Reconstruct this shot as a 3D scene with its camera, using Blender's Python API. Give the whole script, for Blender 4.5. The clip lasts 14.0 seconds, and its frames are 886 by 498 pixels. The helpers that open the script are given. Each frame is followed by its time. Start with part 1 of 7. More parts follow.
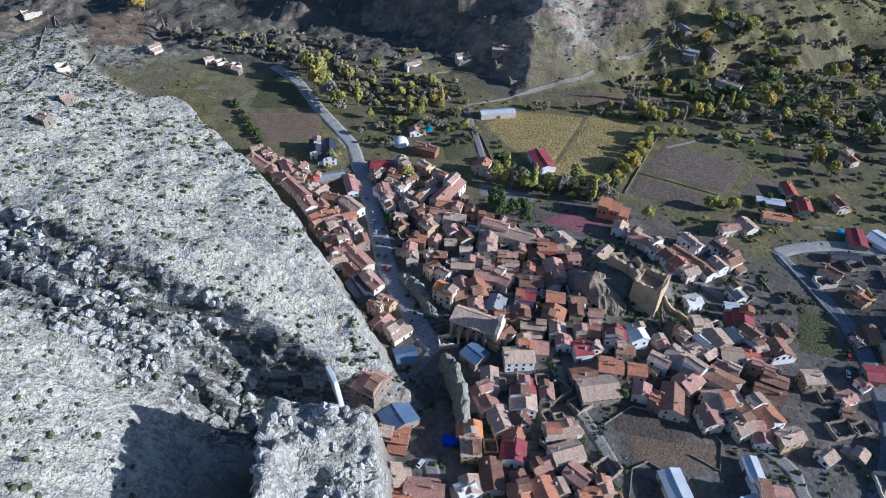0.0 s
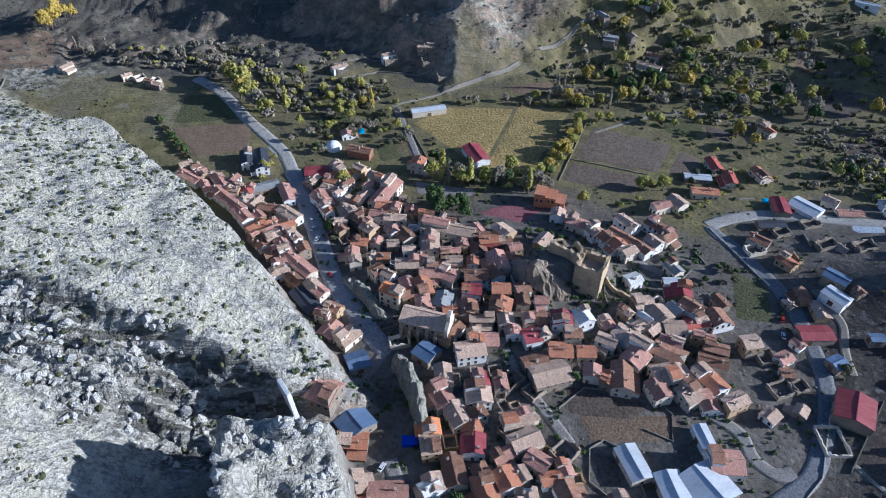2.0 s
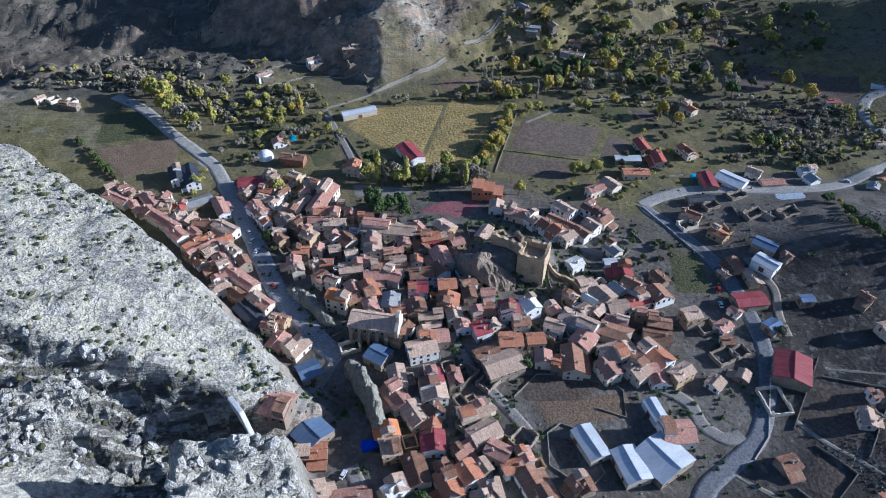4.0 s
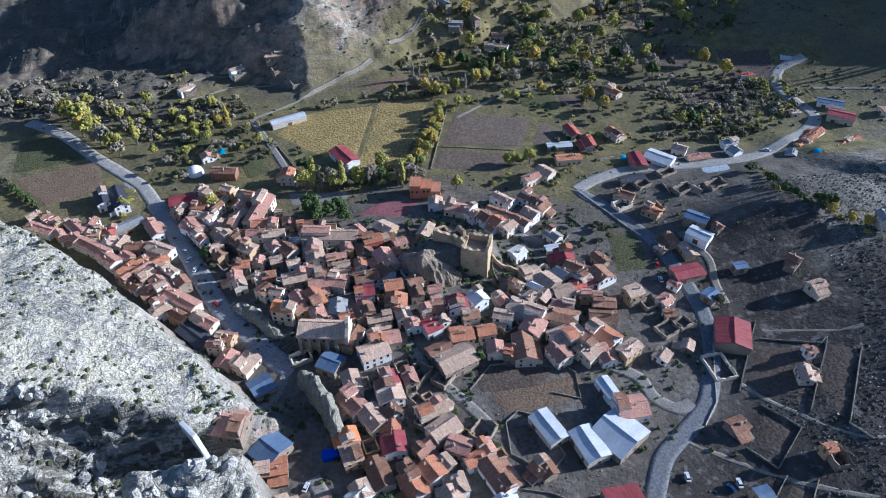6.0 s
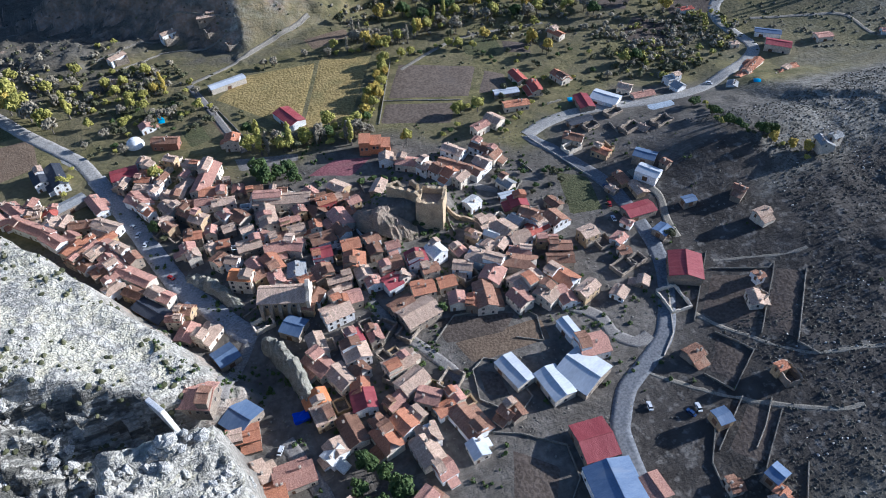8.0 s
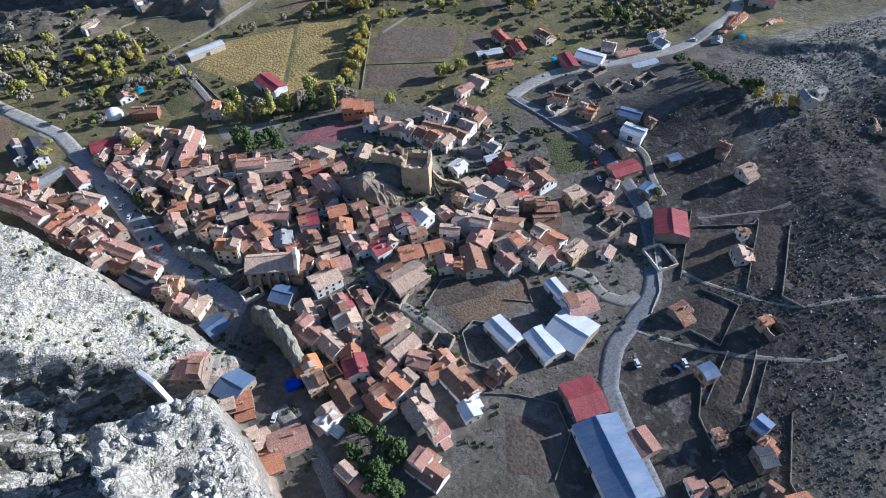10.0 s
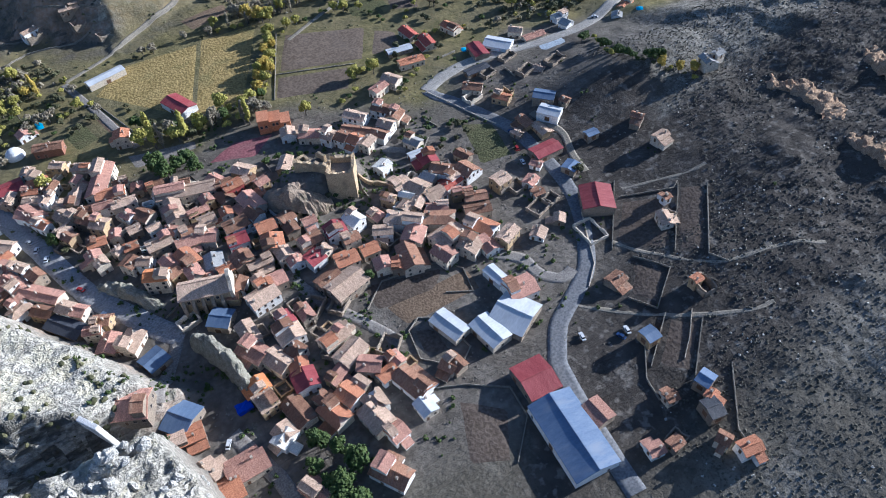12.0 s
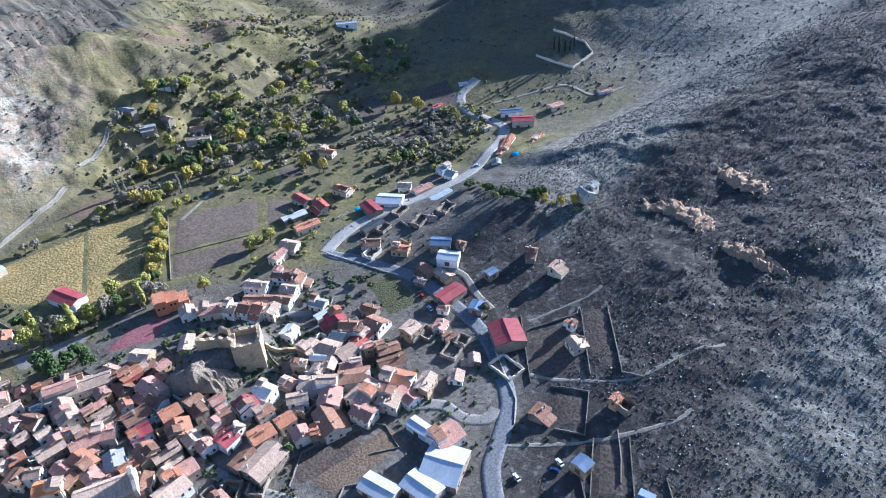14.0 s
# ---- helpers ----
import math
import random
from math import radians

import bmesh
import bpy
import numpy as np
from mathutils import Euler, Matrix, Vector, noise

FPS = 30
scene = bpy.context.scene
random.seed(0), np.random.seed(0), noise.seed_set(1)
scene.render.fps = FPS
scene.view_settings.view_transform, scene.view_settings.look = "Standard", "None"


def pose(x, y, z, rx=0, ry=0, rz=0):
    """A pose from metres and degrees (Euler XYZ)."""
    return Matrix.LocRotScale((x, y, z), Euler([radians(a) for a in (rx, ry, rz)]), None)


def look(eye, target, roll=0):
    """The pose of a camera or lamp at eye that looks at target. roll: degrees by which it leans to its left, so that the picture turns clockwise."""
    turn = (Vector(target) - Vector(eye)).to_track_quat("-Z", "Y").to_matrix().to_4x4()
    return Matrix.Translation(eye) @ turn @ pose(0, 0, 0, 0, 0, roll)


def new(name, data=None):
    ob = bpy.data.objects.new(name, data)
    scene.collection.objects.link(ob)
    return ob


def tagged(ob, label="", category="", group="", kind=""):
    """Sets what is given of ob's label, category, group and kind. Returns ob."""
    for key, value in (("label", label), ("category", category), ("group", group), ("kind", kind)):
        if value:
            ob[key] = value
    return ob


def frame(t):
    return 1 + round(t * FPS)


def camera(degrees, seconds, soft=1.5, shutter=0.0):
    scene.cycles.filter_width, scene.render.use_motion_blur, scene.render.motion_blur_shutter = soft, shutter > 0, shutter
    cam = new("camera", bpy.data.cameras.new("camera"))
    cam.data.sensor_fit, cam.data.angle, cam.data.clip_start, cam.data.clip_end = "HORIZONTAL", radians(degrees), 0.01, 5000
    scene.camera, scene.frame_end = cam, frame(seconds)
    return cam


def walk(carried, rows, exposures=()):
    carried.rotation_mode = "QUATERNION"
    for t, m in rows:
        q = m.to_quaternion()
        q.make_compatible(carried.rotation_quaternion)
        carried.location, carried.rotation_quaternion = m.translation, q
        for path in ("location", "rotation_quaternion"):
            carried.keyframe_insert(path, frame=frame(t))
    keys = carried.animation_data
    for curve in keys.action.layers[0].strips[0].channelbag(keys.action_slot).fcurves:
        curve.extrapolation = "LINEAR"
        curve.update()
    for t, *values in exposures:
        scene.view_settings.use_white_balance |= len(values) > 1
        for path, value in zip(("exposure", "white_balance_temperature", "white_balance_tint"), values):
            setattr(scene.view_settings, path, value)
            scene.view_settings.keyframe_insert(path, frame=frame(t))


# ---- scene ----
# ---- camera and its walk ----
H = 235.0
cam = camera(65.4, 14.0, soft=1.0)
TURNS = [(0.0, 0.60, -41.11, 2.90),
         (0.5, -1.05, -41.07, 2.68),
         (1.0, -2.68, -41.04, 2.47),
         (1.5, -4.22, -41.02, 2.22),
         (2.0, -5.70, -41.00, 2.06),
         (2.5, -7.27, -41.01, 1.72),
         (3.0, -8.78, -41.01, 1.59),
         (5.5, -16.80, -41.02, 0.26),
         (6.0, -18.23, -41.06, 0.03),
         (6.5, -19.54, -41.08, -0.15),
         (7.0, -20.84, -41.09, -0.35),
         (7.5, -21.99, -42.17, -0.56),
         (8.0, -23.13, -44.92, -1.04),
         (8.2, -23.30, -46.20, -1.05),
         (8.7, -23.75, -47.50, -1.20),
         (10.5, -25.51, -47.95, -1.71),
         (11.0, -27.48, -48.05, -2.07),
         (11.5, -30.06, -48.20, -2.49),
         (12.0, -32.54, -48.32, -2.97),
         (12.5, -35.32, -45.41, -3.19),
         (13.0, -38.51, -39.33, -3.51),
         (13.5, -41.04, -38.49, -3.64),
         (14.0, -43.54, -36.27, -3.45)]


def level(yaw, pitch, lean):
    """A camera pose at the one standpoint: turn left, tilt up, lean."""
    a, b = radians(yaw), radians(pitch)
    eye = Vector((0, 0, H))
    ahead = Vector((-math.sin(a) * math.cos(b), math.cos(a) * math.cos(b), math.sin(b)))
    return look(eye, eye + ahead, lean)


walk(cam, [(t, level(a, b, c)) for t, a, b, c in TURNS],
     exposures=[(0, -0.2, 4500, 12), (3, -0.2, 4480, 12), (6.5, 0.02, 4520, 12), (8, 0.08, 4640, 12), (12, 0.15, 4680, 12), (12.6, 0.35, 4600, 12), (14, 0.68, 4420, 12)])

# ---- world, sun ----
SUN_AZ, SUN_EL = radians(97), radians(19)
world = bpy.data.worlds.new("sky")
scene.world = world
world.use_nodes = True
wn = world.node_tree.nodes
sky = wn.new("ShaderNodeTexSky")
sky.sky_type, sky.sun_disc = "NISHITA", False
sky.sun_elevation, sky.sun_rotation = SUN_EL, SUN_AZ
world.node_tree.links.new(sky.outputs[0], wn["Background"].inputs[0])
wn["Background"].inputs[1].default_value = 0.10
sun = new("sun", bpy.data.lights.new("sun", "SUN"))
sun.data.energy, sun.data.angle, sun.data.color = 8.6, radians(0.6), (1.0, 0.835, 0.62)
toward = Vector((math.sin(SUN_AZ) * math.cos(SUN_EL), math.cos(SUN_AZ) * math.cos(SUN_EL), math.sin(SUN_EL)))
sun.matrix_world = look(toward * 900 + Vector((100, 200, 0)), (100, 200, 0))

# ---- relief ----


def noise2(x, y, seed=0):
    """Smooth value noise of two coordinates, -1 to 1."""
    xi, yi = np.floor(x), np.floor(y)
    fx, fy = x - xi, y - yi
    fx, fy = fx * fx * (3 - 2 * fx), fy * fy * (3 - 2 * fy)

    def lattice(i, j):
        s = np.sin(i * 127.1 + j * 311.7 + seed * 74.7) * 43758.5453
        return (s - np.floor(s)) * 2 - 1
    a, b, c, d = lattice(xi, yi), lattice(xi + 1, yi), lattice(xi, yi + 1), lattice(xi + 1, yi + 1)
    return (a * (1 - fx) + b * fx) * (1 - fy) + (c * (1 - fx) + d * fx) * fy


def fbm(x, y, size, octaves=4, seed=0):
    s, k = 0.0, 1.0
    for o in range(octaves):
        s = s + k * noise2(x / size + 17.3 * o, y / size - 9.1 * o, seed + o)
        size, k = size / 2.03, k * 0.5
    return s


def step(a, b, v):
    t = np.clip((v - a) / (b - a), 0, 1)
    return t * t * (3 - 2 * t)


def ramp(v, soft=10.0):
    """Zero below zero, then rising one in one, with a soft foot."""
    return soft * np.logaddexp(0, v / soft)


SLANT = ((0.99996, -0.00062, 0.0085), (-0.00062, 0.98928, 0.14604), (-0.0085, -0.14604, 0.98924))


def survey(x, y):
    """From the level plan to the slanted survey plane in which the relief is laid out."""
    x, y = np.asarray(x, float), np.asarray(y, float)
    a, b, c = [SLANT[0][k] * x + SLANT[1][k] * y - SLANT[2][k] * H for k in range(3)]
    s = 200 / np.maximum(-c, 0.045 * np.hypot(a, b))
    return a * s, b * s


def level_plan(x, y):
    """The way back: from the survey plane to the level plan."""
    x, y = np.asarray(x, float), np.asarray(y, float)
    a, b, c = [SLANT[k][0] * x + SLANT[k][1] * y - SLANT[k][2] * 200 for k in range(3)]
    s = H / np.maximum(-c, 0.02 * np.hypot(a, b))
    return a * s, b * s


NOSE = (-18.0, 200.0)
ROAD_Y = (60, 120, 136, 150, 182, 221, 275, 306, 330)
ROAD_X = (70, 108, 120, 146, 172, 187, 196, 188, 186)


def crag_axes(x, y):
    """Along the crag's rim, away from its nose; and back from the rim."""
    dx, dy = x - NOSE[0], y - NOSE[1]
    u = -0.602 * dx + 0.798 * dy
    v = -0.798 * dx - 0.602 * dy
    return u, v + 13 * np.sin(np.clip(u, 0, 332) / 332 * math.pi) - 20 * step(332, 450, u) - 2


def crag(x, y):
    """The limestone crag: its height, and how bare its rock is."""
    u, v = crag_axes(x, y)
    jag = 3.2 * fbm(x, y, 16, 5, 31)
    fine = fbm(x, y, 5, 3, 35)
    w = v + 0.7 * jag
    v2 = -0.355 * (x + 42) - 0.934 * (y - 194) + 0.65 * jag + 1.0 * fine
    rim = 20 + 13 * step(0, 90, u) - 16 * step(300, 430, u)
    h = step(-14, 2, w) * rim + 0.24 * ramp(w - 2, 3) - 0.16 * ramp(w - 120, 20)
    ledge = (6 + 3.5 * step(-140, -60, x)) * step(-1, 2, v2) + (4.5 + 4.5 * step(-140, -60, x)) * step(11, 13.5, v2) + (5 + 6 * step(-140, -60, x)) * step(22, 25, v2) - 0.26 * np.clip(v2, 0, 34)
    h = h - ledge - 0.30 * ramp(v2 - 2, 3) + 0.62 * ramp(v2 - 36, 4)
    back = step(-40, -105, x + 0.5 * jag)
    h = np.where(v2 > 4, 4 + (h - 4) * back, h)
    h = h * (0.22 + 0.78 * step(352, 262, u + 0.6 * jag))
    face = np.maximum(step(-12, 6, u + 0.9 * jag), step(-60, -90, x) * step(-110, -70, u))
    on = face * step(620, 460, u) * step(-14, 0, w)
    k = np.maximum(np.abs(x + 34 + 0.1 * (y - 140)) - 19, np.abs(y - 143) - 24) + 0.8 * jag + 1.0 * fine
    block = step(6, -3, k)
    h = np.maximum(h, -2) * face * step(620, 460, u)
    h = np.maximum(h, block * (39 + 1.5 * jag + 1.2 * fine + 0.24 * (-x - 40)))
    bare = np.maximum(step(-6, 0, v2) * step(45, 30, v2) * on, block)
    beds = (v2 + 2.0 * fine) / 6.5
    beds = beds - np.floor(beds)
    slot = step(0.55, 0.8, beds) * step(1.0, 0.86, beds) * step(-0.5, 0.3, noise2(x / 30, y / 30, 37))
    return h + (0.35 * jag + 0.6 * fine + (0.5 + 1.6 * bare) * (beds - 0.5) - 3.4 * bare * slot) * np.maximum(on, block), on, bare, block


def ground(x, y):
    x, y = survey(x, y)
    r = np.hypot(x, y)
    z = 0.5 * fbm(x, y, 70, 3, 3) + 0.012 * np.minimum(r - 200, 700) * step(430, 800, r) * noise2(x / 60, y / 60, 8)
    # far hill across the river: a ridge running away, its flank turned from the sun
    crest = 66 + 0.11 * (y - 560) + 16 * noise2(x / 70, y / 70, 9) + 12 * fbm(x, y, 34, 3, 19)
    lift = 0.42 * ramp(y - 566 + 12 * noise2(x / 40, y / 40, 10), 12)
    west = np.maximum(0, crest - x)
    east = np.maximum(0, x - crest)
    z = z + np.maximum(0, np.minimum(lift, 85) - 0.37 * west - 0.16 * east) * step(1800, 1200, y)
    z = z + step(570, 640, y) * (4.5 * fbm(x, y, 45, 4, 14) + 2.2 * np.abs(fbm(x, y, 17, 4, 15))) * step(420, 200, x - 0.3 * (y - 560))
    # hillside past the upper road
    off = x - np.interp(y, ROAD_Y, ROAD_X)
    south = step(-110, 60, 300 - 0.30 * (x - 170) - y)
    z = z + south * ((0.19 * ramp(off - 26, 12) - 0.09 * ramp(off - 120, 30) - 0.10 * ramp(off - 420, 40)) + 2.4 * step(30, 120, off) * fbm(x, y, 50, 5, 21))
    # terraces and rain-cut ribs on the hillside
    crook = 5 * fbm(x, y, 22, 4, 41)
    z = z + south * step(60, 130, off) * (0.8 * np.abs(fbm(x + 0.8 * y, y - 0.5 * x, 34, 4, 43)) + 0.55 * fbm(x, y, 9, 3, 44))
    z = z + 12 * np.exp(-((x - 258) / 50) ** 2 - ((y - 252) / 24) ** 2)
    # the spur behind, with a step of ochre cliff along its rim
    across = (x - 343) * 0.74 + (y - 269) * 0.67 + 1.6 * crook
    z = z + (2.5 * step(-9, 1, across) + 2.5 * step(-46, -4, across)) * np.exp(-(np.maximum(0, across) / 60) ** 2) * step(318, 345, x) * step(470, 420, x)
    z = z + 0.13 * np.minimum(ramp(x - 420, 30), 300) * step(900, 480, y)
    # the hill to the east that shades the upper valley
    z = z + 62 * np.exp(-((x - 690) / 150) ** 2 - ((y - 500) / 130) ** 2) * (1 + 0.12 * fbm(x, y, 60, 4, 46))
    # country to the horizon
    z = z + 0.07 * ramp(r - 1100, 80) * (0.75 + 0.5 * noise2(x / 300, y / 300, 5)) * step(4200, 1800, r) \
        + 150 * step(1500, 3200, r) * (0.6 + 0.4 * noise2(x / 700, y / 700, 6))
    # castle rock and the mound of the old village
    z = z + 13 * np.exp(-((x - 90) / 22) ** 6 - ((y - 282) / 14) ** 6)
    z = z + 3.0 * np.exp(-((x - 50) / 65) ** 2 - ((y - 255) / 60) ** 2)
    # limestone crag
    return z + crag(x, y)[0]


def axis(lo, hi, fine, reach):
    """Grid lines: close together from lo to hi, then ever wider out to reach."""
    mid = list(np.arange(lo, hi + fine, fine))
    s, out, a, b = fine, [], lo, mid[-1]
    left, right = [], []
    while a > -reach or b < reach:
        s *= 1.13
        if a > -reach:
            a -= s
            left.append(a)
        if b < reach:
            b += s
            right.append(b)
    return np.array(left[::-1] + mid + right)


def sheet(name, xs, ys, height):
    gx, gy = np.meshgrid(xs, ys)
    gz = height(gx, gy)
    co = np.stack([gx, gy, gz], -1).reshape(-1, 3)
    nx, ny = len(xs), len(ys)
    i = (np.arange(ny - 1)[:, None] * nx + np.arange(nx - 1)).ravel()
    quads = np.stack([i, i + 1, i + nx + 1, i + nx], -1)
    me = bpy.data.meshes.new(name)
    me.from_pydata(co.tolist(), [], quads.tolist())
    me.polygons.foreach_set("use_smooth", np.ones(len(quads), bool))
    return me, gx.ravel(), gy.ravel(), gz.ravel()

# ---- materials ----


class Nodes:
    """A node tree under construction."""

    def __init__(self, name):
        self.m = bpy.data.materials.new(name)
        self.m.use_nodes = True
        self.t = self.m.node_tree
        self.p = self.t.nodes["Principled BSDF"]

    def put(self, kind):
        return self.t.nodes.new("ShaderNode" + kind)

    def wire(self, a, b):
        self.t.links.new(a, b)

    def position(self, stretch=None, local=False):
        out = self.put("TexCoord").outputs["Object"] if local else self.put("NewGeometry").outputs["Position"]
        if stretch:
            mp = self.put("Mapping")
            mp.inputs["Scale"].default_value = stretch
            self.wire(out, mp.inputs[0])
            out = mp.outputs[0]
        return out

    def noise(self, size, detail=4, where=None, lo=0.35, hi=0.65):
        n = self.put("TexNoise")
        n.inputs["Scale"].default_value = 1 / size
        n.inputs["Detail"].default_value = detail
        self.wire(where or self.position(), n.inputs["Vector"])
        r = self.put("MapRange")
        r.inputs[1].default_value, r.inputs[2].default_value = lo, hi
        self.wire(n.outputs[0], r.inputs[0])
        return r.outputs[0]

    def mix(self, fac, a, b, how="MIX"):
        n = self.put("Mix")
        n.data_type, n.blend_type = "RGBA", how
        for socket, value in ((n.inputs[0], fac), (n.inputs[6], a), (n.inputs[7], b)):
            if isinstance(value, (int, float)):
                socket.default_value = value
            elif isinstance(value, tuple):
                socket.default_value = (*value, 1)
            else:
                self.wire(value, socket)
        return n.outputs[2]

    def calc(self, how, a, b):
        n = self.put("Math")
        n.operation = how
        for socket, value in ((n.inputs[0], a), (n.inputs[1], b)):
            if isinstance(value, (int, float)):
                socket.default_value = value
            else:
                self.wire(value, socket)
        return n.outputs[0]

    def done(self, colour, rough=0.9, bump=None, depth=0.2, metal=0.0):
        self.wire(colour, self.p.inputs["Base Color"])
        self.p.inputs["Roughness"].default_value = rough
        self.p.inputs["Metallic"].default_value = metal
        self.p.inputs["Specular IOR Level"].default_value = 0.25
        if bump is not None:
            b = self.put("Bump")
            b.inputs["Distance"].default_value = depth
            b.inputs["Strength"].default_value = 0.8
            self.wire(bump, b.inputs["Height"])
            self.wire(b.outputs[0], self.p.inputs["Normal"])
        return self.m


def blend(name, a, b, size, rough=0.9, bump=0.1, vary=0.35, stain=None, local=None, metal=0.0, grainy=0.55):
    """Two colours in patches and grain, a shade that differs from object to object, and stains."""
    n = Nodes(name)
    where = n.position(local, True) if local else n.position()
    c = n.mix(n.noise(size, 5, where), a, b)
    grain = n.noise(size / 6, 3, where, 0.36, 0.64)
    c = n.mix(grainy, c, n.mix(grain, tuple(v * 0.62 for v in a), tuple(min(1, v * 1.3) for v in b)))
    if stain:
        c = n.mix(n.calc("MULTIPLY", n.noise(size * 2.4, 4, where, 0.55, 0.75), 0.7), c, stain)
    if vary:
        rnd = n.put("ObjectInfo").outputs["Random"]
        shade = n.calc("ADD", n.calc("MULTIPLY", rnd, vary), 1 - vary * 0.6)
        up = n.put("CombineColor")
        for i in range(3):
            n.wire(shade, up.inputs[i])
        c = n.mix(1.0, c, up.outputs[0], "MULTIPLY")
    return n.done(c, rough, grain, bump, metal)


def plain(name, colour, rough=0.5, metal=0.0):
    n = Nodes(name)
    return n.done(n.mix(n.noise(0.6, 3), tuple(v * 0.85 for v in colour), colour), rough, metal=metal)


TILE = (1.6, 0.5, 0.8)
ROOF = {
    "brown": blend("old brown roof tile", (0.17, 0.085, 0.055), (0.36, 0.205, 0.13), 1.6, 0.9, 0.12, 0.5, (0.324, 0.270, 0.203), TILE),
    "tan": blend("sun-bleached roof tile", (0.345, 0.235, 0.165), (0.62, 0.46, 0.34), 1.7, 0.9, 0.12, 0.4, (0.253, 0.196, 0.138), TILE),
    "rose": blend("rosy roof tile", (0.33, 0.165, 0.125), (0.58, 0.335, 0.25), 1.6, 0.9, 0.12, 0.4, (0.338, 0.216, 0.176), TILE),
    "terracotta": blend("terracotta roof tile", (0.36, 0.14, 0.075), (0.53, 0.25, 0.14), 1.5, 0.85, 0.12, 0.3, (0.308, 0.165, 0.110), TILE),
    "orange": blend("new orange roof tile", (0.60, 0.22, 0.08), (0.68, 0.29, 0.12), 1.5, 0.85, 0.1, 0.1, None, TILE),
    "red": blend("red roof tile", (0.36, 0.08, 0.06), (0.46, 0.14, 0.10), 1.5, 0.8, 0.1, 0.2, None, TILE),
    "crimson": blend("crimson sheet roof", (0.25, 0.048, 0.055), (0.34, 0.085, 0.088), 2.5, 0.55, 0.05, 0.25, (0.28, 0.10, 0.09), TILE, grainy=0.15),
    "slate": blend("dark slate roof", (0.035, 0.04, 0.055), (0.07, 0.075, 0.09), 1.5, 0.6, 0.06, 0.2, None, TILE),
    "grey": blend("grey fibre-cement roof", (0.26, 0.26, 0.26), (0.38, 0.38, 0.37), 2.0, 0.85, 0.06, 0.3, (0.2, 0.2, 0.18), TILE),
    "metal": blend("pale galvanised roof", (0.46, 0.48, 0.51), (0.58, 0.60, 0.63), 6.0, 0.5, 0.008, 0.15, (0.52, 0.52, 0.51), TILE, grainy=0.15),
    "bluemetal": blend("pale blue sheet roof", (0.115, 0.165, 0.27), (0.16, 0.215, 0.32), 3.0, 0.6, 0.008, 0.3, (0.22, 0.25, 0.31), TILE, grainy=0.15),
    "white": blend("whitewashed roof", (0.66, 0.64, 0.58), (0.76, 0.74, 0.68), 2.0, 0.8, 0.05, 0.1, (0.5, 0.46, 0.38), TILE),
}
ROOF_WORDS = {"brown": "weathered brown tile", "tan": "sun-bleached tan tile", "rose": "rosy tile", "terracotta": "terracotta tile",
              "orange": "new bright orange tile", "red": "red tile", "crimson": "crimson sheet metal", "slate": "dark slate",
              "grey": "grey fibre-cement", "metal": "pale galvanised metal", "bluemetal": "pale blue sheet metal", "white": "whitewashed flat-pitched"}
WALL = {
    "stone": blend("rubble stone wall", (0.24, 0.19, 0.14), (0.38, 0.32, 0.25), 1.2, 0.95, 0.15, 0.35, (0.2, 0.17, 0.14)),
    "cream": blend("cream plaster", (0.58, 0.50, 0.39), (0.72, 0.64, 0.52), 3.0, 0.9, 0.03, 0.3, (0.40, 0.34, 0.26)),
    "white": blend("white plaster", (0.78, 0.77, 0.74), (0.86, 0.855, 0.84), 3.0, 0.85, 0.02, 0.12, (0.58, 0.55, 0.5)),
    "ochre": blend("ochre plaster", (0.40, 0.28, 0.15), (0.52, 0.39, 0.23), 2.5, 0.9, 0.05, 0.25, (0.32, 0.24, 0.16)),
    "brick": blend("brown brick wall", (0.24, 0.11, 0.075), (0.33, 0.17, 0.11), 0.8, 0.9, 0.06, 0.1),
    "redwall": blend("red painted wall", (0.40, 0.09, 0.08), (0.48, 0.13, 0.11), 2.0, 0.85, 0.03, 0.1),
}
WALL_WORDS = {"stone": "rubble stone", "cream": "cream plastered", "white": "whitewashed", "ochre": "ochre plastered", "brick": "brown brick",
              "redwall": "red painted"}
GLASS = plain("dark window glass", (0.025, 0.03, 0.04), 0.15)
FRAME = plain("window frame paint", (0.42, 0.36, 0.30), 0.7)
TIMBER = blend("brown door timber", (0.10, 0.06, 0.035), (0.17, 0.10, 0.06), 0.6, 0.7, 0.03, 0.4)
SOOT = blend("chimney render", (0.40, 0.33, 0.27), (0.52, 0.45, 0.37), 0.8, 0.9, 0.04, 0.3)
ASPHALT = blend("worn asphalt", (0.145, 0.149, 0.16), (0.195, 0.199, 0.21), 6, 0.9, 0.02, 0.0, (0.14, 0.13, 0.12))
STREET = blend("worn pale street asphalt", (0.23, 0.225, 0.23), (0.31, 0.305, 0.305), 5, 0.9, 0.02, 0.0, (0.36, 0.34, 0.32))
CONCRETE = blend("dusty concrete paving", (0.28, 0.262, 0.235), (0.38, 0.36, 0.325), 5, 0.9, 0.03, 0.0, (0.24, 0.22, 0.19))
LANE = blend("grey village paving", (0.19, 0.172, 0.155), (0.27, 0.25, 0.225), 4, 0.9, 0.03, 0.0, (0.17, 0.155, 0.14))
DIRT = blend("pale dirt track", (0.20, 0.18, 0.14), (0.30, 0.27, 0.22), 3, 0.95, 0.06, 0.0, (0.22, 0.2, 0.15))
COURT = blend("red sports court", (0.20, 0.075, 0.085), (0.27, 0.115, 0.12), 7, 0.8, 0.02, 0.0, (0.22, 0.14, 0.13))
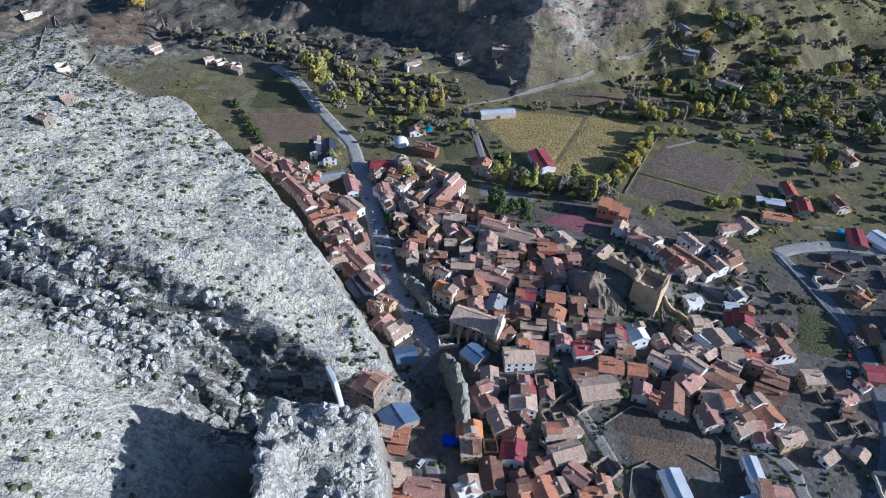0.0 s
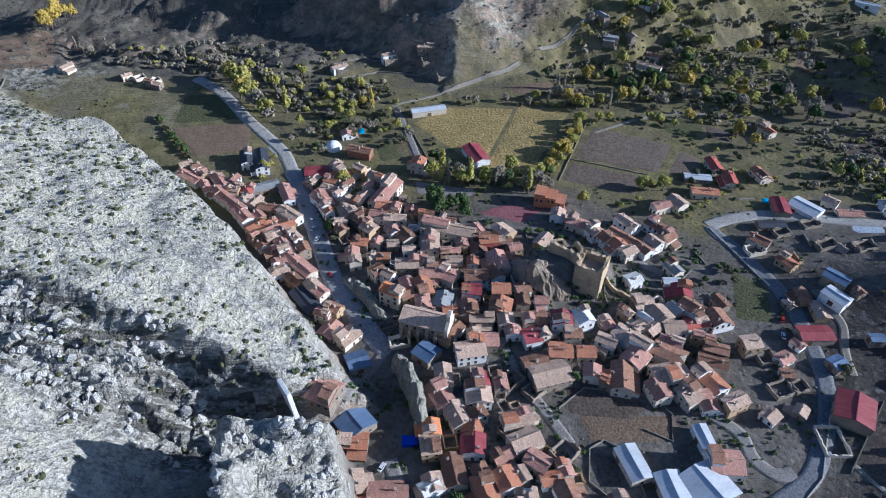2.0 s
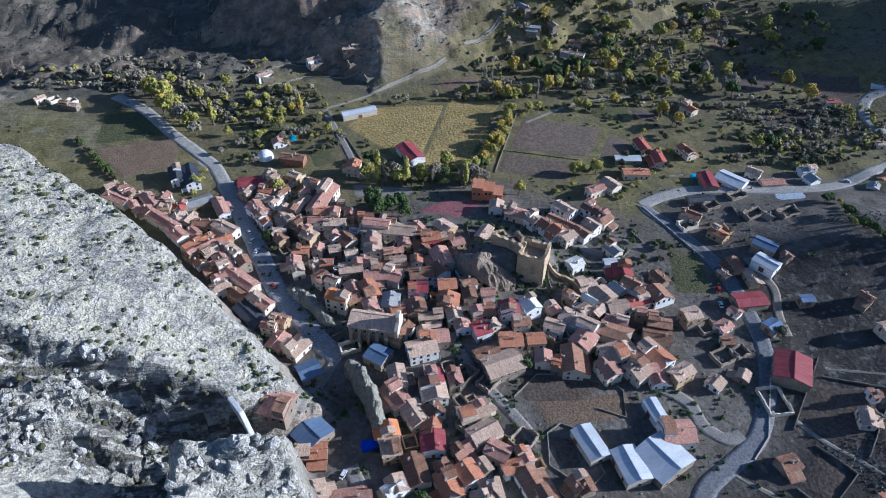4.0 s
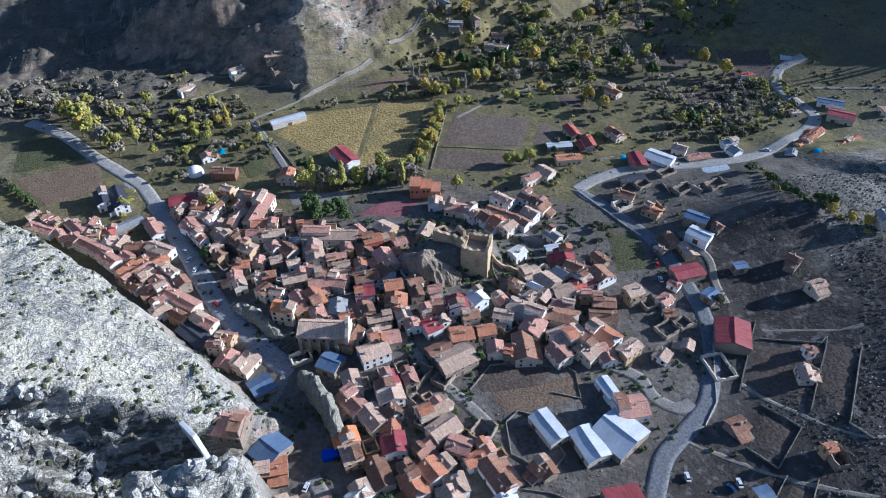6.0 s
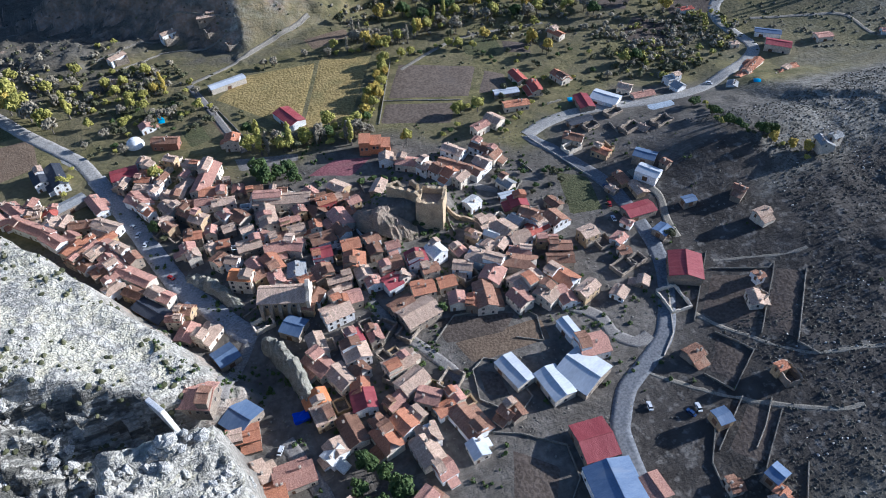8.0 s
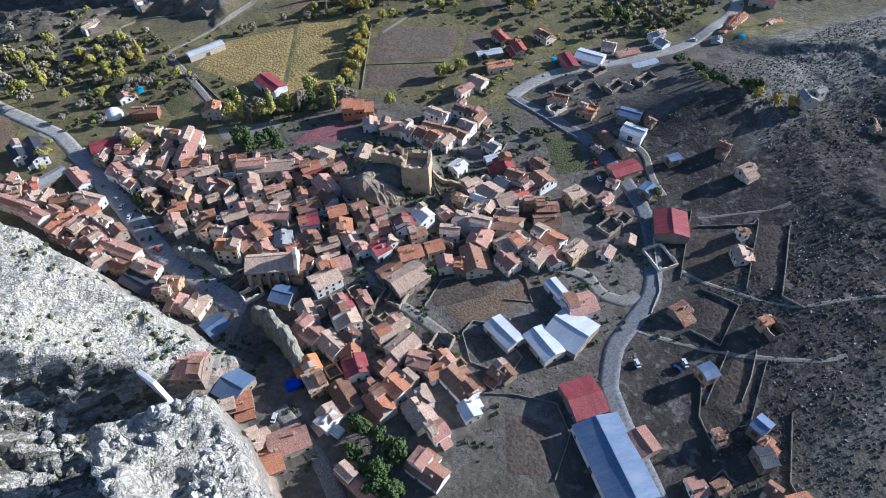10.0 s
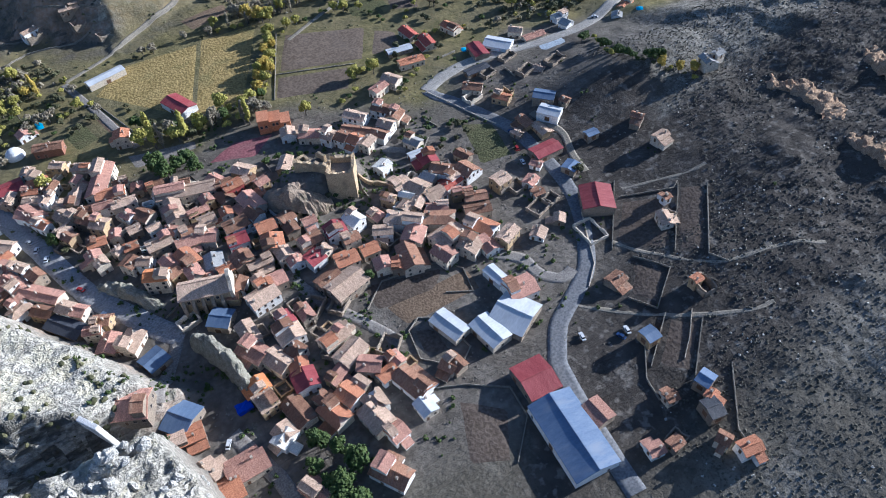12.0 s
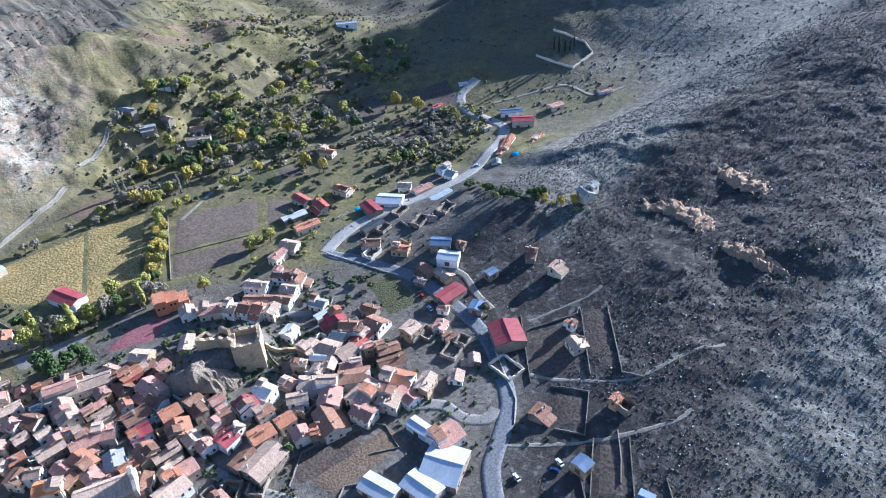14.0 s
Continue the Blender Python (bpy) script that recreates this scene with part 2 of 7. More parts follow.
SLAB = blend("pale blue-grey yard paving", (0.36, 0.41, 0.47), (0.44, 0.49, 0.54), 7, 0.8, 0.02, 0.0, (0.34, 0.36, 0.38))
GOLD = blend("dry golden meadow", (0.22, 0.165, 0.055), (0.36, 0.27, 0.105), 9, 0.95, 0.25, 0.0, (0.16, 0.155, 0.065))
SOIL = blend("ploughed brown soil", (0.090, 0.068, 0.051), (0.128, 0.101, 0.080), 8, 0.95, 0.12, 0.25, (0.11, 0.085, 0.07))
LOAM = blend("smooth ploughed loam", (0.128, 0.098, 0.073), (0.165, 0.129, 0.098), 9, 0.95, 0.05, 0.1, (0.15, 0.122, 0.10))
TAWNY = blend("dry tawny soil", (0.15, 0.105, 0.068), (0.205, 0.15, 0.10), 6, 0.95, 0.12, 0.2, (0.16, 0.11, 0.07))
TURF = blend("dull green turf", (0.065, 0.07, 0.03), (0.11, 0.11, 0.05), 6, 0.95, 0.2, 0.3, (0.13, 0.11, 0.06))
DRYSTONE = blend("dry stone wall", (0.19, 0.172, 0.14), (0.31, 0.286, 0.24), 0.8, 0.95, 0.15, 0.3, (0.18, 0.16, 0.13))
LIMESTONE = blend("grey limestone", (0.36, 0.35, 0.315), (0.60, 0.58, 0.535), 3.0, 0.95, 0.5, 0.2, (0.16, 0.15, 0.12))
OCHRE_ROCK = blend("ochre cliff rock", (0.34, 0.215, 0.125), (0.55, 0.395, 0.26), 3.0, 0.95, 0.6, 0.2, (0.16, 0.14, 0.10))
CASTLE_ROCK = blend("brown castle rock", (0.22, 0.17, 0.12), (0.36, 0.29, 0.22), 2.5, 0.95, 0.4, 0.2, (0.10, 0.095, 0.06))
FIN_ROCK = blend("dark weathered limestone", (0.22, 0.21, 0.16), (0.48, 0.455, 0.37), 2.2, 0.95, 0.6, 0.1, (0.07, 0.068, 0.05))
CASTLE = blend("golden castle masonry", (0.40, 0.30, 0.18), (0.58, 0.45, 0.29), 2.2, 0.95, 0.15, 0.1, (0.22, 0.17, 0.12))
WATER = plain("blue pool water", (0.05, 0.36, 0.62), 0.08)
TARP = plain("blue tarpaulin", (0.02, 0.06, 0.55), 0.5)
BARK = blend("grey bark", (0.10, 0.085, 0.07), (0.17, 0.15, 0.13), 0.4, 0.95, 0.03, 0.2)
TYRE = plain("black rubber", (0.02, 0.02, 0.02), 0.9)
PAINTS = [plain("white car paint", (0.72, 0.73, 0.74), 0.3), plain("silver car paint", (0.42, 0.44, 0.47), 0.3),
          plain("dark blue car paint", (0.03, 0.06, 0.16), 0.3), plain("red car paint", (0.30, 0.03, 0.03), 0.3)]
GREEN_NET = plain("green court netting", (0.06, 0.20, 0.14), 0.8)


def leaf(name, a, b):
    """Foliage whose colour differs clump by clump."""
    n = Nodes(name)
    isl = n.put("NewGeometry").outputs["Random Per Island"]
    c = n.mix(isl, a, b)
    rnd = n.put("ObjectInfo").outputs["Random"]
    c = n.mix(n.calc("MULTIPLY", rnd, 0.35), c, tuple((v + w) * 0.32 for v, w in zip(a, b)))
    m = n.done(c, 0.8)
    n.p.inputs["Subsurface Weight"].default_value = 0.0
    return m


LEAF = {
    "green": leaf("green leaves", (0.035, 0.06, 0.018), (0.11, 0.15, 0.04)),
    "olive": leaf("olive scrub leaves", (0.06, 0.065, 0.03), (0.15, 0.145, 0.075)),
    "lime": leaf("yellow-green autumn leaves", (0.22, 0.215, 0.04), (0.50, 0.45, 0.11)),
    "yellow": leaf("yellow autumn leaves", (0.34, 0.25, 0.04), (0.60, 0.46, 0.10)),
    "bare": leaf("thin grey-brown twigs", (0.17, 0.15, 0.105), (0.36, 0.315, 0.225)),
    "pine": leaf("dark pine needles", (0.018, 0.034, 0.014), (0.05, 0.075, 0.03)),
    "dark": leaf("dark hillside scrub", (0.055, 0.052, 0.04), (0.14, 0.13, 0.10)),
}


def land():
    """Rock, dry scrubland, valley turf and trodden village earth, by the masks that the sheet carries."""
    n = Nodes("land")
    masks = n.put("Attribute")
    masks.attribute_name = "zone"
    split = n.put("SeparateColor")
    n.wire(masks.outputs["Color"], split.inputs[0])
    rock, turf, trod = split.outputs[0], split.outputs[1], split.outputs[2]
    second = n.put("Attribute")
    second.attribute_name = "cover"
    parts = n.put("SeparateColor")
    n.wire(second.outputs["Color"], parts.inputs[0])
    ledge, yards, pale = parts.outputs[0], parts.outputs[1], parts.outputs[2]
    east = second.outputs["Alpha"]
    pos = n.position()
    big, mid, small, grit = n.noise(40, 4, pos), n.noise(9, 5, pos), n.noise(2.2, 5, pos), n.noise(0.7, 3, pos, 0.3, 0.7)
    scrub = n.mix(big, (0.098, 0.086, 0.066), (0.155, 0.138, 0.108))
    scrub = n.mix(n.calc("MULTIPLY", mid, 0.7), scrub, (0.072, 0.064, 0.048))
    rocky = n.mix(small, (0.27, 0.25, 0.19), (0.48, 0.445, 0.355))
    scrub = n.mix(n.calc("MULTIPLY", pale, n.noise(5, 6, pos, 0.38, 0.56)), scrub, rocky)
    stony = n.mix(n.noise(4, 6, pos, 0.40, 0.60), (0.15, 0.138, 0.114), (0.30, 0.28, 0.238))
    stony = n.mix(n.calc("MULTIPLY", n.noise(1.1, 4, pos, 0.52, 0.62), 0.7), stony, (0.065, 0.059, 0.046))
    scrub = n.mix(east, scrub, stony)
    level = n.put("SeparateXYZ")
    n.wire(pos, level.inputs[0])
    rise = n.calc("ADD", n.calc("MULTIPLY", level.outputs[2], 0.32), n.calc("MULTIPLY", n.noise(30, 4, pos, 0.0, 1.0), 3.0))
    terrace = n.calc("SUBTRACT", rise, n.calc("FLOOR", rise, 0.0))
    terrace = n.calc("MULTIPLY", n.calc("POWER", terrace, 5.0), n.noise(14, 4, pos, 0.42, 0.55))
    scrub = n.mix(n.calc("MULTIPLY", terrace, 0.9), scrub, (0.07, 0.066, 0.052))
    scrub = n.mix(n.calc("MULTIPLY", n.noise(1.6, 6, pos, 0.52, 0.66), 0.30), scrub, (0.22, 0.20, 0.165))
    scrub = n.mix(n.calc("MULTIPLY", n.noise(1.0, 4, pos, 0.56, 0.64), 0.7), scrub, (0.06, 0.058, 0.045))
    grass = n.mix(mid, (0.13, 0.118, 0.042), (0.275, 0.23, 0.095))
    grass = n.mix(n.calc("MULTIPLY", big, 0.6), grass, (0.15, 0.125, 0.085))
    grass = n.mix(n.calc("MULTIPLY", small, 0.4), grass, (0.052, 0.056, 0.024))
    earth = n.mix(mid, (0.118, 0.102, 0.086), (0.215, 0.19, 0.162))
    earth = n.mix(n.calc("MULTIPLY", small, 0.5), earth, (0.06, 0.057, 0.044))
    # brown yard soil, its colour darkened further to stand for shade
    dark_shaded_earth = n.mix(mid, (0.045, 0.039, 0.033), (0.085, 0.074, 0.063))
    dark_shaded_earth = n.mix(n.calc("MULTIPLY", n.noise(3.5, 5, pos, 0.55, 0.66), 0.6), dark_shaded_earth, (0.24, 0.22, 0.19))
    stone = n.mix(small, (0.40, 0.375, 0.315), (0.64, 0.605, 0.525))
    stone = n.mix(n.calc("MULTIPLY", grit, 0.5), stone, (0.24, 0.235, 0.215))
    crack = n.put("TexVoronoi")
    crack.feature = "DISTANCE_TO_EDGE"
    crack.inputs["Scale"].default_value = 0.42
    warp = n.put("TexNoise")
    warp.inputs["Scale"].default_value = 0.35
    n.wire(pos, warp.inputs["Vector"])
    moved = n.put("VectorMath")
    moved.operation = "MULTIPLY_ADD"
    n.wire(warp.outputs["Color"], moved.inputs[0])
    moved.inputs[1].default_value = (5, 5, 5)
    n.wire(pos, moved.inputs[2])
    n.wire(moved.outputs[0], crack.inputs["Vector"])
    gap = n.put("MapRange")
    gap.inputs[1].default_value, gap.inputs[2].default_value, gap.inputs[3].default_value, gap.inputs[4].default_value = 0.0, 0.16, 1.0, 0.0
    n.wire(crack.outputs[0], gap.inputs[0])
    stone = n.mix(n.calc("MULTIPLY", n.calc("MULTIPLY", gap.outputs[0], n.noise(6, 4, pos, 0.45, 0.6)), 0.55), stone, (0.13, 0.125, 0.105))
    bed = n.put("Mapping")
    bed.inputs["Rotation"].default_value = (0, 0, 0.36)
    bed.inputs["Scale"].default_value = (0.16, 1.0, 1.0)
    n.wire(pos, bed.inputs[0])
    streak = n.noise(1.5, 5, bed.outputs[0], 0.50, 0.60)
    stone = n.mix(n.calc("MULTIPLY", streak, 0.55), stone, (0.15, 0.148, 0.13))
    bed2 = n.put("Mapping")
    bed2.inputs["Rotation"].default_value = (0, 0, 0.36)
    bed2.inputs["Scale"].default_value = (0.10, 1.0, 0.6)
    n.wire(pos, bed2.inputs[0])
    # near-black streaks along the beds: crevice shade painted into the ledge colour
    shaded_cleft = n.calc("MULTIPLY", n.noise(3.2, 6, bed2.outputs[0], 0.50, 0.57), ledge)
    stone = n.mix(n.calc("MULTIPLY", shaded_cleft, 0.8), stone, (0.055, 0.053, 0.045))
    veneer = n.mix(mid, (0.50, 0.455, 0.33), (0.66, 0.615, 0.475))
    veneer = n.mix(n.calc("MULTIPLY", n.noise(0.9, 4, pos, 0.52, 0.62), 0.5), veneer, (0.20, 0.195, 0.125))
    veneer = n.mix(n.calc("MULTIPLY", n.noise(2.6, 5, pos, 0.56, 0.66), 0.6), veneer, (0.74, 0.70, 0.59))
    cover = n.noise(7, 6, pos, 0.40, 0.52)
    up = n.put("SeparateXYZ")
    n.wire(n.put("NewGeometry").outputs["True Normal"], up.inputs[0])
    flat = n.put("MapRange")
    flat.inputs[1].default_value, flat.inputs[2].default_value = 0.72, 0.9
    n.wire(up.outputs[2], flat.inputs[0])
    stone = n.mix(n.calc("MULTIPLY", n.calc("MULTIPLY", cover, flat.outputs[0]), n.calc("SUBTRACT", 0.85, n.calc("MULTIPLY", ledge, 0.75))), stone, veneer)
    bare = n.noise(12, 6, pos, 0.60, 0.70)
    scrub = n.mix(n.calc("MULTIPLY", bare, 0.5), scrub, (0.27, 0.245, 0.195))
    steep = n.put("MapRange")
    steep.inputs[1].default_value, steep.inputs[2].default_value = 0.84, 0.66
    n.wire(up.outputs[2], steep.inputs[0])
    ochre = n.mix(small, (0.34, 0.22, 0.14), (0.42, 0.33, 0.26))
    scrub = n.mix(n.calc("MULTIPLY", n.calc("MULTIPLY", steep.outputs[0], mid), 0.8), scrub, ochre)
    c = n.mix(turf, scrub, grass)
    c = n.mix(yards, c, dark_shaded_earth)
    c = n.mix(trod, c, earth)
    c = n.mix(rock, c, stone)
    lump = n.calc("SUBTRACT", n.calc("ADD", small, n.calc("MULTIPLY", grit, 0.5)), n.calc("MULTIPLY", streak, 0.7))
    lump = n.calc("SUBTRACT", lump, n.calc("MULTIPLY", shaded_cleft, 1.6))
    lump = n.calc("SUBTRACT", lump, n.calc("MULTIPLY", n.calc("MULTIPLY", gap.outputs[0], rock), 0.3))
    lump = n.calc("MULTIPLY", lump, n.calc("ADD", n.calc("MULTIPLY", rock, 0.75), 0.25))
    return n.done(c, 0.95, lump, 0.8)


LAND = land()

# ---- the sheet of ground ----
XS, YS = axis(-380, 520, 1.6, 4300), axis(36, 520, 1.5, 4300)
ground_mesh, gx, gy, gz = sheet("ground", XS, YS, ground)
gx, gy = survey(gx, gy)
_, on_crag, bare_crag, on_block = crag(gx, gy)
wob = fbm(gx, gy, 40, 4, 50)
trod = step(1.15, 0.85, np.hypot((gx - 65) / 115, (gy - 245) / 125) + 0.12 * wob) * (1 - step(0.02, 0.3, on_crag))
trod = np.maximum(trod, 0.7 * step(1.2, 0.8, np.hypot((gx - 250) / 75, (gy - 300) / 48) + 0.2 * wob))
valley = step(325, 350, gy + 0.12 * gx) * step(625, 545, gy - 1.5 * np.clip(gx - 95, 0, 900) + 55 * wob + 14 * fbm(gx, gy, 12, 3, 52)) * step(640, 420, gx + 70 * wob - 0.3 * (gy - 450))
zone = np.stack([np.clip(np.maximum(on_crag, on_block), 0, 1), np.clip(valley * (0.95 + 0.25 * wob), 0, 1) * (1 - trod), trod,
                 np.ones_like(trod)], -1)
off_road = gx - np.interp(gy, ROAD_Y, ROAD_X)
# yards past the road: brown soil with shade painted into its colour
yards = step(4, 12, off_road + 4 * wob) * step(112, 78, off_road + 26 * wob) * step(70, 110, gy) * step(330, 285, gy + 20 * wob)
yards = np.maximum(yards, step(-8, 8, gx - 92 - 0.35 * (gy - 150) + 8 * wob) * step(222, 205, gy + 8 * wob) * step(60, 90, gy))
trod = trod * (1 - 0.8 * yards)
ridge = np.abs(gx - 66 - 0.11 * (gy - 560) - 16 * noise2(gx / 70, gy / 70, 9) - 20)
pale = step(62, 22, ridge + 18 * wob) * step(560, 600, gy + 14 * wob) * step(1300, 760, gy)
pale = np.maximum(pale, 0.3 * step(0.25, 0.8, wob) * step(300, 380, gx) * step(420, 300, gy))
pale = np.maximum(pale, step(1.3, 0.7, np.hypot((gx + 225) / 75, (gy - 520) / 60) + 0.25 * wob))
pale = np.maximum(pale, step(1.3, 0.7, np.hypot((gx + 310) / 90, (gy - 570) / 60) + 0.25 * wob))
east = step(40, 110, off_road + 30 * wob) * step(350, 290, gy + 0.35 * (gx - 200) * step(420, 200, gx) + 30 * wob - 60 * step(300, 420, gx))
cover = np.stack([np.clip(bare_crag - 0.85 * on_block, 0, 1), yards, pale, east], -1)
second = ground_mesh.color_attributes.new("cover", "FLOAT_COLOR", "POINT")
second.data.foreach_set("color", cover.ravel())
layer = ground_mesh.color_attributes.new("zone", "FLOAT_COLOR", "POINT")
layer.data.foreach_set("color", zone.ravel())
ground_mesh.materials.append(LAND)
tagged(new("ground", ground_mesh), "valley floor, grey limestone crag and dry scrubby hillsides", "ground", kind="structure")


def height(x, y):
    return float(ground(x, y))


def to_mesh(name, bm, material):
    me = bpy.data.meshes.new(name)
    bm.normal_update()
    bm.to_mesh(me)
    bm.free()
    for one in material if isinstance(material, (list, tuple)) else [material]:
        me.materials.append(one)
    return me


def part(name, data, parent, label="", at=None):
    ob = new(name, data)
    ob.parent = parent
    if at is not None:
        ob.matrix_local = at
    if label:
        tagged(ob, label)
    return ob


def box(bm, x0, x1, y0, y1, z0, z1, mat=0):
    vs = [bm.verts.new(p) for p in ((x0, y0, z0), (x1, y0, z0), (x1, y1, z0), (x0, y1, z0),
                                    (x0, y0, z1), (x1, y0, z1), (x1, y1, z1), (x0, y1, z1))]
    for f in ((3, 2, 1, 0), (4, 5, 6, 7), (0, 1, 5, 4), (1, 2, 6, 5), (2, 3, 7, 6), (3, 0, 4, 7)):
        bm.faces.new([vs[i] for i in f]).material_index = mat
    return vs


def ribbon(name, points, width, material, label, category, lift=0.22, kind="structure", sway=0.25):
    """A road or track laid on the ground along a line, with uneven edges."""
    dense = []
    pts = [Vector(p) for p in points]
    for i in range(len(pts) - 1):
        a, b = pts[max(i - 1, 0)], pts[min(i + 2, len(pts) - 1)]
        steps = max(2, int((pts[i + 1] - pts[i]).length / 2.5))
        for s in range(steps):
            t = s / steps
            p, q = pts[i], pts[i + 1]
            dense.append(0.5 * ((2 * p) + (q - a) * t + (2 * a - 5 * p + 4 * q - b) * t * t + (3 * p - a - 3 * q + b) * t ** 3))
    dense.append(pts[-1])
    bm, rows = bmesh.new(), []
    for i, p in enumerate(dense):
        d = (dense[min(i + 1, len(dense) - 1)] - dense[max(i - 1, 0)]).normalized()
        side = Vector((d.y, -d.x))
        row = []
        for k in (-1.06, -1, -0.5, 0, 0.5, 1, 1.06):
            half = width / 2 + (sway * noise.noise((p.x * 0.2, p.y * 0.2, k)) if abs(k) >= 1 else 0)
            q = p + side * half * k
            row.append((q.x, q.y, max(height(q.x, q.y), height(p.x, p.y) - 0.6) + (lift if abs(k) <= 1 else -0.25)))
        rows.append([bm.verts.new(v) for v in row])
    for a, b in zip(rows, rows[1:]):
        for j in range(6):
            bm.faces.new((a[j], a[j + 1], b[j + 1], b[j])).smooth = True
    return tagged(new(name, to_mesh(name, bm, material)), label, category, kind=kind)


FIELD_OUTLINES = []


def plot(name, corners, material, label, category="field", lift=0.16, furrow=0.0):
    """A four-cornered patch of ground, with its own low edge."""
    FIELD_OUTLINES.append(corners)
    a, b, c, d = [Vector(p) for p in corners]
    nu = max(3, int((b - a).length / 3))
    nv = max(3, int((d - a).length / 3))
    bm, grid = bmesh.new(), []
    for j in range(nv + 1):
        row = []
        for i in range(nu + 1):
            s, t = i / nu, j / nv
            p = (a * (1 - s) + b * s) * (1 - t) + (d * (1 - s) + c * s) * t
            rim = i in (0, nu) or j in (0, nv)
            if rim:
                p += Vector((noise.noise((p.x * 0.1, p.y * 0.1, 1)), noise.noise((p.x * 0.1, p.y * 0.1, 7)))) * 1.0
            row.append(bm.verts.new((p.x, p.y, height(p.x, p.y) + (-0.2 if rim else lift + furrow * (j % 2)))))
        grid.append(row)
    for j in range(nv):
        for i in range(nu):
            bm.faces.new((grid[j][i], grid[j][i + 1], grid[j + 1][i + 1], grid[j + 1][i])).smooth = True
    bmesh.ops.recalc_face_normals(bm, faces=bm.faces)
    return tagged(new(name, to_mesh(name, bm, material)), label, category, kind="structure")


def stone_wall(points, tall=1.0, thick=0.45, label="low dry stone wall along a field edge", material=None):
    """A dry stone wall that follows the ground, its top uneven."""
    bm, rows = bmesh.new(), []
    pts = [Vector(p) for p in points]
    for p, q in zip(pts, pts[1:]):
        n = max(1, int((q - p).length / 1.8))
        d = (q - p).normalized()
        side = Vector((d.y, -d.x)) * thick / 2
        for i in range(n + 1):
            c = p + (q - p) * (i / n)
            top = tall * (0.85 + 0.4 * noise.noise((c.x * 0.35, c.y * 0.35, 3)))
            z = height(c.x, c.y)
            rows.append([bm.verts.new((c.x + side.x * k, c.y + side.y * k, z + h)) for k, h in ((-1.15, -0.6), (-0.9, top), (0.9, top * 0.94), (1.15, -0.6))])
    for a, b in zip(rows, rows[1:]):
        for j in range(3):
            bm.faces.new((a[j], a[j + 1], b[j + 1], b[j]))
    for end in (rows[0], rows[-1]):
        bm.faces.new(end)
    bmesh.ops.recalc_face_normals(bm, faces=bm.faces)
    return tagged(new("stone_wall", to_mesh("stone_wall", bm, material or DRYSTONE)), label, "stone wall", "field walls")


# ---- houses ----
dice = random.Random(7)
HOUSE_SPOTS = []


def window_mesh(w, h):
    bm = bmesh.new()
    box(bm, -w / 2 - 0.1, w / 2 + 0.1, -0.02, 0.05, -h / 2 - 0.1, h / 2 + 0.1, 0)
    box(bm, -w / 2, -0.03, 0.0, 0.062, -h / 2, h / 2, 1)
    box(bm, 0.03, w / 2, 0.0, 0.062, -h / 2, h / 2, 1)
    box(bm, -w / 2 - 0.16, w / 2 + 0.16, 0.0, 0.16, -h / 2 - 0.2, -h / 2 - 0.1, 0)
    return to_mesh("window", bm, (FRAME, GLASS))


def door_mesh(w, h):
    bm = bmesh.new()
    box(bm, -w / 2 - 0.12, w / 2 + 0.12, -0.02, 0.05, 0, h + 0.12, 0)
    box(bm, -w / 2, w / 2, 0.0, 0.08, 0.02, h, 1)
    return to_mesh("door", bm, (FRAME, TIMBER))


WINDOWS = [window_mesh(0.95, 1.25), window_mesh(1.15, 1.45), window_mesh(0.75, 0.95)]
DOORS = [door_mesh(1.1, 2.1), door_mesh(2.5, 2.6)]
CHIMNEYS = []
for cw, ch in ((0.6, 1.2), (0.8, 0.9)):
    cb = bmesh.new()
    box(cb, -cw / 2, cw / 2, -cw / 2, cw / 2, -0.9, ch)
    box(cb, -cw / 2 - 0.1, cw / 2 + 0.1, -cw / 2 - 0.1, cw / 2 + 0.1, ch, ch + 0.14)
    box(cb, -cw / 2 + 0.1, cw / 2 - 0.1, -cw / 2 + 0.1, cw / 2 - 0.1, ch + 0.14, ch + 0.4)
    CHIMNEYS.append(to_mesh("chimney", cb, SOOT))


def wall_shell(length, width, eaves, rise, foot, uneven=0.0):
    """Four outer walls with gable ends, 0.5 m thick at the eaves line, from below ground."""
    bm = bmesh.new()
    l, w = length / 2, width / 2
    low = [bm.verts.new((x, y, -foot)) for x, y in ((-l, -w), (l, -w), (l, w), (-l, w))]
    top = [bm.verts.new((x, y, eaves)) for x, y in ((-l, -w), (l, -w), (l, w), (-l, w))]
    a, b = bm.verts.new((-l, uneven, eaves + rise)), bm.verts.new((l, uneven, eaves + rise))
    bm.faces.new((low[0], low[1], top[1], top[0]))
    bm.faces.new((low[2], low[3], top[3], top[2]))
    bm.faces.new((low[1], low[2], top[2], b, top[1]))
    bm.faces.new((low[3], low[0], top[0], a, top[3]))
    bm.faces.new((top[0], top[1], b, a))
    bm.faces.new((top[2], top[3], a, b))
    bm.faces.new(low[::-1])
    return bm


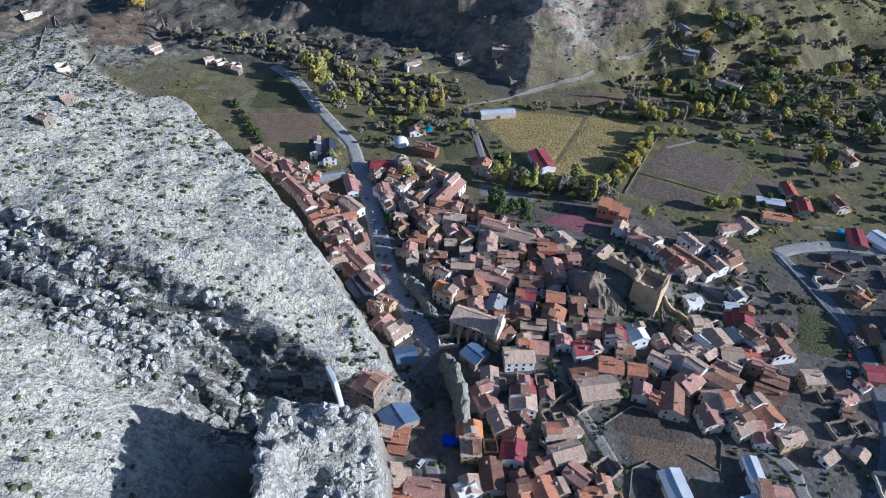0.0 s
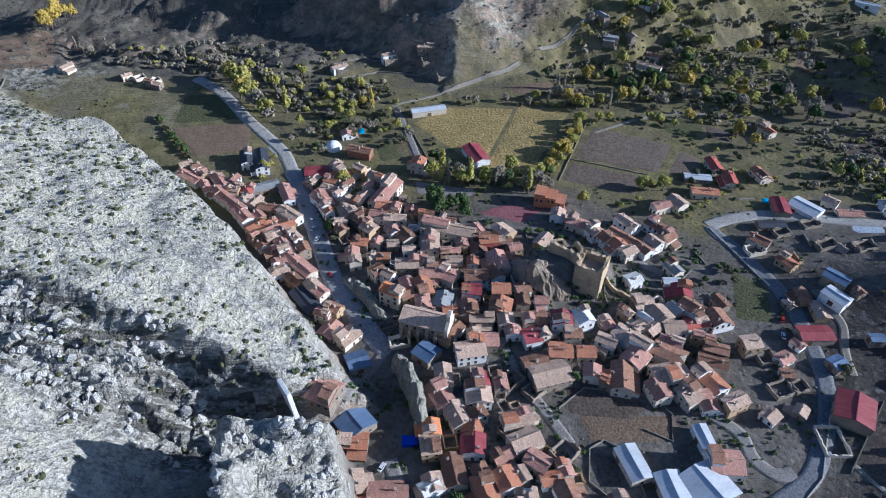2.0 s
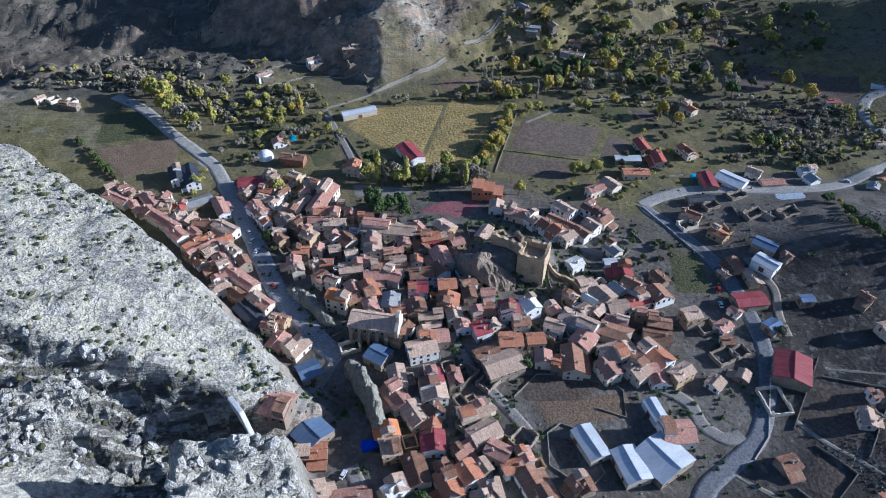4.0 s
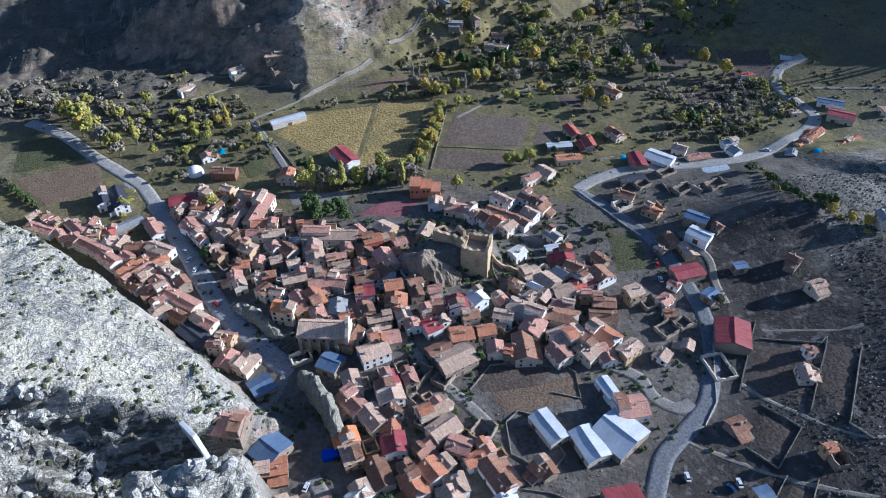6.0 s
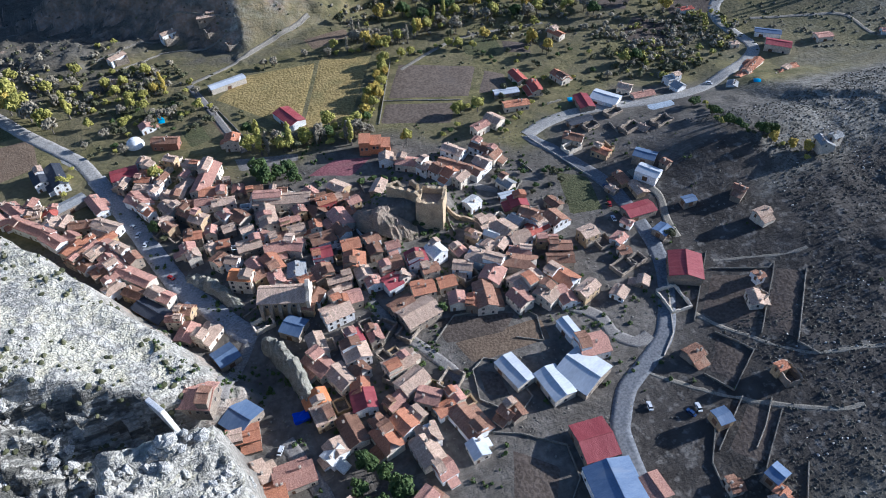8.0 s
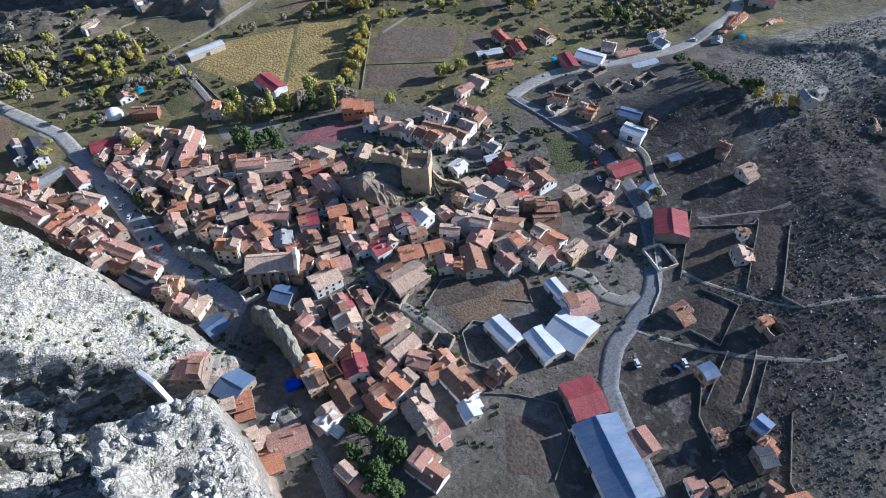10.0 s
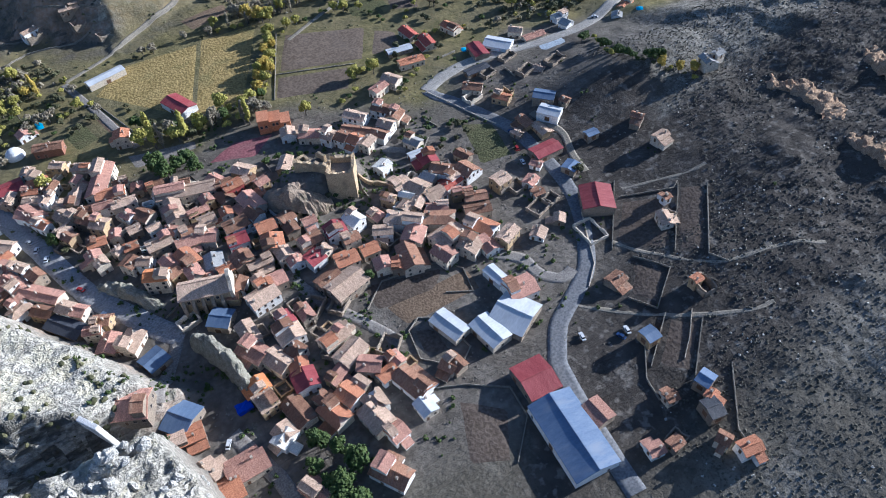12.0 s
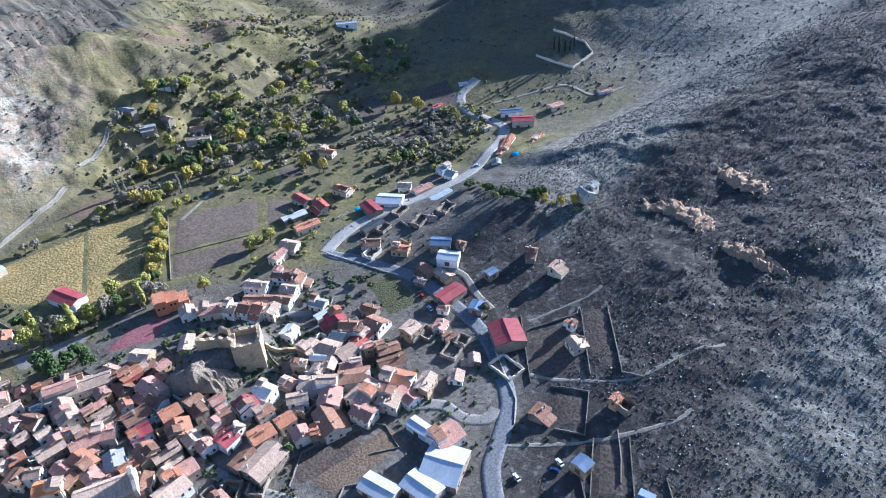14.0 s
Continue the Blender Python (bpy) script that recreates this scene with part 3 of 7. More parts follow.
def roof_slab(length, width, eaves, rise, over, uneven=0.0, hip=0.0):
    """Two sloping slabs with thickness, a ridge cap and a slight sag; hip draws in the ridge ends."""
    bm = bmesh.new()
    th = 0.24
    l, w = length / 2 + over, width / 2 + over
    drop = rise * over / (width / 2)
    n = max(2, int(length / 3))
    rows = []
    for i in range(n + 1):
        x = -l + 2 * l * i / n
        sag = -0.10 * math.sin(math.pi * i / n) + 0.05 * noise.noise((x, length, width))
        xr = max(-l + hip, min(l - hip, x))
        rows.append([bm.verts.new(p) for p in ((x, -w, eaves - drop), (x, -w, eaves - drop + th), (x, -w / 2 + uneven / 2, eaves + rise / 2 - drop / 2 + th + sag),
                                               (xr, uneven, eaves + rise + th + sag), (x, w / 2 + uneven / 2, eaves + rise / 2 - drop / 2 + th + sag),
                                               (x, w, eaves - drop + th), (x, w, eaves - drop), (xr, uneven, eaves + rise + 0.02))])
    for a, b in zip(rows, rows[1:]):
        for j in range(8):
            bm.faces.new((a[j], a[(j + 1) % 8], b[(j + 1) % 8], b[j]))
    for end in (rows[0], rows[-1]):
        bm.faces.new((end[0], end[1], end[2], end[7]))
        bm.faces.new((end[2], end[3], end[7]))
        bm.faces.new((end[7], end[3], end[4]))
        bm.faces.new((end[7], end[4], end[5], end[6]))
    if not hip:
        box(bm, -l, l, uneven - 0.16, uneven + 0.16, eaves + rise + th - 0.08, eaves + rise + th + 0.12)
    bmesh.ops.recalc_face_normals(bm, faces=bm.faces)
    return bm


def lean_to(thing, length, width, eaves, roof, wall):
    """A lower annex against one long side, with a single-pitch roof."""
    side = dice.choice((-1, 1))
    deep, long, tall = dice.uniform(2.4, 3.8), length * dice.uniform(0.45, 0.9), eaves * dice.uniform(0.5, 0.72)
    x0 = dice.uniform(-length / 2, length / 2 - long)
    y0, y1 = side * (width / 2 - 0.05), side * (width / 2 + deep)
    bm = bmesh.new()
    for v in box(bm, x0, x0 + long, min(y0, y1), max(y0, y1), -3, tall):
        if v.co.z > 0 and abs(v.co.y) > width / 2 + 1:
            v.co.z -= 0.9
    part("annex", to_mesh("annex", bm, WALL[wall]), thing)
    bm = bmesh.new()
    ya, yb = sorted((y0, side * (width / 2 + deep + 0.3)))
    for v in box(bm, x0 - 0.25, x0 + long + 0.25, ya, yb, tall + 0.02, tall + 0.24):
        if abs(v.co.y) > width / 2 + 1:
            v.co.z -= 0.98
    part("annex_roof", to_mesh("annex_roof", bm, ROOF[roof]), thing)


def tall_bay(thing, length, width, eaves, rise, roof, wall):
    """A taller bay built up at one end of a house, under a roof of its own."""
    end, long, wide = dice.choice((-1, 1)), length * dice.uniform(0.34, 0.5), width * dice.uniform(0.55, 0.8)
    high = eaves + rise + dice.uniform(0.5, 1.5)
    at = pose(end * (length - long) / 2 * 0.96, dice.choice((-1, 1)) * (width - wide) / 2 * 0.94, 0, 0, 0, dice.choice((0, 90)) if abs(long - wide) < 1.5 else 0)
    part("bay", to_mesh("bay", wall_shell(long, wide, high, wide * 0.15, 0.0), WALL[wall]), thing, at=at)
    part("bay_roof", to_mesh("bay_roof", roof_slab(long, wide, high, wide * 0.15, 0.3), ROOF[roof]), thing, at=at)
    part("window", WINDOWS[2], thing, at=at @ pose(0, 0, 0, 0, 0, dice.choice((0, 180))) @ pose(0, wide / 2, high - 0.8))


def house(x, y, z, turn, length, width, eaves, roof, wall, kind="house"):
    """A village house or shed: walls, roof with chimney, windows and doors, standing at (x, y)."""
    shed = kind == "shed"
    if not shed:
        length, width = length * 1.03, width * 1.03
    uneven = 0.0 if shed else dice.uniform(-0.08, 0.08) * width
    rise = width * (0.13 if shed else dice.uniform(0.16, 0.23))
    thing = new("shed" if shed else "house")
    thing.matrix_basis = pose(x, y, z, 0, 0, turn)
    what = "farm shed" if shed else "village house"
    tagged(thing, f"{WALL_WORDS[wall]} {what} with {ROOF_WORDS[roof]} roof", what.split()[1], what + "s")
    over = 0.25 if shed else 0.4
    hip = 0.0 if shed or dice.random() > 0.16 or length < width else width * 0.4
    HOUSE_SPOTS.append((x, y, radians(turn), length, width))
    part("wall", to_mesh("wall", wall_shell(length, width, eaves, 0.05 if hip else rise, 3.5, uneven), WALL[wall]), thing)
    top = part("roof", to_mesh("roof", roof_slab(length, width, eaves, rise, over, uneven, hip), ROOF[roof]), thing)
    if not shed:
        for _ in range(dice.choice((1, 1, 2))):
            cx, cy = dice.uniform(-0.38, 0.38) * length, dice.choice((-1, 1)) * dice.uniform(0.08, 0.25) * width
            cz = eaves + rise * (1 - abs(cy - uneven) / (width / 2)) + 0.3
            part("chimney", dice.choice(CHIMNEYS), top, at=pose(cx, cy, cz))
    if not shed and dice.random() < 0.55:
        lean_to(thing, length, width, eaves, roof, wall)
    if not shed and length > 6.5 and eaves > 3.5 and dice.random() < 0.42:
        tall_bay(thing, length, width, eaves, rise, dice.choice(("tan", "rose", "terracotta", "brown", "tan")), wall)
    storeys = max(1, int(eaves / 2.5))
    pane = dice.choice(WINDOWS)
    for side, (span, depth, ang) in enumerate(((length, width / 2, 180), (width, length / 2, -90), (length, width / 2, 0), (width, length / 2, 90))):
        spots = max(1, int(span / (3.0 if not shed else 6.0)))
        for s in range(storeys):
            for i in range(spots):
                if shed and s:
                    continue
                u = (i + 0.5) / spots * span - span / 2
                if s == 0 and i == spots // 2 and side in (0, 3):
                    part("door", DOORS[1 if shed else 0], thing, at=pose(0, 0, 0, 0, 0, ang) @ pose(u, depth, 0.0))
                    continue
                if dice.random() < (0.22 if s else 0.5):
                    continue
                part("window", pane, thing, at=pose(0, 0, 0, 0, 0, ang) @ pose(u, depth, 1.6 + s * 2.75))
    return thing


def ruin(x, y, turn, length, width, tall, label="roofless stone ruin with broken walls", wall="stone"):
    """Four bare walls with a broken top, open to the sky."""
    thing = new("ruin")
    thing.matrix_basis = pose(x, y, height(x, y), 0, 0, turn)
    tagged(thing, label, "ruin", "ruined houses")
    l, w, th = length / 2, width / 2, 0.55
    for k, (a, b) in enumerate((((-l, -w), (l, -w)), ((l, -w), (l, w)), ((l, w), (-l, w)), ((-l, w), (-l, -w)))):
        a, b = Vector(a), Vector(b)
        n = max(3, int((b - a).length / 1.3))
        d = (b - a).normalized()
        inn = Vector((-d.y, d.x)) * th
        bm, rows = bmesh.new(), []
        for i in range(n + 1):
            p = a + (b - a) * (i / n) + (inn * 0 if 0 < i < n else inn * 0)
            h = tall * (0.72 + 0.5 * noise.noise((x + p.x * 0.4, y + p.y * 0.4, k)))
            q = p + inn
            rows.append([bm.verts.new(v) for v in ((p.x, p.y, -2.5), (p.x, p.y, h), (q.x, q.y, h * 0.96), (q.x, q.y, -2.5))])
        for r, s in zip(rows, rows[1:]):
            for j in range(4):
                bm.faces.new((r[j], r[(j + 1) % 4], s[(j + 1) % 4], s[j]))
        bm.faces.new(rows[0])
        bm.faces.new(rows[-1])
        bmesh.ops.recalc_face_normals(bm, faces=bm.faces)
        part("wall", to_mesh("wall", bm, WALL[wall]), thing)
    return thing


# ---- trees ----


def clumps(bm, centre, radii, count, size, rng):
    """Small leaf clumps over an uneven ellipsoid, with gaps."""
    for _ in range(count):
        d = Vector((rng.gauss(0, 1), rng.gauss(0, 1), rng.gauss(0, 1))).normalized()
        r = rng.uniform(0.55, 1.05) * (0.85 + 0.25 * noise.noise(d * 2.1 + Vector(centre)))
        c = Vector(centre) + Vector((d.x * radii[0], d.y * radii[1], d.z * radii[2])) * r
        s = size * rng.uniform(0.6, 1.3)
        n = (d + Vector((rng.uniform(-.6, .6), rng.uniform(-.6, .6), rng.uniform(-.3, .8)))).normalized()
        a = n.orthogonal().normalized()
        a.rotate(Matrix.Rotation(rng.uniform(0, 6.28), 3, n))
        b = n.cross(a)
        tip = bm.verts.new(c + n * s * 0.5)
        ring = [bm.verts.new(c + (a * math.cos(k) + b * math.sin(k)) * s * rng.uniform(0.7, 1.2) - n * s * 0.2) for k in (0, 1.57, 3.14, 4.71)]
        for i in range(4):
            bm.faces.new((tip, ring[i], ring[(i + 1) % 4]))


def limb(bm, a, b, ra, rb):
    d = (b - a).normalized()
    u = d.orthogonal().normalized()
    v = d.cross(u)
    rings = [[bm.verts.new(p + (u * math.cos(k) + v * math.sin(k)) * r) for k in (0, 1.05, 2.09, 3.14, 4.19, 5.24)] for p, r in ((a, ra), (b, rb))]
    for i in range(6):
        bm.faces.new((rings[0][i], rings[0][(i + 1) % 6], rings[1][(i + 1) % 6], rings[1][i]))


def tree_meshes(tall, spread, colour, seed, lobes=5, dense=60, slim=False):
    rng = random.Random(seed)
    tb = bmesh.new()
    fork = tall * (0.25 if not slim else 0.2)
    limb(tb, Vector((0, 0, -0.5)), Vector((0.1, 0, fork)), tall * 0.035, tall * 0.024)
    cb = bmesh.new()
    for i in range(lobes):
        k = i / lobes * 6.28 + rng.uniform(-0.4, 0.4)
        if slim:
            c = Vector((rng.uniform(-.15, .15) * spread, rng.uniform(-.15, .15) * spread, tall * (0.28 + 0.62 * i / max(1, lobes - 1))))
            rad = (spread * rng.uniform(0.35, 0.55) * (1.1 - 0.6 * i / lobes),) * 2 + (tall * 0.16,)
        else:
            c = Vector((math.cos(k) * spread * 0.48, math.sin(k) * spread * 0.48, tall * rng.uniform(0.45, 0.72)))
            rad = (spread * rng.uniform(0.4, 0.6), spread * rng.uniform(0.4, 0.6), tall * rng.uniform(0.18, 0.28))
        limb(tb, Vector((0.1, 0, fork * 0.9)), c, tall * 0.016, tall * 0.004)
        clumps(cb, c, rad, dense, spread * 0.15, rng)
    if not slim:
        clumps(cb, (0, 0, tall * 0.74), (spread * 0.5, spread * 0.5, tall * 0.24), dense, spread * 0.15, rng)
    return to_mesh("trunk", tb, BARK), to_mesh("crown", cb, LEAF[colour])


TREE = {}
for kind_name, spec in {"green": (8, 4.2, "green"), "lime": (10, 4.4, "lime"), "yellow": (10, 3.8, "yellow"), "olive": (5.5, 3.2, "olive"),
                        "bare": (8, 3.6, "bare"), "bush": (2.6, 2.0, "olive"), "greenbush": (3.0, 2.4, "green"), "limebush": (3.2, 2.4, "lime")}.items():
    TREE[kind_name] = [tree_meshes(*spec, seed, 5, 46 if kind_name == "bare" else 64) for seed in (1, 2, 3)]
TREE["poplar"] = [tree_meshes(14, 3.4, "yellow", s, 7, 60, True) for s in (4, 5)]
TREE["limepoplar"] = [tree_meshes(14, 3.6, "lime", s, 7, 60, True) for s in (6, 7)]
TREE["barepoplar"] = [tree_meshes(12, 2.6, "bare", s, 7, 45, True) for s in (8, 9)]
TREE["cypress"] = [tree_meshes(11, 2.2, "pine", s, 7, 60, True) for s in (10, 11)]
TREE["pine"] = [tree_meshes(7, 3.2, "pine", s, 5, 70) for s in (12, 13)]
TREE_WORDS = {"green": "broad green tree", "lime": "broad yellow-green autumn tree", "yellow": "yellow autumn tree", "olive": "dull olive-green fruit tree",
              "bare": "grey half-bare tree", "bush": "olive garden bush", "greenbush": "dark green garden bush", "limebush": "yellow-green bush",
              "poplar": "tall yellow autumn poplar", "limepoplar": "tall yellow-green poplar", "barepoplar": "tall bare grey poplar",
              "cypress": "dark slender cypress", "pine": "dark green pine"}
twig = random.Random(11)
FAR_TREES = {}


def join_far_trees():
    """The distant trees, crowns and trunks joined by leaf colour."""
    for leaf_name, rows in FAR_TREES.items():
        cos, faces, mats, base = [], [], [], 0
        for trunk, crown, x, y, k, s in rows:
            for m, me in enumerate((trunk, crown)):
                co = np.empty(len(me.vertices) * 3)
                me.vertices.foreach_get("co", co)
                co = co.reshape(-1, 3) * s
                co = np.stack([co[:, 0] * math.cos(k) - co[:, 1] * math.sin(k) + x, co[:, 0] * math.sin(k) + co[:, 1] * math.cos(k) + y, co[:, 2] + height(x, y)], -1)
                cos.append(co)
                faces += [[v + base for v in p.vertices] for p in me.polygons]
                mats += [m] * len(me.polygons)
                base += len(co)
        me = bpy.data.meshes.new("far_trees")
        me.from_pydata(np.concatenate(cos).tolist(), [], faces)
        me.materials.append(BARK)
        me.materials.append(bpy.data.materials[leaf_name])
        me.polygons.foreach_set("material_index", np.array(mats, np.int32))
        tagged(new("far_trees", me), f"distant orchard trees with {leaf_name}", "trees", kind="stuff")



def tree(kind, x, y, size=1.0, where="on the valley floor"):
    trunk, crown = twig.choice(TREE[kind])
    if any(inside(x, y, q) for q in FIELD_OUTLINES[4:8]):
        return None
    if math.hypot(x, y) > 390 and kind not in ("cypress", "pine", "poplar", "yellow"):
        k = twig.uniform(0, 6.28)
        FAR_TREES.setdefault(crown.materials[0].name, []).append((trunk, crown, x, y, k, size * twig.uniform(0.82, 1.2)))
        return None
    thing = new("bush" if "bush" in kind else "tree")
    s = size * twig.uniform(0.82, 1.2)
    thing.matrix_basis = pose(x, y, height(x, y), 0, 0, twig.uniform(0, 360)) @ Matrix.Diagonal((s * twig.uniform(0.9, 1.1), s, s * twig.uniform(0.9, 1.12), 1))
    tagged(thing, f"{TREE_WORDS[kind]} {where}", "bush" if "bush" in kind else "tree", TREE_WORDS[kind] + "s")
    part("trunk", trunk, thing)
    part("crown", crown, thing)
    return thing


def inside(x, y, poly):
    odd, j = False, len(poly) - 1
    for i in range(len(poly)):
        (xi, yi), (xj, yj) = poly[i], poly[j]
        if (yi > y) != (yj > y) and x < (xj - xi) * (y - yi) / (yj - yi) + xi:
            odd = not odd
        j = i
    return odd


def grove(poly, count, kinds, size=1.0, apart=4.0, where="among valley gardens"):
    """Trees at chance places within an outline, not too close together."""
    x0, x1 = min(p[0] for p in poly), max(p[0] for p in poly)
    y0, y1 = min(p[1] for p in poly), max(p[1] for p in poly)
    put, tries = [], 0
    while len(put) < count and tries < count * 30:
        tries += 1
        x, y = twig.uniform(x0, x1), twig.uniform(y0, y1)
        if not inside(x, y, poly) or any((x - a) ** 2 + (y - b) ** 2 < apart * apart for a, b in put):
            continue
        put.append((x, y))
        tree(twig.choice(kinds), x, y, size, where)


def tree_row(points, every, kinds, size=1.0, spread=1.5, where="along a field edge"):
    pts = [Vector(p) for p in points]
    for p, q in zip(pts, pts[1:]):
        n = max(1, int((q - p).length / every))
        for i in range(n):
            c = p + (q - p) * ((i + 0.5) / n)
            tree(twig.choice(kinds), c.x + twig.uniform(-spread, spread), c.y + twig.uniform(-spread, spread), size, where)


def scatter(name, xs, ys, sizes, material, label, category, squash=0.75, sharp=0.25, sink=0.2, coarse=False):
    """Countless small lumps on the ground (scrub, boulders), in one mesh."""
    seed_bm = bmesh.new()
    bmesh.ops.create_icosphere(seed_bm, subdivisions=1, radius=1)
    seed_bm.verts.ensure_lookup_table()
    co = np.array([v.co[:] for v in seed_bm.verts])
    tri = np.array([[v.index for v in f.verts] for f in seed_bm.faces])
    seed_bm.free()
    if coarse:
        co = np.array([(0, 0, 1.0), (0, 0, -0.6)] + [(math.cos(i * 1.2566), math.sin(i * 1.2566), 0.12 * (-1) ** i) for i in range(5)])
        tri = np.array([[0, 2 + i, 2 + (i + 1) % 5] for i in range(5)] + [[1, 2 + (i + 1) % 5, 2 + i] for i in range(5)])
    rng = np.random.default_rng(5)
    n, k = len(xs), len(co)
    stretch = rng.uniform(0.75, 1.3, (n, 1, 3)) * np.array([1, 1, squash])
    lumps = 1 + rng.uniform(-sharp, sharp, (n, k, 1))
    turn = rng.uniform(0, 6.28, n)
    c, s = np.cos(turn)[:, None], np.sin(turn)[:, None]
    v = co[None] * stretch * lumps * sizes[:, None, None]
    vx, vy = v[..., 0] * c - v[..., 1] * s, v[..., 0] * s + v[..., 1] * c
    zs = ground(xs, ys)
    v = np.stack([vx + xs[:, None], vy + ys[:, None], v[..., 2] + (zs + sizes * squash * (0.5 - sink))[:, None]], -1)
    faces = (tri[None] + (np.arange(n) * k)[:, None, None]).reshape(-1, 3)
    me = bpy.data.meshes.new(name)
    me.from_pydata(v.reshape(-1, 3).tolist(), [], faces.tolist())
    me.materials.append(material)
    return tagged(new(name, me), label, category, kind="stuff")

# ---- roads, tracks and paving ----
ribbon("road_1", [(-1.6, 199.5), (-7.7, 207.2), (-16.6, 223.5), (-26.9, 243.1), (-34.6, 268.4), (-40.7, 291.6), (-48.4, 316.9), (-56.9, 344.5)], 9.5, STREET, "worn grey asphalt village street running below the crag", "street")
ribbon("road_2", [(-56.6, 342.7), (-63.4, 362.5), (-71.8, 375.7), (-90.9, 403.2), (-112.9, 437.9), (-133.2, 458.0)], 8, CONCRETE, "pale worn road leaving the village", "road")
ribbon("road_3", [(101.9, 44.2), (103.8, 55.0), (106.8, 69.5), (110.3, 84.6), (114.2, 98.7), (117.7, 103.7), (127.9, 114.2), (143.2, 121.7), (158.1, 130.6), (170.1, 145.3), (179.3, 159.3), (186.7, 179.2), (190.1, 206.2), (188.8, 236.2), (182.1, 261.0), (175.2, 274.7), (174.2, 280.6)], 7.5, ASPHALT, "dark asphalt road curving round the village", "road")
ribbon("road_4", [(173.5, 281.3), (188.9, 286.8), (208.9, 288.8), (233.8, 284.7), (257.5, 278.5), (284.0, 275.8), (308.4, 280.5), (336.0, 290.0), (354.6, 299.8), (359.8, 310.5), (358.8, 329.2), (362.7, 349.1), (376.6, 363.6), (398.1, 366.5)], 8, CONCRETE, "pale concrete road running out along the valley", "road")
ribbon("lane_1", [(47.2, 204.7), (49.9, 192.1), (55.1, 176.5), (61.7, 163.2), (67.0, 151.2), (68.8, 143.5)], 5, LANE, "narrow grey lane between houses", "lane")
ribbon("lane_2", [(-3.1, 147.2), (0.4, 134.1), (4.0, 119.5), (4.9, 104.8), (4.1, 94.5)], 6, LANE, "grey lane at the village foot", "lane")
ribbon("lane_3", [(-0.9, 206.2), (-8.5, 193.6), (-15.3, 183.7), (-20.7, 168.8)], 5, LANE, "dusty lane under the fin of rock", "lane")
ribbon("lane_4", [(152.1, 132.7), (144.7, 131.8), (138.6, 139.3), (137.6, 150.9), (129.2, 160.5)], 6, LANE, "grey lane by the upper houses", "lane")
ribbon("lane_5", [(103.2, 284.6), (116.9, 268.1), (124.5, 255.1), (136.1, 244.5)], 4.5, LANE, "lane in front of white terraced houses", "lane")
ribbon("track_1", [(22.4, 334.0), (17.3, 357.3), (12.4, 383.9), (4.9, 418.3)], 4.5, LANE, "farm track beside the golden meadow", "track")
ribbon("track_2", [(6.7, 420.1), (30.2, 431.1), (58.7, 448.0), (83.4, 457.5), (98.3, 466.2)], 2.6, DIRT, "pale dirt track at the hill foot", "track")
ribbon("track_3", [(114.1, 478.1), (132.0, 486.4), (144.4, 493.6), (155.9, 501.7)], 2.6, DIRT, "pale dirt track climbing the far hillside", "track")
ribbon("track_4", [(134.3, 379.1), (184.8, 400.8), (222.3, 400.8), (249.4, 395.9)], 2.6, DIRT, "narrow dirt track among orchards", "track")
ribbon("track_5", [(205.4, 225.7), (205.6, 213.3), (207.7, 202.6), (202.2, 189.2), (199.1, 175.9)], 4, DIRT, "rutted dirt track between barns", "track")
ribbon("track_6", [(379.6, 332.5), (413.5, 314.4), (432.7, 301.2), (435.6, 276.2), (458.7, 265.8)], 2.6, DIRT, "dirt track on the shaded slope", "track")
ribbon("track_7", [(176.5, 134.0), (183.5, 115.9), (192.9, 99.5), (201.8, 91.5), (222.5, 82.8), (236.2, 72.3)], 1.8, DIRT, "pale gully across the hillside", "track", lift=0.06, sway=1.2)
ribbon("track_8", [(136.5, 121.3), (147.7, 106.7), (162.6, 89.9), (172.9, 80.9), (187.3, 70.0), (198.0, 66.3)], 2.0, DIRT, "pale washed-out gully on the hillside", "track", lift=0.06, sway=1.2)
ribbon("track_9", [(203.8, 155.7), (219.2, 148.4), (232.9, 141.5), (242.2, 139.7)], 1.7, DIRT, "pale footpath over the scrubby spur", "track", lift=0.06, sway=1.0)
plot("pavement", [(45.4, 297.1), (65.3, 305.9), (87.7, 299.9), (71.0, 285.8)], COURT, "red sports court beside the village square", "court")
plot("pavement_2", [(13.8, 331.4), (50.8, 320.4), (48.9, 312.3), (14.6, 315.9)], LANE, "grey paved square", "square")
plot("pavement_3", [(251.6, 281.4), (271.0, 275.9), (267.0, 265.0), (248.3, 267.5)], SLAB, "pale blue-grey paved yard", "yard")
plot("pavement_4", [(-72.2, 378.9), (-55.2, 357.9), (-58.3, 342.5), (-76.1, 368.9)], CONCRETE, "pale road junction", "junction")

# ---- fields ----
plot("field_1", [(15.0, 395.0), (41.8, 417.7), (89.0, 416.1), (54.5, 336.0)], GOLD, "dry golden meadow with mown streaks")
plot("field_2", [(89.0, 416.1), (128.5, 412.1), (87.1, 338.1), (54.5, 336.0)], GOLD, "dry golden meadow with mown streaks")
plot("field_3", [(134.5, 387.5), (182.4, 363.8), (162.0, 330.8), (112.6, 349.9)], LOAM, "ploughed brown field", furrow=0.05)
plot("field_4", [(110.8, 346.9), (153.0, 329.7), (139.7, 308.8), (98.9, 327.2)], LOAM, "ploughed brown field", furrow=0.05)
plot("field_5", [(183.5, 358.4), (194.6, 347.1), (189.1, 328.1), (164.4, 331.2)], LOAM, "small ploughed plot", furrow=0.05)
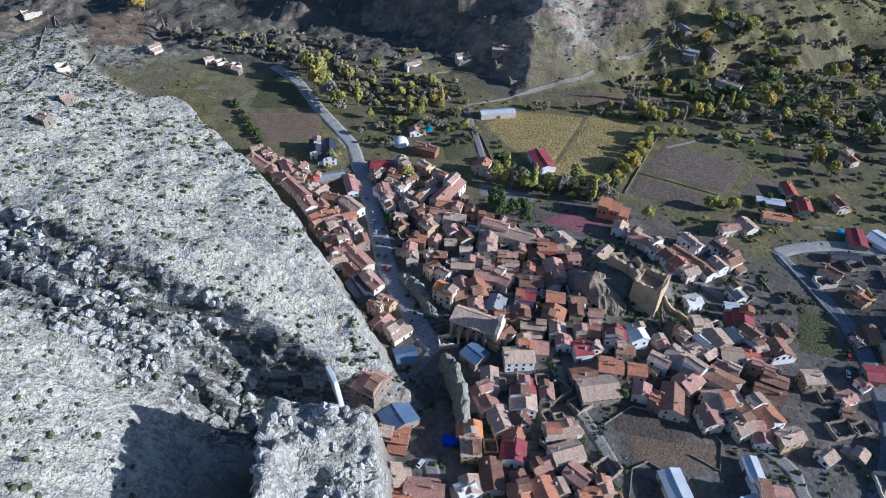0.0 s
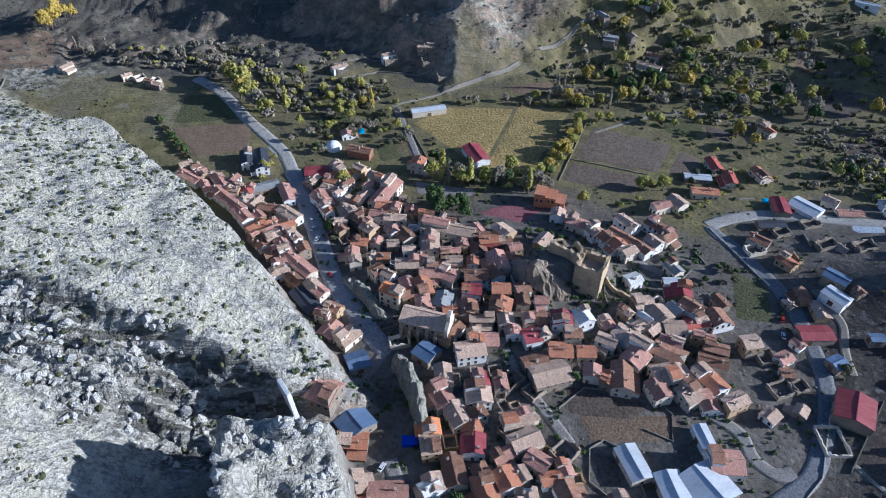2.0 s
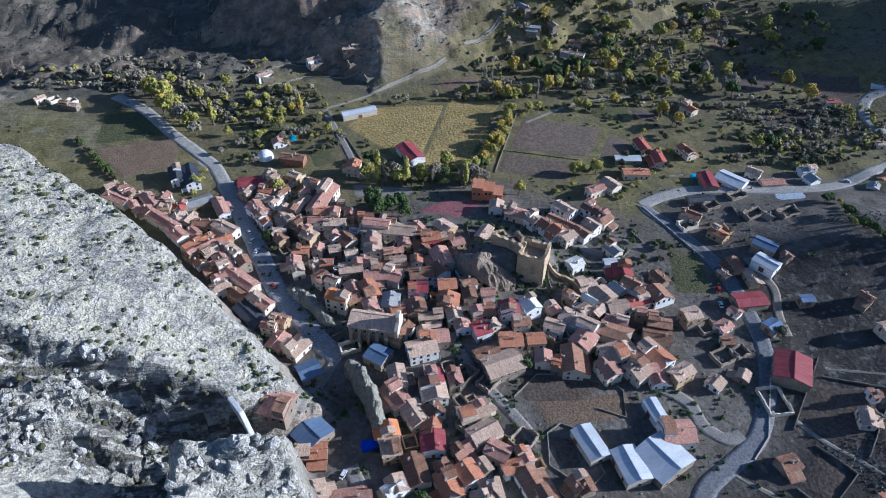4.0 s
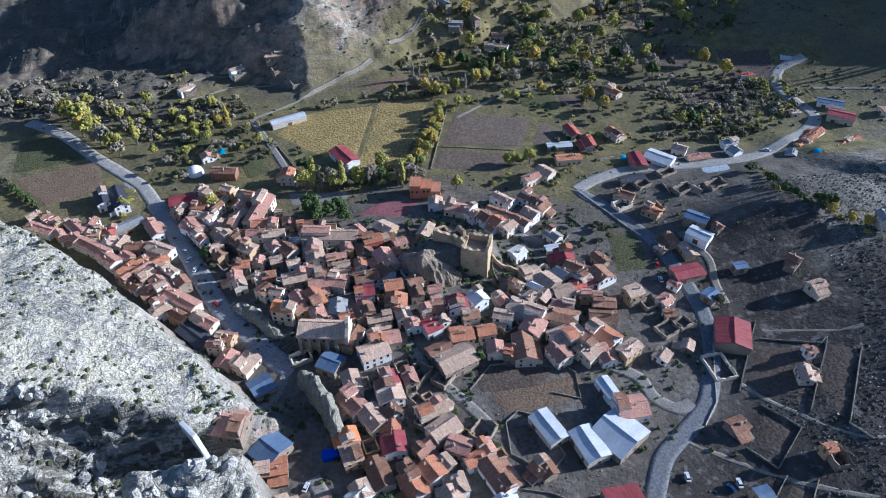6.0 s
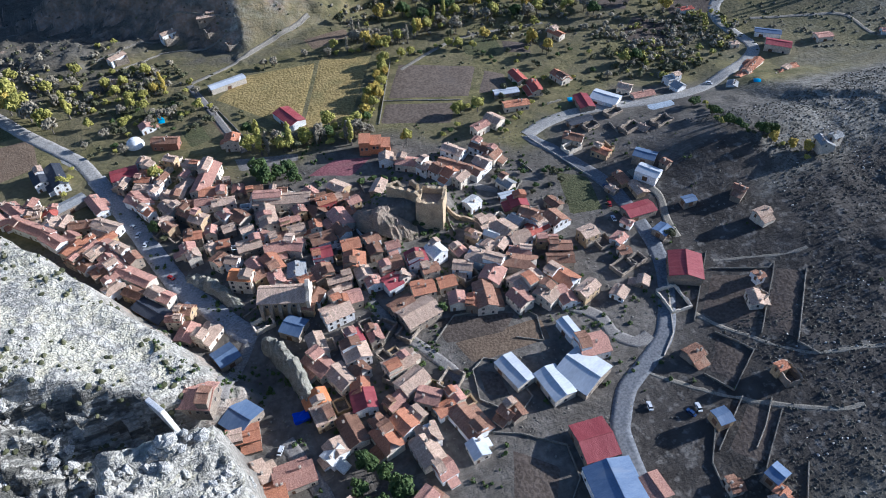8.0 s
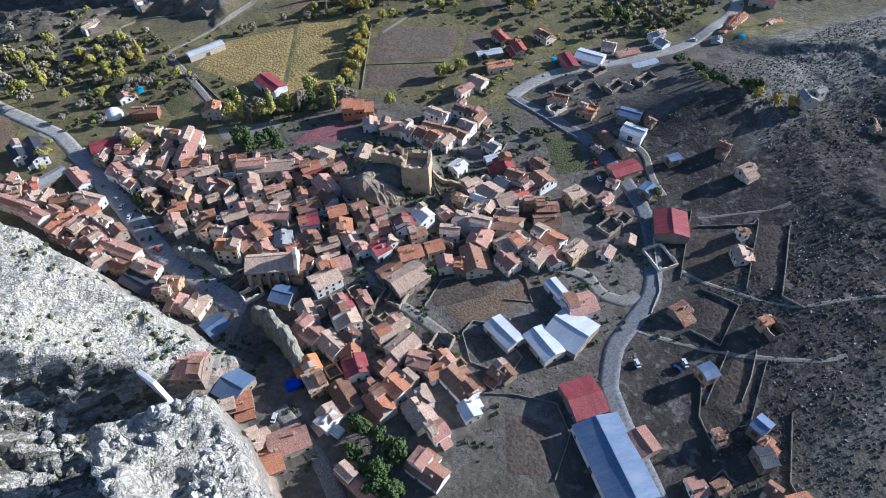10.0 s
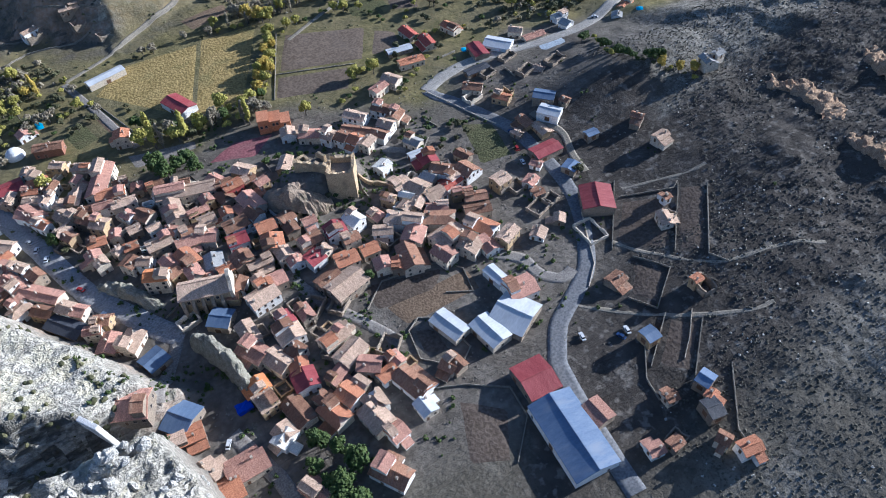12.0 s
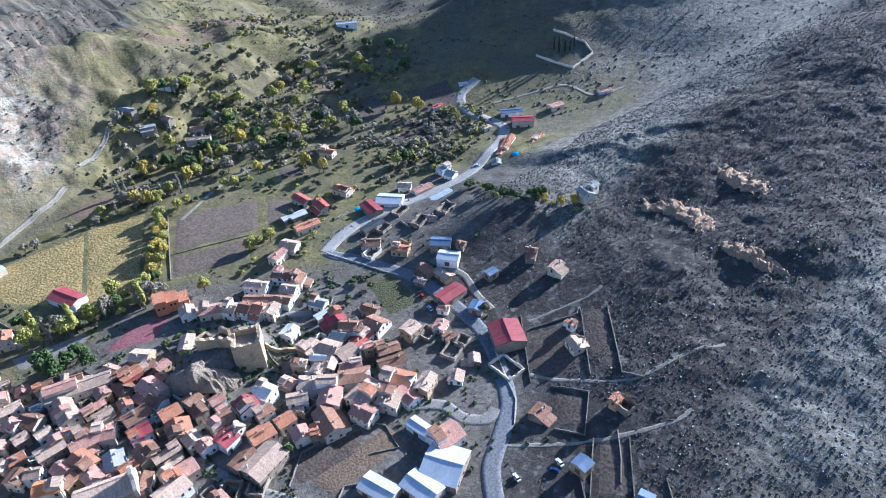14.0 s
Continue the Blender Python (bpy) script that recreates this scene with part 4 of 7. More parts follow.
plot("field_6", [(-138.2, 435.6), (-113.2, 439.5), (-87.0, 402.2), (-140.3, 397.0)], TURF, "green pasture striped by tree shadows")
plot("field_7", [(-139.7, 394.8), (-85.8, 399.8), (-84.8, 368.0), (-115.2, 357.7)], TAWNY, "bare tawny field")
plot("field_8", [(70.6, 180.1), (107.9, 167.5), (94.4, 156.1), (68.9, 162.2)], SOIL, "dark bare paddock behind stone walls")
plot("field_9", [(72.1, 164.0), (115.8, 161.5), (113.4, 146.7), (75.6, 148.0)], TAWNY, "dry grass yard among ruins")
plot("field_10", [(197.6, 150.8), (218.1, 137.6), (189.6, 111.4), (176.5, 132.4)], SOIL, "dark bare plot on the hillside")
plot("field_11", [(223.3, 139.7), (232.7, 130.0), (198.4, 100.4), (190.1, 110.4)], SOIL, "dark bare plot on the hillside")
plot("field_12", [(175.2, 120.3), (180.9, 105.4), (164.1, 94.9), (159.4, 106.9)], SOIL, "dark bare plot behind stone walls")
plot("field_13", [(163.3, 88.9), (171.3, 78.7), (151.0, 63.4), (142.3, 75.7)], SOIL, "dark bare plot on the hillside")
plot("field_14", [(171.0, 247.2), (186.5, 235.4), (179.4, 207.2), (159.0, 210.8)], TURF, "dark green slope of rough grass")
plot("field_15", [(184.3, 403.7), (207.7, 393.6), (200.3, 365.5), (179.6, 378.4)], TURF, "small green plot")
plot("field_16", [(208.8, 579.9), (273.6, 590.5), (291.7, 557.3), (221.1, 538.3)], TAWNY, "distant tawny fields")
plot("field_17", [(274.6, 591.8), (385.5, 663.9), (381.5, 605.0), (297.3, 556.9)], TAWNY, "distant tawny fields")
plot("field_18", [(311.4, 376.9), (340.8, 350.8), (303.3, 325.6), (285.2, 354.4)], SOIL, "dark terraced plot")
plot("field_19", [(75.6, 148.0), (85.8, 143.2), (86.0, 128.0), (71.7, 133.2)], SOIL, "dark paddock inside a stone wall")
plot("field_20", [(-305.0, 531.6), (-254.9, 533.3), (-235.9, 469.9), (-271.6, 466.7)], TAWNY, "far tawny field with tree shadows")
plot("field_21", [(72.8, 111.3), (88.0, 95.3), (74.5, 77.7), (60.3, 85.2)], SOIL, "bare dark paddock below the houses")

# ---- stone walls ----
stone_wall([(66.5, 165.9), (79.4, 175.5), (107.8, 170.1), (112.8, 161.0), (109.0, 148.3), (98.9, 154.5)])
stone_wall([(75.0, 146.8), (81.6, 150.3), (89.2, 144.8), (91.2, 126.1), (82.4, 120.4), (71.7, 133.2), (75.0, 146.8)])
stone_wall([(199.2, 152.1), (220.3, 139.1), (224.8, 140.8), (219.3, 135.3), (190.1, 110.4)])
stone_wall([(176.5, 121.3), (181.9, 105.4), (162.9, 94.1), (158.3, 106.1)])
stone_wall([(204.4, 161.6), (173.1, 130.3)], 1.4)
stone_wall([(232.7, 130.0), (198.1, 99.7), (200.6, 90.8)])
stone_wall([(172.3, 79.4), (150.6, 63.2)])
stone_wall([(163.7, 90.5), (141.2, 76.3)])
stone_wall([(164.5, 58.4), (145.2, 39.0), (142.2, 29.1)])
stone_wall([(153.2, 70.8), (162.1, 76.5), (172.3, 84.8)])
stone_wall([(149.6, 88.2), (136.0, 73.5), (133.4, 64.4)])
stone_wall([(63.6, 121.6), (79.1, 113.4), (92.6, 102.2), (90.3, 89.1), (76.1, 76.8)])
stone_wall([(131.7, 391.3), (99.9, 326.9)], 0.8)
stone_wall([(111.5, 349.0), (155.2, 330.2)], 0.7)
stone_wall([(13.7, 393.1), (27.7, 336.4), (85.6, 335.4)], 0.8)
stone_wall([(178.3, 156.1), (161.5, 129.2), (150.7, 121.0)], 1.0, label="white-capped roadside parapet wall", material=WALL["cream"])
stone_wall([(173.1, 279.2), (180.2, 257.3), (186.5, 232.7)], 1.0, label="roadside parapet wall", material=WALL["cream"])
stone_wall([(-48.2, 469.9), (-19.6, 481.1), (9.7, 478.6)], 1.2, label="terrace wall of a ruined hamlet")
stone_wall([(-42.7, 454.7), (-6.4, 467.8), (38.6, 461.7)], 1.2, label="terrace wall of a ruined hamlet")
stone_wall([(5.1, 488.6), (37.9, 472.5), (47.8, 465.3)], 1.2, label="terrace wall of a ruined hamlet")
stone_wall([(-280.7, 386.7), (-280.6, 422.9), (-257.2, 418.0), (-261.9, 457.3)], 1.2, label="low ruined wall on the far knoll")
stone_wall([(-295.2, 437.5), (-323.0, 520.6), (-289.4, 489.7)], 1.2, label="low ruined wall on the far knoll")
stone_wall([(447.7, 344.3), (452.9, 310.4), (479.9, 310.0), (484.6, 322.0), (473.8, 346.8)], 2.2, label="pale cemetery wall", material=WALL["cream"])

# ---- church ----


def church(x, y, z, turn, length, width, eaves):
    thing = new("church")
    thing.matrix_basis = pose(x, y, z, 0, 0, turn)
    tagged(thing, "old stone church with buttresses and a pale bell-gable front", "church")
    rise = width * 0.2
    part("wall", to_mesh("wall", wall_shell(length, width, eaves, rise, 3, 2.0), CASTLE), thing)
    part("roof", to_mesh("roof", roof_slab(length, width, eaves, rise, 0.5, 2.0), ROOF["tan"]), thing)
    for i in range(5):
        u = -length / 2 + 1.5 + i * (length - 5) / 4
        bm = bmesh.new()
        vs = box(bm, u - 0.7, u + 0.7, -width / 2 - 2.2, -width / 2 + 0.1, -3, eaves - 0.8)
        for v in vs:
            if v.co.z > 0 and v.co.y < -width / 2 - 1:
                v.co.z -= 2.6
        part("buttress", to_mesh("buttress", bm, WALL["stone"]), thing)
    for i in range(4):
        u = -length / 2 + 1.5 + (i + 0.5) * (length - 5) / 4
        part("window", WINDOWS[1], thing, at=pose(0, 0, 0, 0, 0, 180) @ pose(-u, width / 2, eaves - 2.2))
    bm = bmesh.new()
    l = length / 2
    outline = [(-width / 2 - 0.6, -3), (width / 2 + 0.6, -3), (width / 2 + 0.6, eaves + 1), (2.2, eaves + 3.6), (2.2, eaves + 6.5), (0, eaves + 8), (-2.2, eaves + 6.5),
               (-2.2, eaves + 3.6), (-width / 2 - 0.6, eaves + 1)]
    a = [bm.verts.new((l + 0.1, p, q)) for p, q in outline]
    b = [bm.verts.new((l + 1.6, p, q)) for p, q in outline]
    bm.faces.new(a[::-1])
    bm.faces.new(b)
    for i in range(len(a)):
        bm.faces.new((a[i], a[(i + 1) % len(a)], b[(i + 1) % len(a)], b[i]))
    bmesh.ops.recalc_face_normals(bm, faces=bm.faces)
    part("bell_gable", to_mesh("bell_gable", bm, WALL["cream"]), thing, "pale stone bell gable")


church(14.1, 210.3, 2.0, -21, 20.7, 10.1, 9)


def castle_keep(x, y, turn, size=13.0, tall=9.5):
    """A square keep, hollow, its parapet broken."""
    thing = new("castle_keep")
    thing.matrix_basis = pose(x, y, height(x, y) - 2, 0, 0, turn)
    tagged(thing, "square ruined castle keep of golden masonry, open at the top", "castle")
    h, th = size / 2, 1.5
    for k in range(4):
        bm, rows, n = bmesh.new(), [], 8
        for i in range(n + 1):
            u = -h + size * i / n
            top = tall + (1.6 if i in (0, n) else 0.9 * noise.noise((i * 0.9, k * 3.1, 0.5)) - (1.2 if 2 < i < 6 and k % 2 else 0))
            rows.append([bm.verts.new(v) for v in ((u, h + 0.4, -7), (u, h, top), (u * (h - th) / h, h - th, top - 0.2), (u * (h - th) / h, h - th, 2))])
        for a, b in zip(rows, rows[1:]):
            for j in range(4):
                bm.faces.new((a[j], a[(j + 1) % 4], b[(j + 1) % 4], b[j]))
        bmesh.ops.recalc_face_normals(bm, faces=bm.faces)
        part("wall", to_mesh("wall", bm, CASTLE), thing, at=pose(0, 0, 0, 0, 0, 90 * k))
    bm = bmesh.new()
    box(bm, -h + th - 0.2, h - th + 0.2, -h + th - 0.2, h - th + 0.2, -3, tall - 3.5)
    part("floor", to_mesh("floor", bm, WALL["stone"]), thing)


KEEP = (94.8, 235.3)
castle_keep(*KEEP, -32)
stone_wall([(76.6, 247.8), (84.0, 243.7), (89.1, 237.4)], 7, 1.6, "high broken castle curtain wall", CASTLE)
stone_wall([(80.7, 268.2), (89.5, 268.8), (92.1, 245.8)], 4, 1.4, "broken castle curtain wall", CASTLE)
stone_wall([(102.7, 234.0), (110.3, 229.6), (116.2, 225.4), (114.9, 219.1)], 2.5, 1.2, "ruined wall stepping down from the castle", CASTLE)


def rock_fin(points, tall, thick, label, material=None):
    """An upright blade of limestone along a line."""
    pts = [Vector(p) for p in points]
    total = sum((b - a).length for a, b in zip(pts, pts[1:]))
    n, m = int(total / 1.2), 12
    bm, rows = bmesh.new(), []
    for i in range(n + 1):
        s = i / n * total
        for a, b in zip(pts, pts[1:]):
            seg = (b - a).length
            if s <= seg + 1e-6:
                break
            s -= seg
        c, d = a + (b - a) * (s / seg), (b - a).normalized()
        side = Vector((d.y, -d.x))
        z = height(c.x, c.y)
        end = math.sin(math.pi * min(1, max(0, i / n))) ** 0.35
        row = []
        for j in range(m + 1):
            k = j / m * 2 - 1
            h = tall * (1 - abs(k) ** 3.0) * end
            p = c + side * thick * k * (0.6 + 0.4 * end)
            q = Vector((p.x, p.y, z - 2 + h))
            f = noise.fractal(q * 0.28, 1.0, 2.0, 4)
            g2 = noise.fractal(q * 0.28 + Vector((9, 4, 2)), 1.0, 2.0, 4)
            row.append(bm.verts.new(q + Vector((side.x * f * 1.3, side.y * f * 1.3, g2 * 1.8))))
        rows.append(row)
    for a, b in zip(rows, rows[1:]):
        for j in range(m):
            bm.faces.new((a[j], a[j + 1], b[j + 1], b[j]))
    bmesh.ops.recalc_face_normals(bm, faces=bm.faces)
    return tagged(new("rock_fin", to_mesh("rock_fin", bm, material or LIMESTONE)), label, "rock")


rock_fin([(0.1, 195.8), (4.7, 185.3), (8.3, 173.9), (10.8, 157.9)], 15, 3.6, "tall dark limestone fin standing between houses", FIN_ROCK)
rock_fin([(-24.3, 249.6), (-16.2, 240.5), (-9.7, 230.3), (-4.1, 217.5)], 6, 4.0, "grey limestone outcrop under the street houses", FIN_ROCK)
rock_fin([(61.6, 253.2), (65.3, 240.5), (71.7, 233.9), (79.7, 231.6), (86.2, 229.5)], 9.5, 7, "brown castle rock face", CASTLE_ROCK)

rock_fin([(313.0, 163.0), (319.0, 146.0), (315.0, 128.0), (303.0, 112.0)], 3.6, 9, "ochre limestone cliff on the hill spur", OCHRE_ROCK)
rock_fin([(299.0, 108.0), (297.0, 90.0), (295.0, 68.0)], 3.2, 7, "low ochre cliff on the hill spur", OCHRE_ROCK)
rock_fin([(364.0, 142.0), (358.0, 124.0), (350.0, 104.0)], 3.6, 9, "ochre cliff on the farther spur", OCHRE_ROCK)

bm = bmesh.new()
box(bm, -1.0, 1.0, -4.5, 4.5, -4, 13)
bmesh.ops.bevel(bm, geom=bm.edges, offset=0.25, segments=2, affect="EDGES")
gate = tagged(new("gorge_wall", to_mesh("gorge_wall", bm, WALL["white"])), "tall white rendered wall closing the rock gorge", "dam wall")
gx0, gy0 = -40.5, 165.1
gate.matrix_basis = pose(gx0, gy0, height(gx0, gy0), 0, -6, 30)

# ---- houses ----
house(-83.8, 351.8, -0.4, 101, 13.1, 6.7, 5.2, "slate", "white")
house(-75.0, 349.2, -0.4, 101, 19.6, 7.5, 5.2, "slate", "white")
house(-95.4, 328.3, -0.3, -61, 13.4, 6.7, 4.8, "rose", "white")
house(-78.9, 320.4, -0.2, 77, 6.7, 6.4, 4.0, "red", "cream")
house(-57.3, 316.7, -0.3, -72, 15.3, 6.1, 4.0, "rose", "white")
house(-41.8, 337.8, -0.4, 2, 13.8, 10.2, 3.6, "crimson", "cream", "shed")
house(-30.3, 333.4, -0.3, 46, 10.8, 8.1, 4.0, "terracotta", "cream")
house(-37.6, 310.8, -0.1, -70, 12.1, 6.8, 4.8, "rose", "white")
house(-25.8, 379.0, -0.2, 103, 5.6, 6.3, 3.6, "rose", "white")
house(-17.1, 358.1, -0.3, -22, 14.2, 6.5, 4.8, "brown", "brick")
house(17.6, 340.7, 0.0, 70, 7.4, 7.7, 6.8, "terracotta", "cream")
house(-6.8, 329.9, -0.3, 146, 9.3, 6.0, 4.8, "tan", "cream")
house(-2.1, 311.6, -0.0, -118, 24.4, 8.8, 6.4, "rose", "cream")
house(-0.7, 298.6, 0.3, -14, 13.1, 6.9, 6.4, "terracotta", "cream")
house(2.6, 289.0, 0.4, -9, 10.9, 5.7, 5.6, "tan", "cream")
house(-16.9, 307.4, -0.0, -114, 10.5, 6.0, 4.8, "tan", "stone")
house(-23.0, 297.2, 0.2, -63, 10.1, 7.5, 4.8, "tan", "cream")
house(-11.1, 280.6, 0.3, 133, 7.4, 7.3, 6.4, "tan", "ochre")
house(-7.3, 271.0, 0.5, 75, 5.3, 5.0, 4.8, "rose", "cream")
house(1.6, 279.1, 0.5, -65, 5.8, 5.3, 5.6, "rose", "white")
house(7.6, 275.5, 0.6, -61, 8.7, 7.5, 4.8, "brown", "cream")
house(1.0, 268.3, 0.9, 3, 5.6, 5.2, 4.8, "tan", "stone")
house(30.0, 277.3, 0.8, -19, 27.3, 7.8, 6.4, "tan", "cream")
house(21.2, 272.0, 1.1, -98, 11.1, 7.1, 5.6, "tan", "cream")
house(19.8, 263.4, 1.6, 86, 7.6, 8.7, 5.6, "tan", "cream")
house(14.5, 256.4, 1.7, -49, 6.5, 5.9, 4.8, "rose", "white")
house(59.2, 276.3, 1.1, 126, 9.1, 7.5, 4.8, "tan", "ochre")
house(45.7, 277.8, 1.1, -67, 9.2, 6.1, 4.0, "rose", "cream")
house(49.7, 265.6, 1.5, 4, 9.1, 6.1, 7.2, "terracotta", "redwall")
house(52.6, 250.0, 2.3, -81, 13.0, 8.7, 5.6, "rose", "cream")
house(50.4, 242.0, 3.1, 105, 8.0, 6.6, 4.8, "brown", "white")
house(44.0, 262.2, 1.8, 98, 8.2, 7.4, 4.8, "brown", "stone")
house(30.9, 252.2, 2.3, -2, 7.7, 6.0, 4.8, "tan", "cream")
house(40.3, 239.6, 3.0, -1, 10.7, 7.4, 5.6, "brown", "white")
house(51.1, 229.7, 3.3, -5, 8.2, 6.9, 5.6, "terracotta", "stone")
house(61.2, 229.8, 3.2, 12, 6.6, 7.0, 5.6, "brown", "white")
house(-19.5, 262.0, 0.5, 89, 5.9, 6.8, 5.6, "rose", "cream")
house(-18.0, 256.6, 0.7, 99, 6.0, 5.8, 5.6, "tan", "cream")
house(-9.2, 259.7, 0.8, 27, 4.8, 4.8, 4.8, "tan", "cream")
house(-3.7, 258.1, 1.1, -7, 6.1, 5.3, 4.8, "terracotta", "stone")
house(7.5, 250.1, 1.7, -1, 10.7, 7.3, 6.4, "tan", "stone")
house(18.3, 243.0, 2.3, -5, 9.6, 6.7, 5.6, "rose", "stone")
house(78.5, 267.3, 1.3, 51, 10.4, 6.1, 4.8, "tan", "stone")
house(90.9, 289.7, 0.7, 69, 6.8, 7.3, 4.8, "tan", "white")
house(100.1, 281.5, 0.6, -34, 11.5, 7.2, 4.8, "rose", "cream")
house(107.3, 273.5, 0.5, -62, 6.5, 7.9, 5.6, "tan", "white")
house(112.3, 268.3, 0.4, -63, 6.2, 7.9, 5.6, "brown", "white")
house(116.6, 262.5, 0.4, -65, 5.8, 8.0, 5.6, "terracotta", "white")
house(120.9, 257.0, 0.4, 27, 8.0, 5.9, 5.6, "tan", "cream")
house(121.7, 269.2, 0.3, -48, 16.4, 6.3, 4.8, "brown", "cream")
house(126.8, 280.2, 0.1, -55, 12.0, 7.1, 5.6, "tan", "white")
house(142.1, 276.1, 0.3, -56, 11.9, 7.1, 5.6, "brown", "white")
house(136.4, 263.8, 0.3, -60, 8.2, 6.6, 5.6, "tan", "white")
house(144.9, 268.5, 0.4, 33, 8.2, 7.6, 4.8, "brown", "cream")
house(129.8, 259.8, 0.3, -61, 8.6, 6.6, 4.8, "brown", "white")
house(117.5, 236.6, 0.9, 20, 7.2, 6.5, 4.8, "white", "white")
house(141.1, 244.8, 0.2, -67, 8.5, 6.1, 4.0, "grey", "cream")
house(137.5, 236.1, 0.3, -5, 8.7, 4.7, 3.1, "metal", "white", "shed")
house(138.9, 227.6, 0.4, 79, 8.2, 8.6, 4.8, "crimson", "ochre")
house(139.0, 217.1, 0.5, -51, 8.4, 7.4, 5.6, "brown", "white")
house(142.5, 212.1, 0.5, 18, 8.7, 6.0, 4.8, "brown", "white")
house(138.1, 206.9, 0.5, 9, 11.5, 5.8, 4.0, "red", "white")
house(149.3, 208.6, 0.4, -78, 9.1, 8.8, 5.6, "brown", "white")
house(132.2, 216.6, 0.7, -62, 6.5, 6.1, 4.0, "grey", "cream")
house(116.9, 218.9, 1.1, 8, 9.0, 7.8, 5.6, "tan", "stone")
house(122.9, 211.8, 1.0, 112, 8.9, 9.0, 5.6, "tan", "stone")
house(126.8, 203.2, 0.7, -2, 9.5, 7.8, 5.6, "tan", "white")
house(116.0, 211.1, 1.1, -51, 7.2, 4.5, 4.8, "white", "cream")
house(75.7, 208.7, 2.6, 85, 7.9, 8.9, 6.8, "crimson", "white")
house(85.7, 209.7, 2.2, 106, 7.9, 7.9, 6.8, "white", "white")
house(105.7, 197.5, 0.9, -45, 17.1, 8.2, 6.0, "tan", "white")
house(110.3, 204.1, 1.1, 21, 5.3, 6.0, 5.6, "tan", "cream")
house(116.4, 203.0, 0.9, 36, 6.8, 6.0, 5.6, "tan", "stone")
house(-0.2, 229.7, 1.6, -30, 9.7, 6.8, 8.8, "orange", "cream")
house(-7.1, 247.6, 1.3, 33, 6.6, 7.1, 5.6, "brown", "cream")
house(-1.9, 244.1, 1.6, 144, 5.6, 5.1, 5.6, "tan", "white")
house(6.8, 229.3, 1.9, 12, 5.8, 6.3, 6.4, "brown", "ochre")
house(14.8, 234.0, 2.3, -78, 11.2, 7.3, 5.6, "terracotta", "stone")
house(26.9, 241.9, 2.7, -32, 8.7, 7.7, 4.8, "rose", "cream")
house(23.7, 225.1, 2.7, 76, 8.7, 7.6, 4.8, "grey", "white")
house(37.3, 230.9, 3.1, -8, 8.8, 6.9, 4.8, "crimson", "white")
house(49.3, 218.5, 3.1, 73, 9.7, 9.5, 5.6, "terracotta", "stone")
house(34.1, 218.1, 2.8, 90, 8.4, 8.6, 5.6, "brown", "stone")
house(60.2, 222.7, 3.2, 90, 6.3, 6.0, 4.8, "brown", "stone")
house(63.7, 210.5, 2.8, 2, 10.1, 7.8, 5.6, "brown", "cream")
house(50.5, 210.3, 2.8, 90, 6.4, 6.7, 5.6, "tan", "cream")
house(53.1, 204.7, 2.7, 90, 5.8, 6.4, 4.8, "rose", "white")
house(60.7, 201.0, 2.5, 12, 7.4, 8.0, 4.8, "crimson", "white")
house(66.3, 201.9, 2.6, 103, 5.1, 5.0, 5.6, "tan", "cream")
house(40.4, 199.8, 2.5, -4, 10.2, 7.2, 4.8, "rose", "stone")
house(35.4, 201.7, 2.4, -84, 7.7, 5.7, 5.6, "tan", "cream")
house(32.8, 194.6, 1.9, 7, 12.2, 8.7, 5.6, "tan", "white")
house(65.1, 180.2, 1.5, 12, 16.0, 11.3, 5.2, "tan", "stone")
house(60.0, 187.2, 1.8, 13, 10.5, 6.3, 4.8, "brown", "stone")
house(35.4, 177.9, 1.2, 95, 6.9, 6.2, 6.4, "crimson", "white")
house(33.7, 171.8, 0.8, 90, 9.6, 10.3, 5.6, "tan", "white")
house(20.3, 182.1, 0.9, -89, 11.4, 6.8, 4.8, "tan", "cream")
house(18.1, 172.9, 0.5, -65, 11.9, 8.3, 4.8, "rose", "cream")
house(14.0, 196.0, 1.2, -43, 9.3, 9.7, 4.0, "bluemetal", "stone", "shed")
house(71.8, 191.2, 2.1, -7, 9.7, 7.2, 5.6, "terracotta", "cream")
house(93.8, 196.9, 1.6, -31, 8.6, 5.9, 5.6, "tan", "white")
house(83.5, 180.7, 1.5, 75, 6.6, 6.8, 4.8, "rose", "cream")
house(89.2, 176.7, 1.3, 59, 6.7, 5.3, 4.8, "terracotta", "stone")
house(104.0, 187.0, 0.9, 42, 9.9, 9.4, 5.6, "rose", "cream")
house(95.3, 177.1, 1.1, -104, 14.0, 8.5, 5.6, "brown", "cream")
house(114.0, 177.4, 0.4, 10, 9.5, 10.5, 5.6, "tan", "cream")
house(109.0, 169.9, 0.5, 104, 9.4, 7.8, 5.6, "rose", "cream")
house(121.4, 176.9, 0.1, -78, 10.6, 7.4, 5.6, "tan", "cream")
house(121.3, 167.5, 0.0, 26, 8.5, 9.4, 5.6, "tan", "cream")
house(128.8, 164.3, -0.1, -92, 9.4, 6.8, 4.0, "rose", "white")
house(132.6, 174.2, -0.1, -66, 14.3, 8.8, 5.6, "terracotta", "white")
house(138.0, 184.4, 0.1, -22, 12.0, 6.5, 4.8, "brown", "stone")
house(119.8, 189.3, 0.3, -37, 13.9, 8.8, 5.6, "brown", "cream")
house(139.2, 162.9, -0.2, 20, 10.2, 6.4, 5.6, "tan", "ochre")
house(121.0, 147.8, -0.1, -86, 11.2, 5.9, 3.6, "metal", "white", "shed")
house(124.5, 135.8, -0.1, -8, 12.2, 10.1, 4.8, "rose", "white")
house(158.1, 192.7, 0.3, 6, 7.7, 7.3, 6.4, "tan", "ochre")
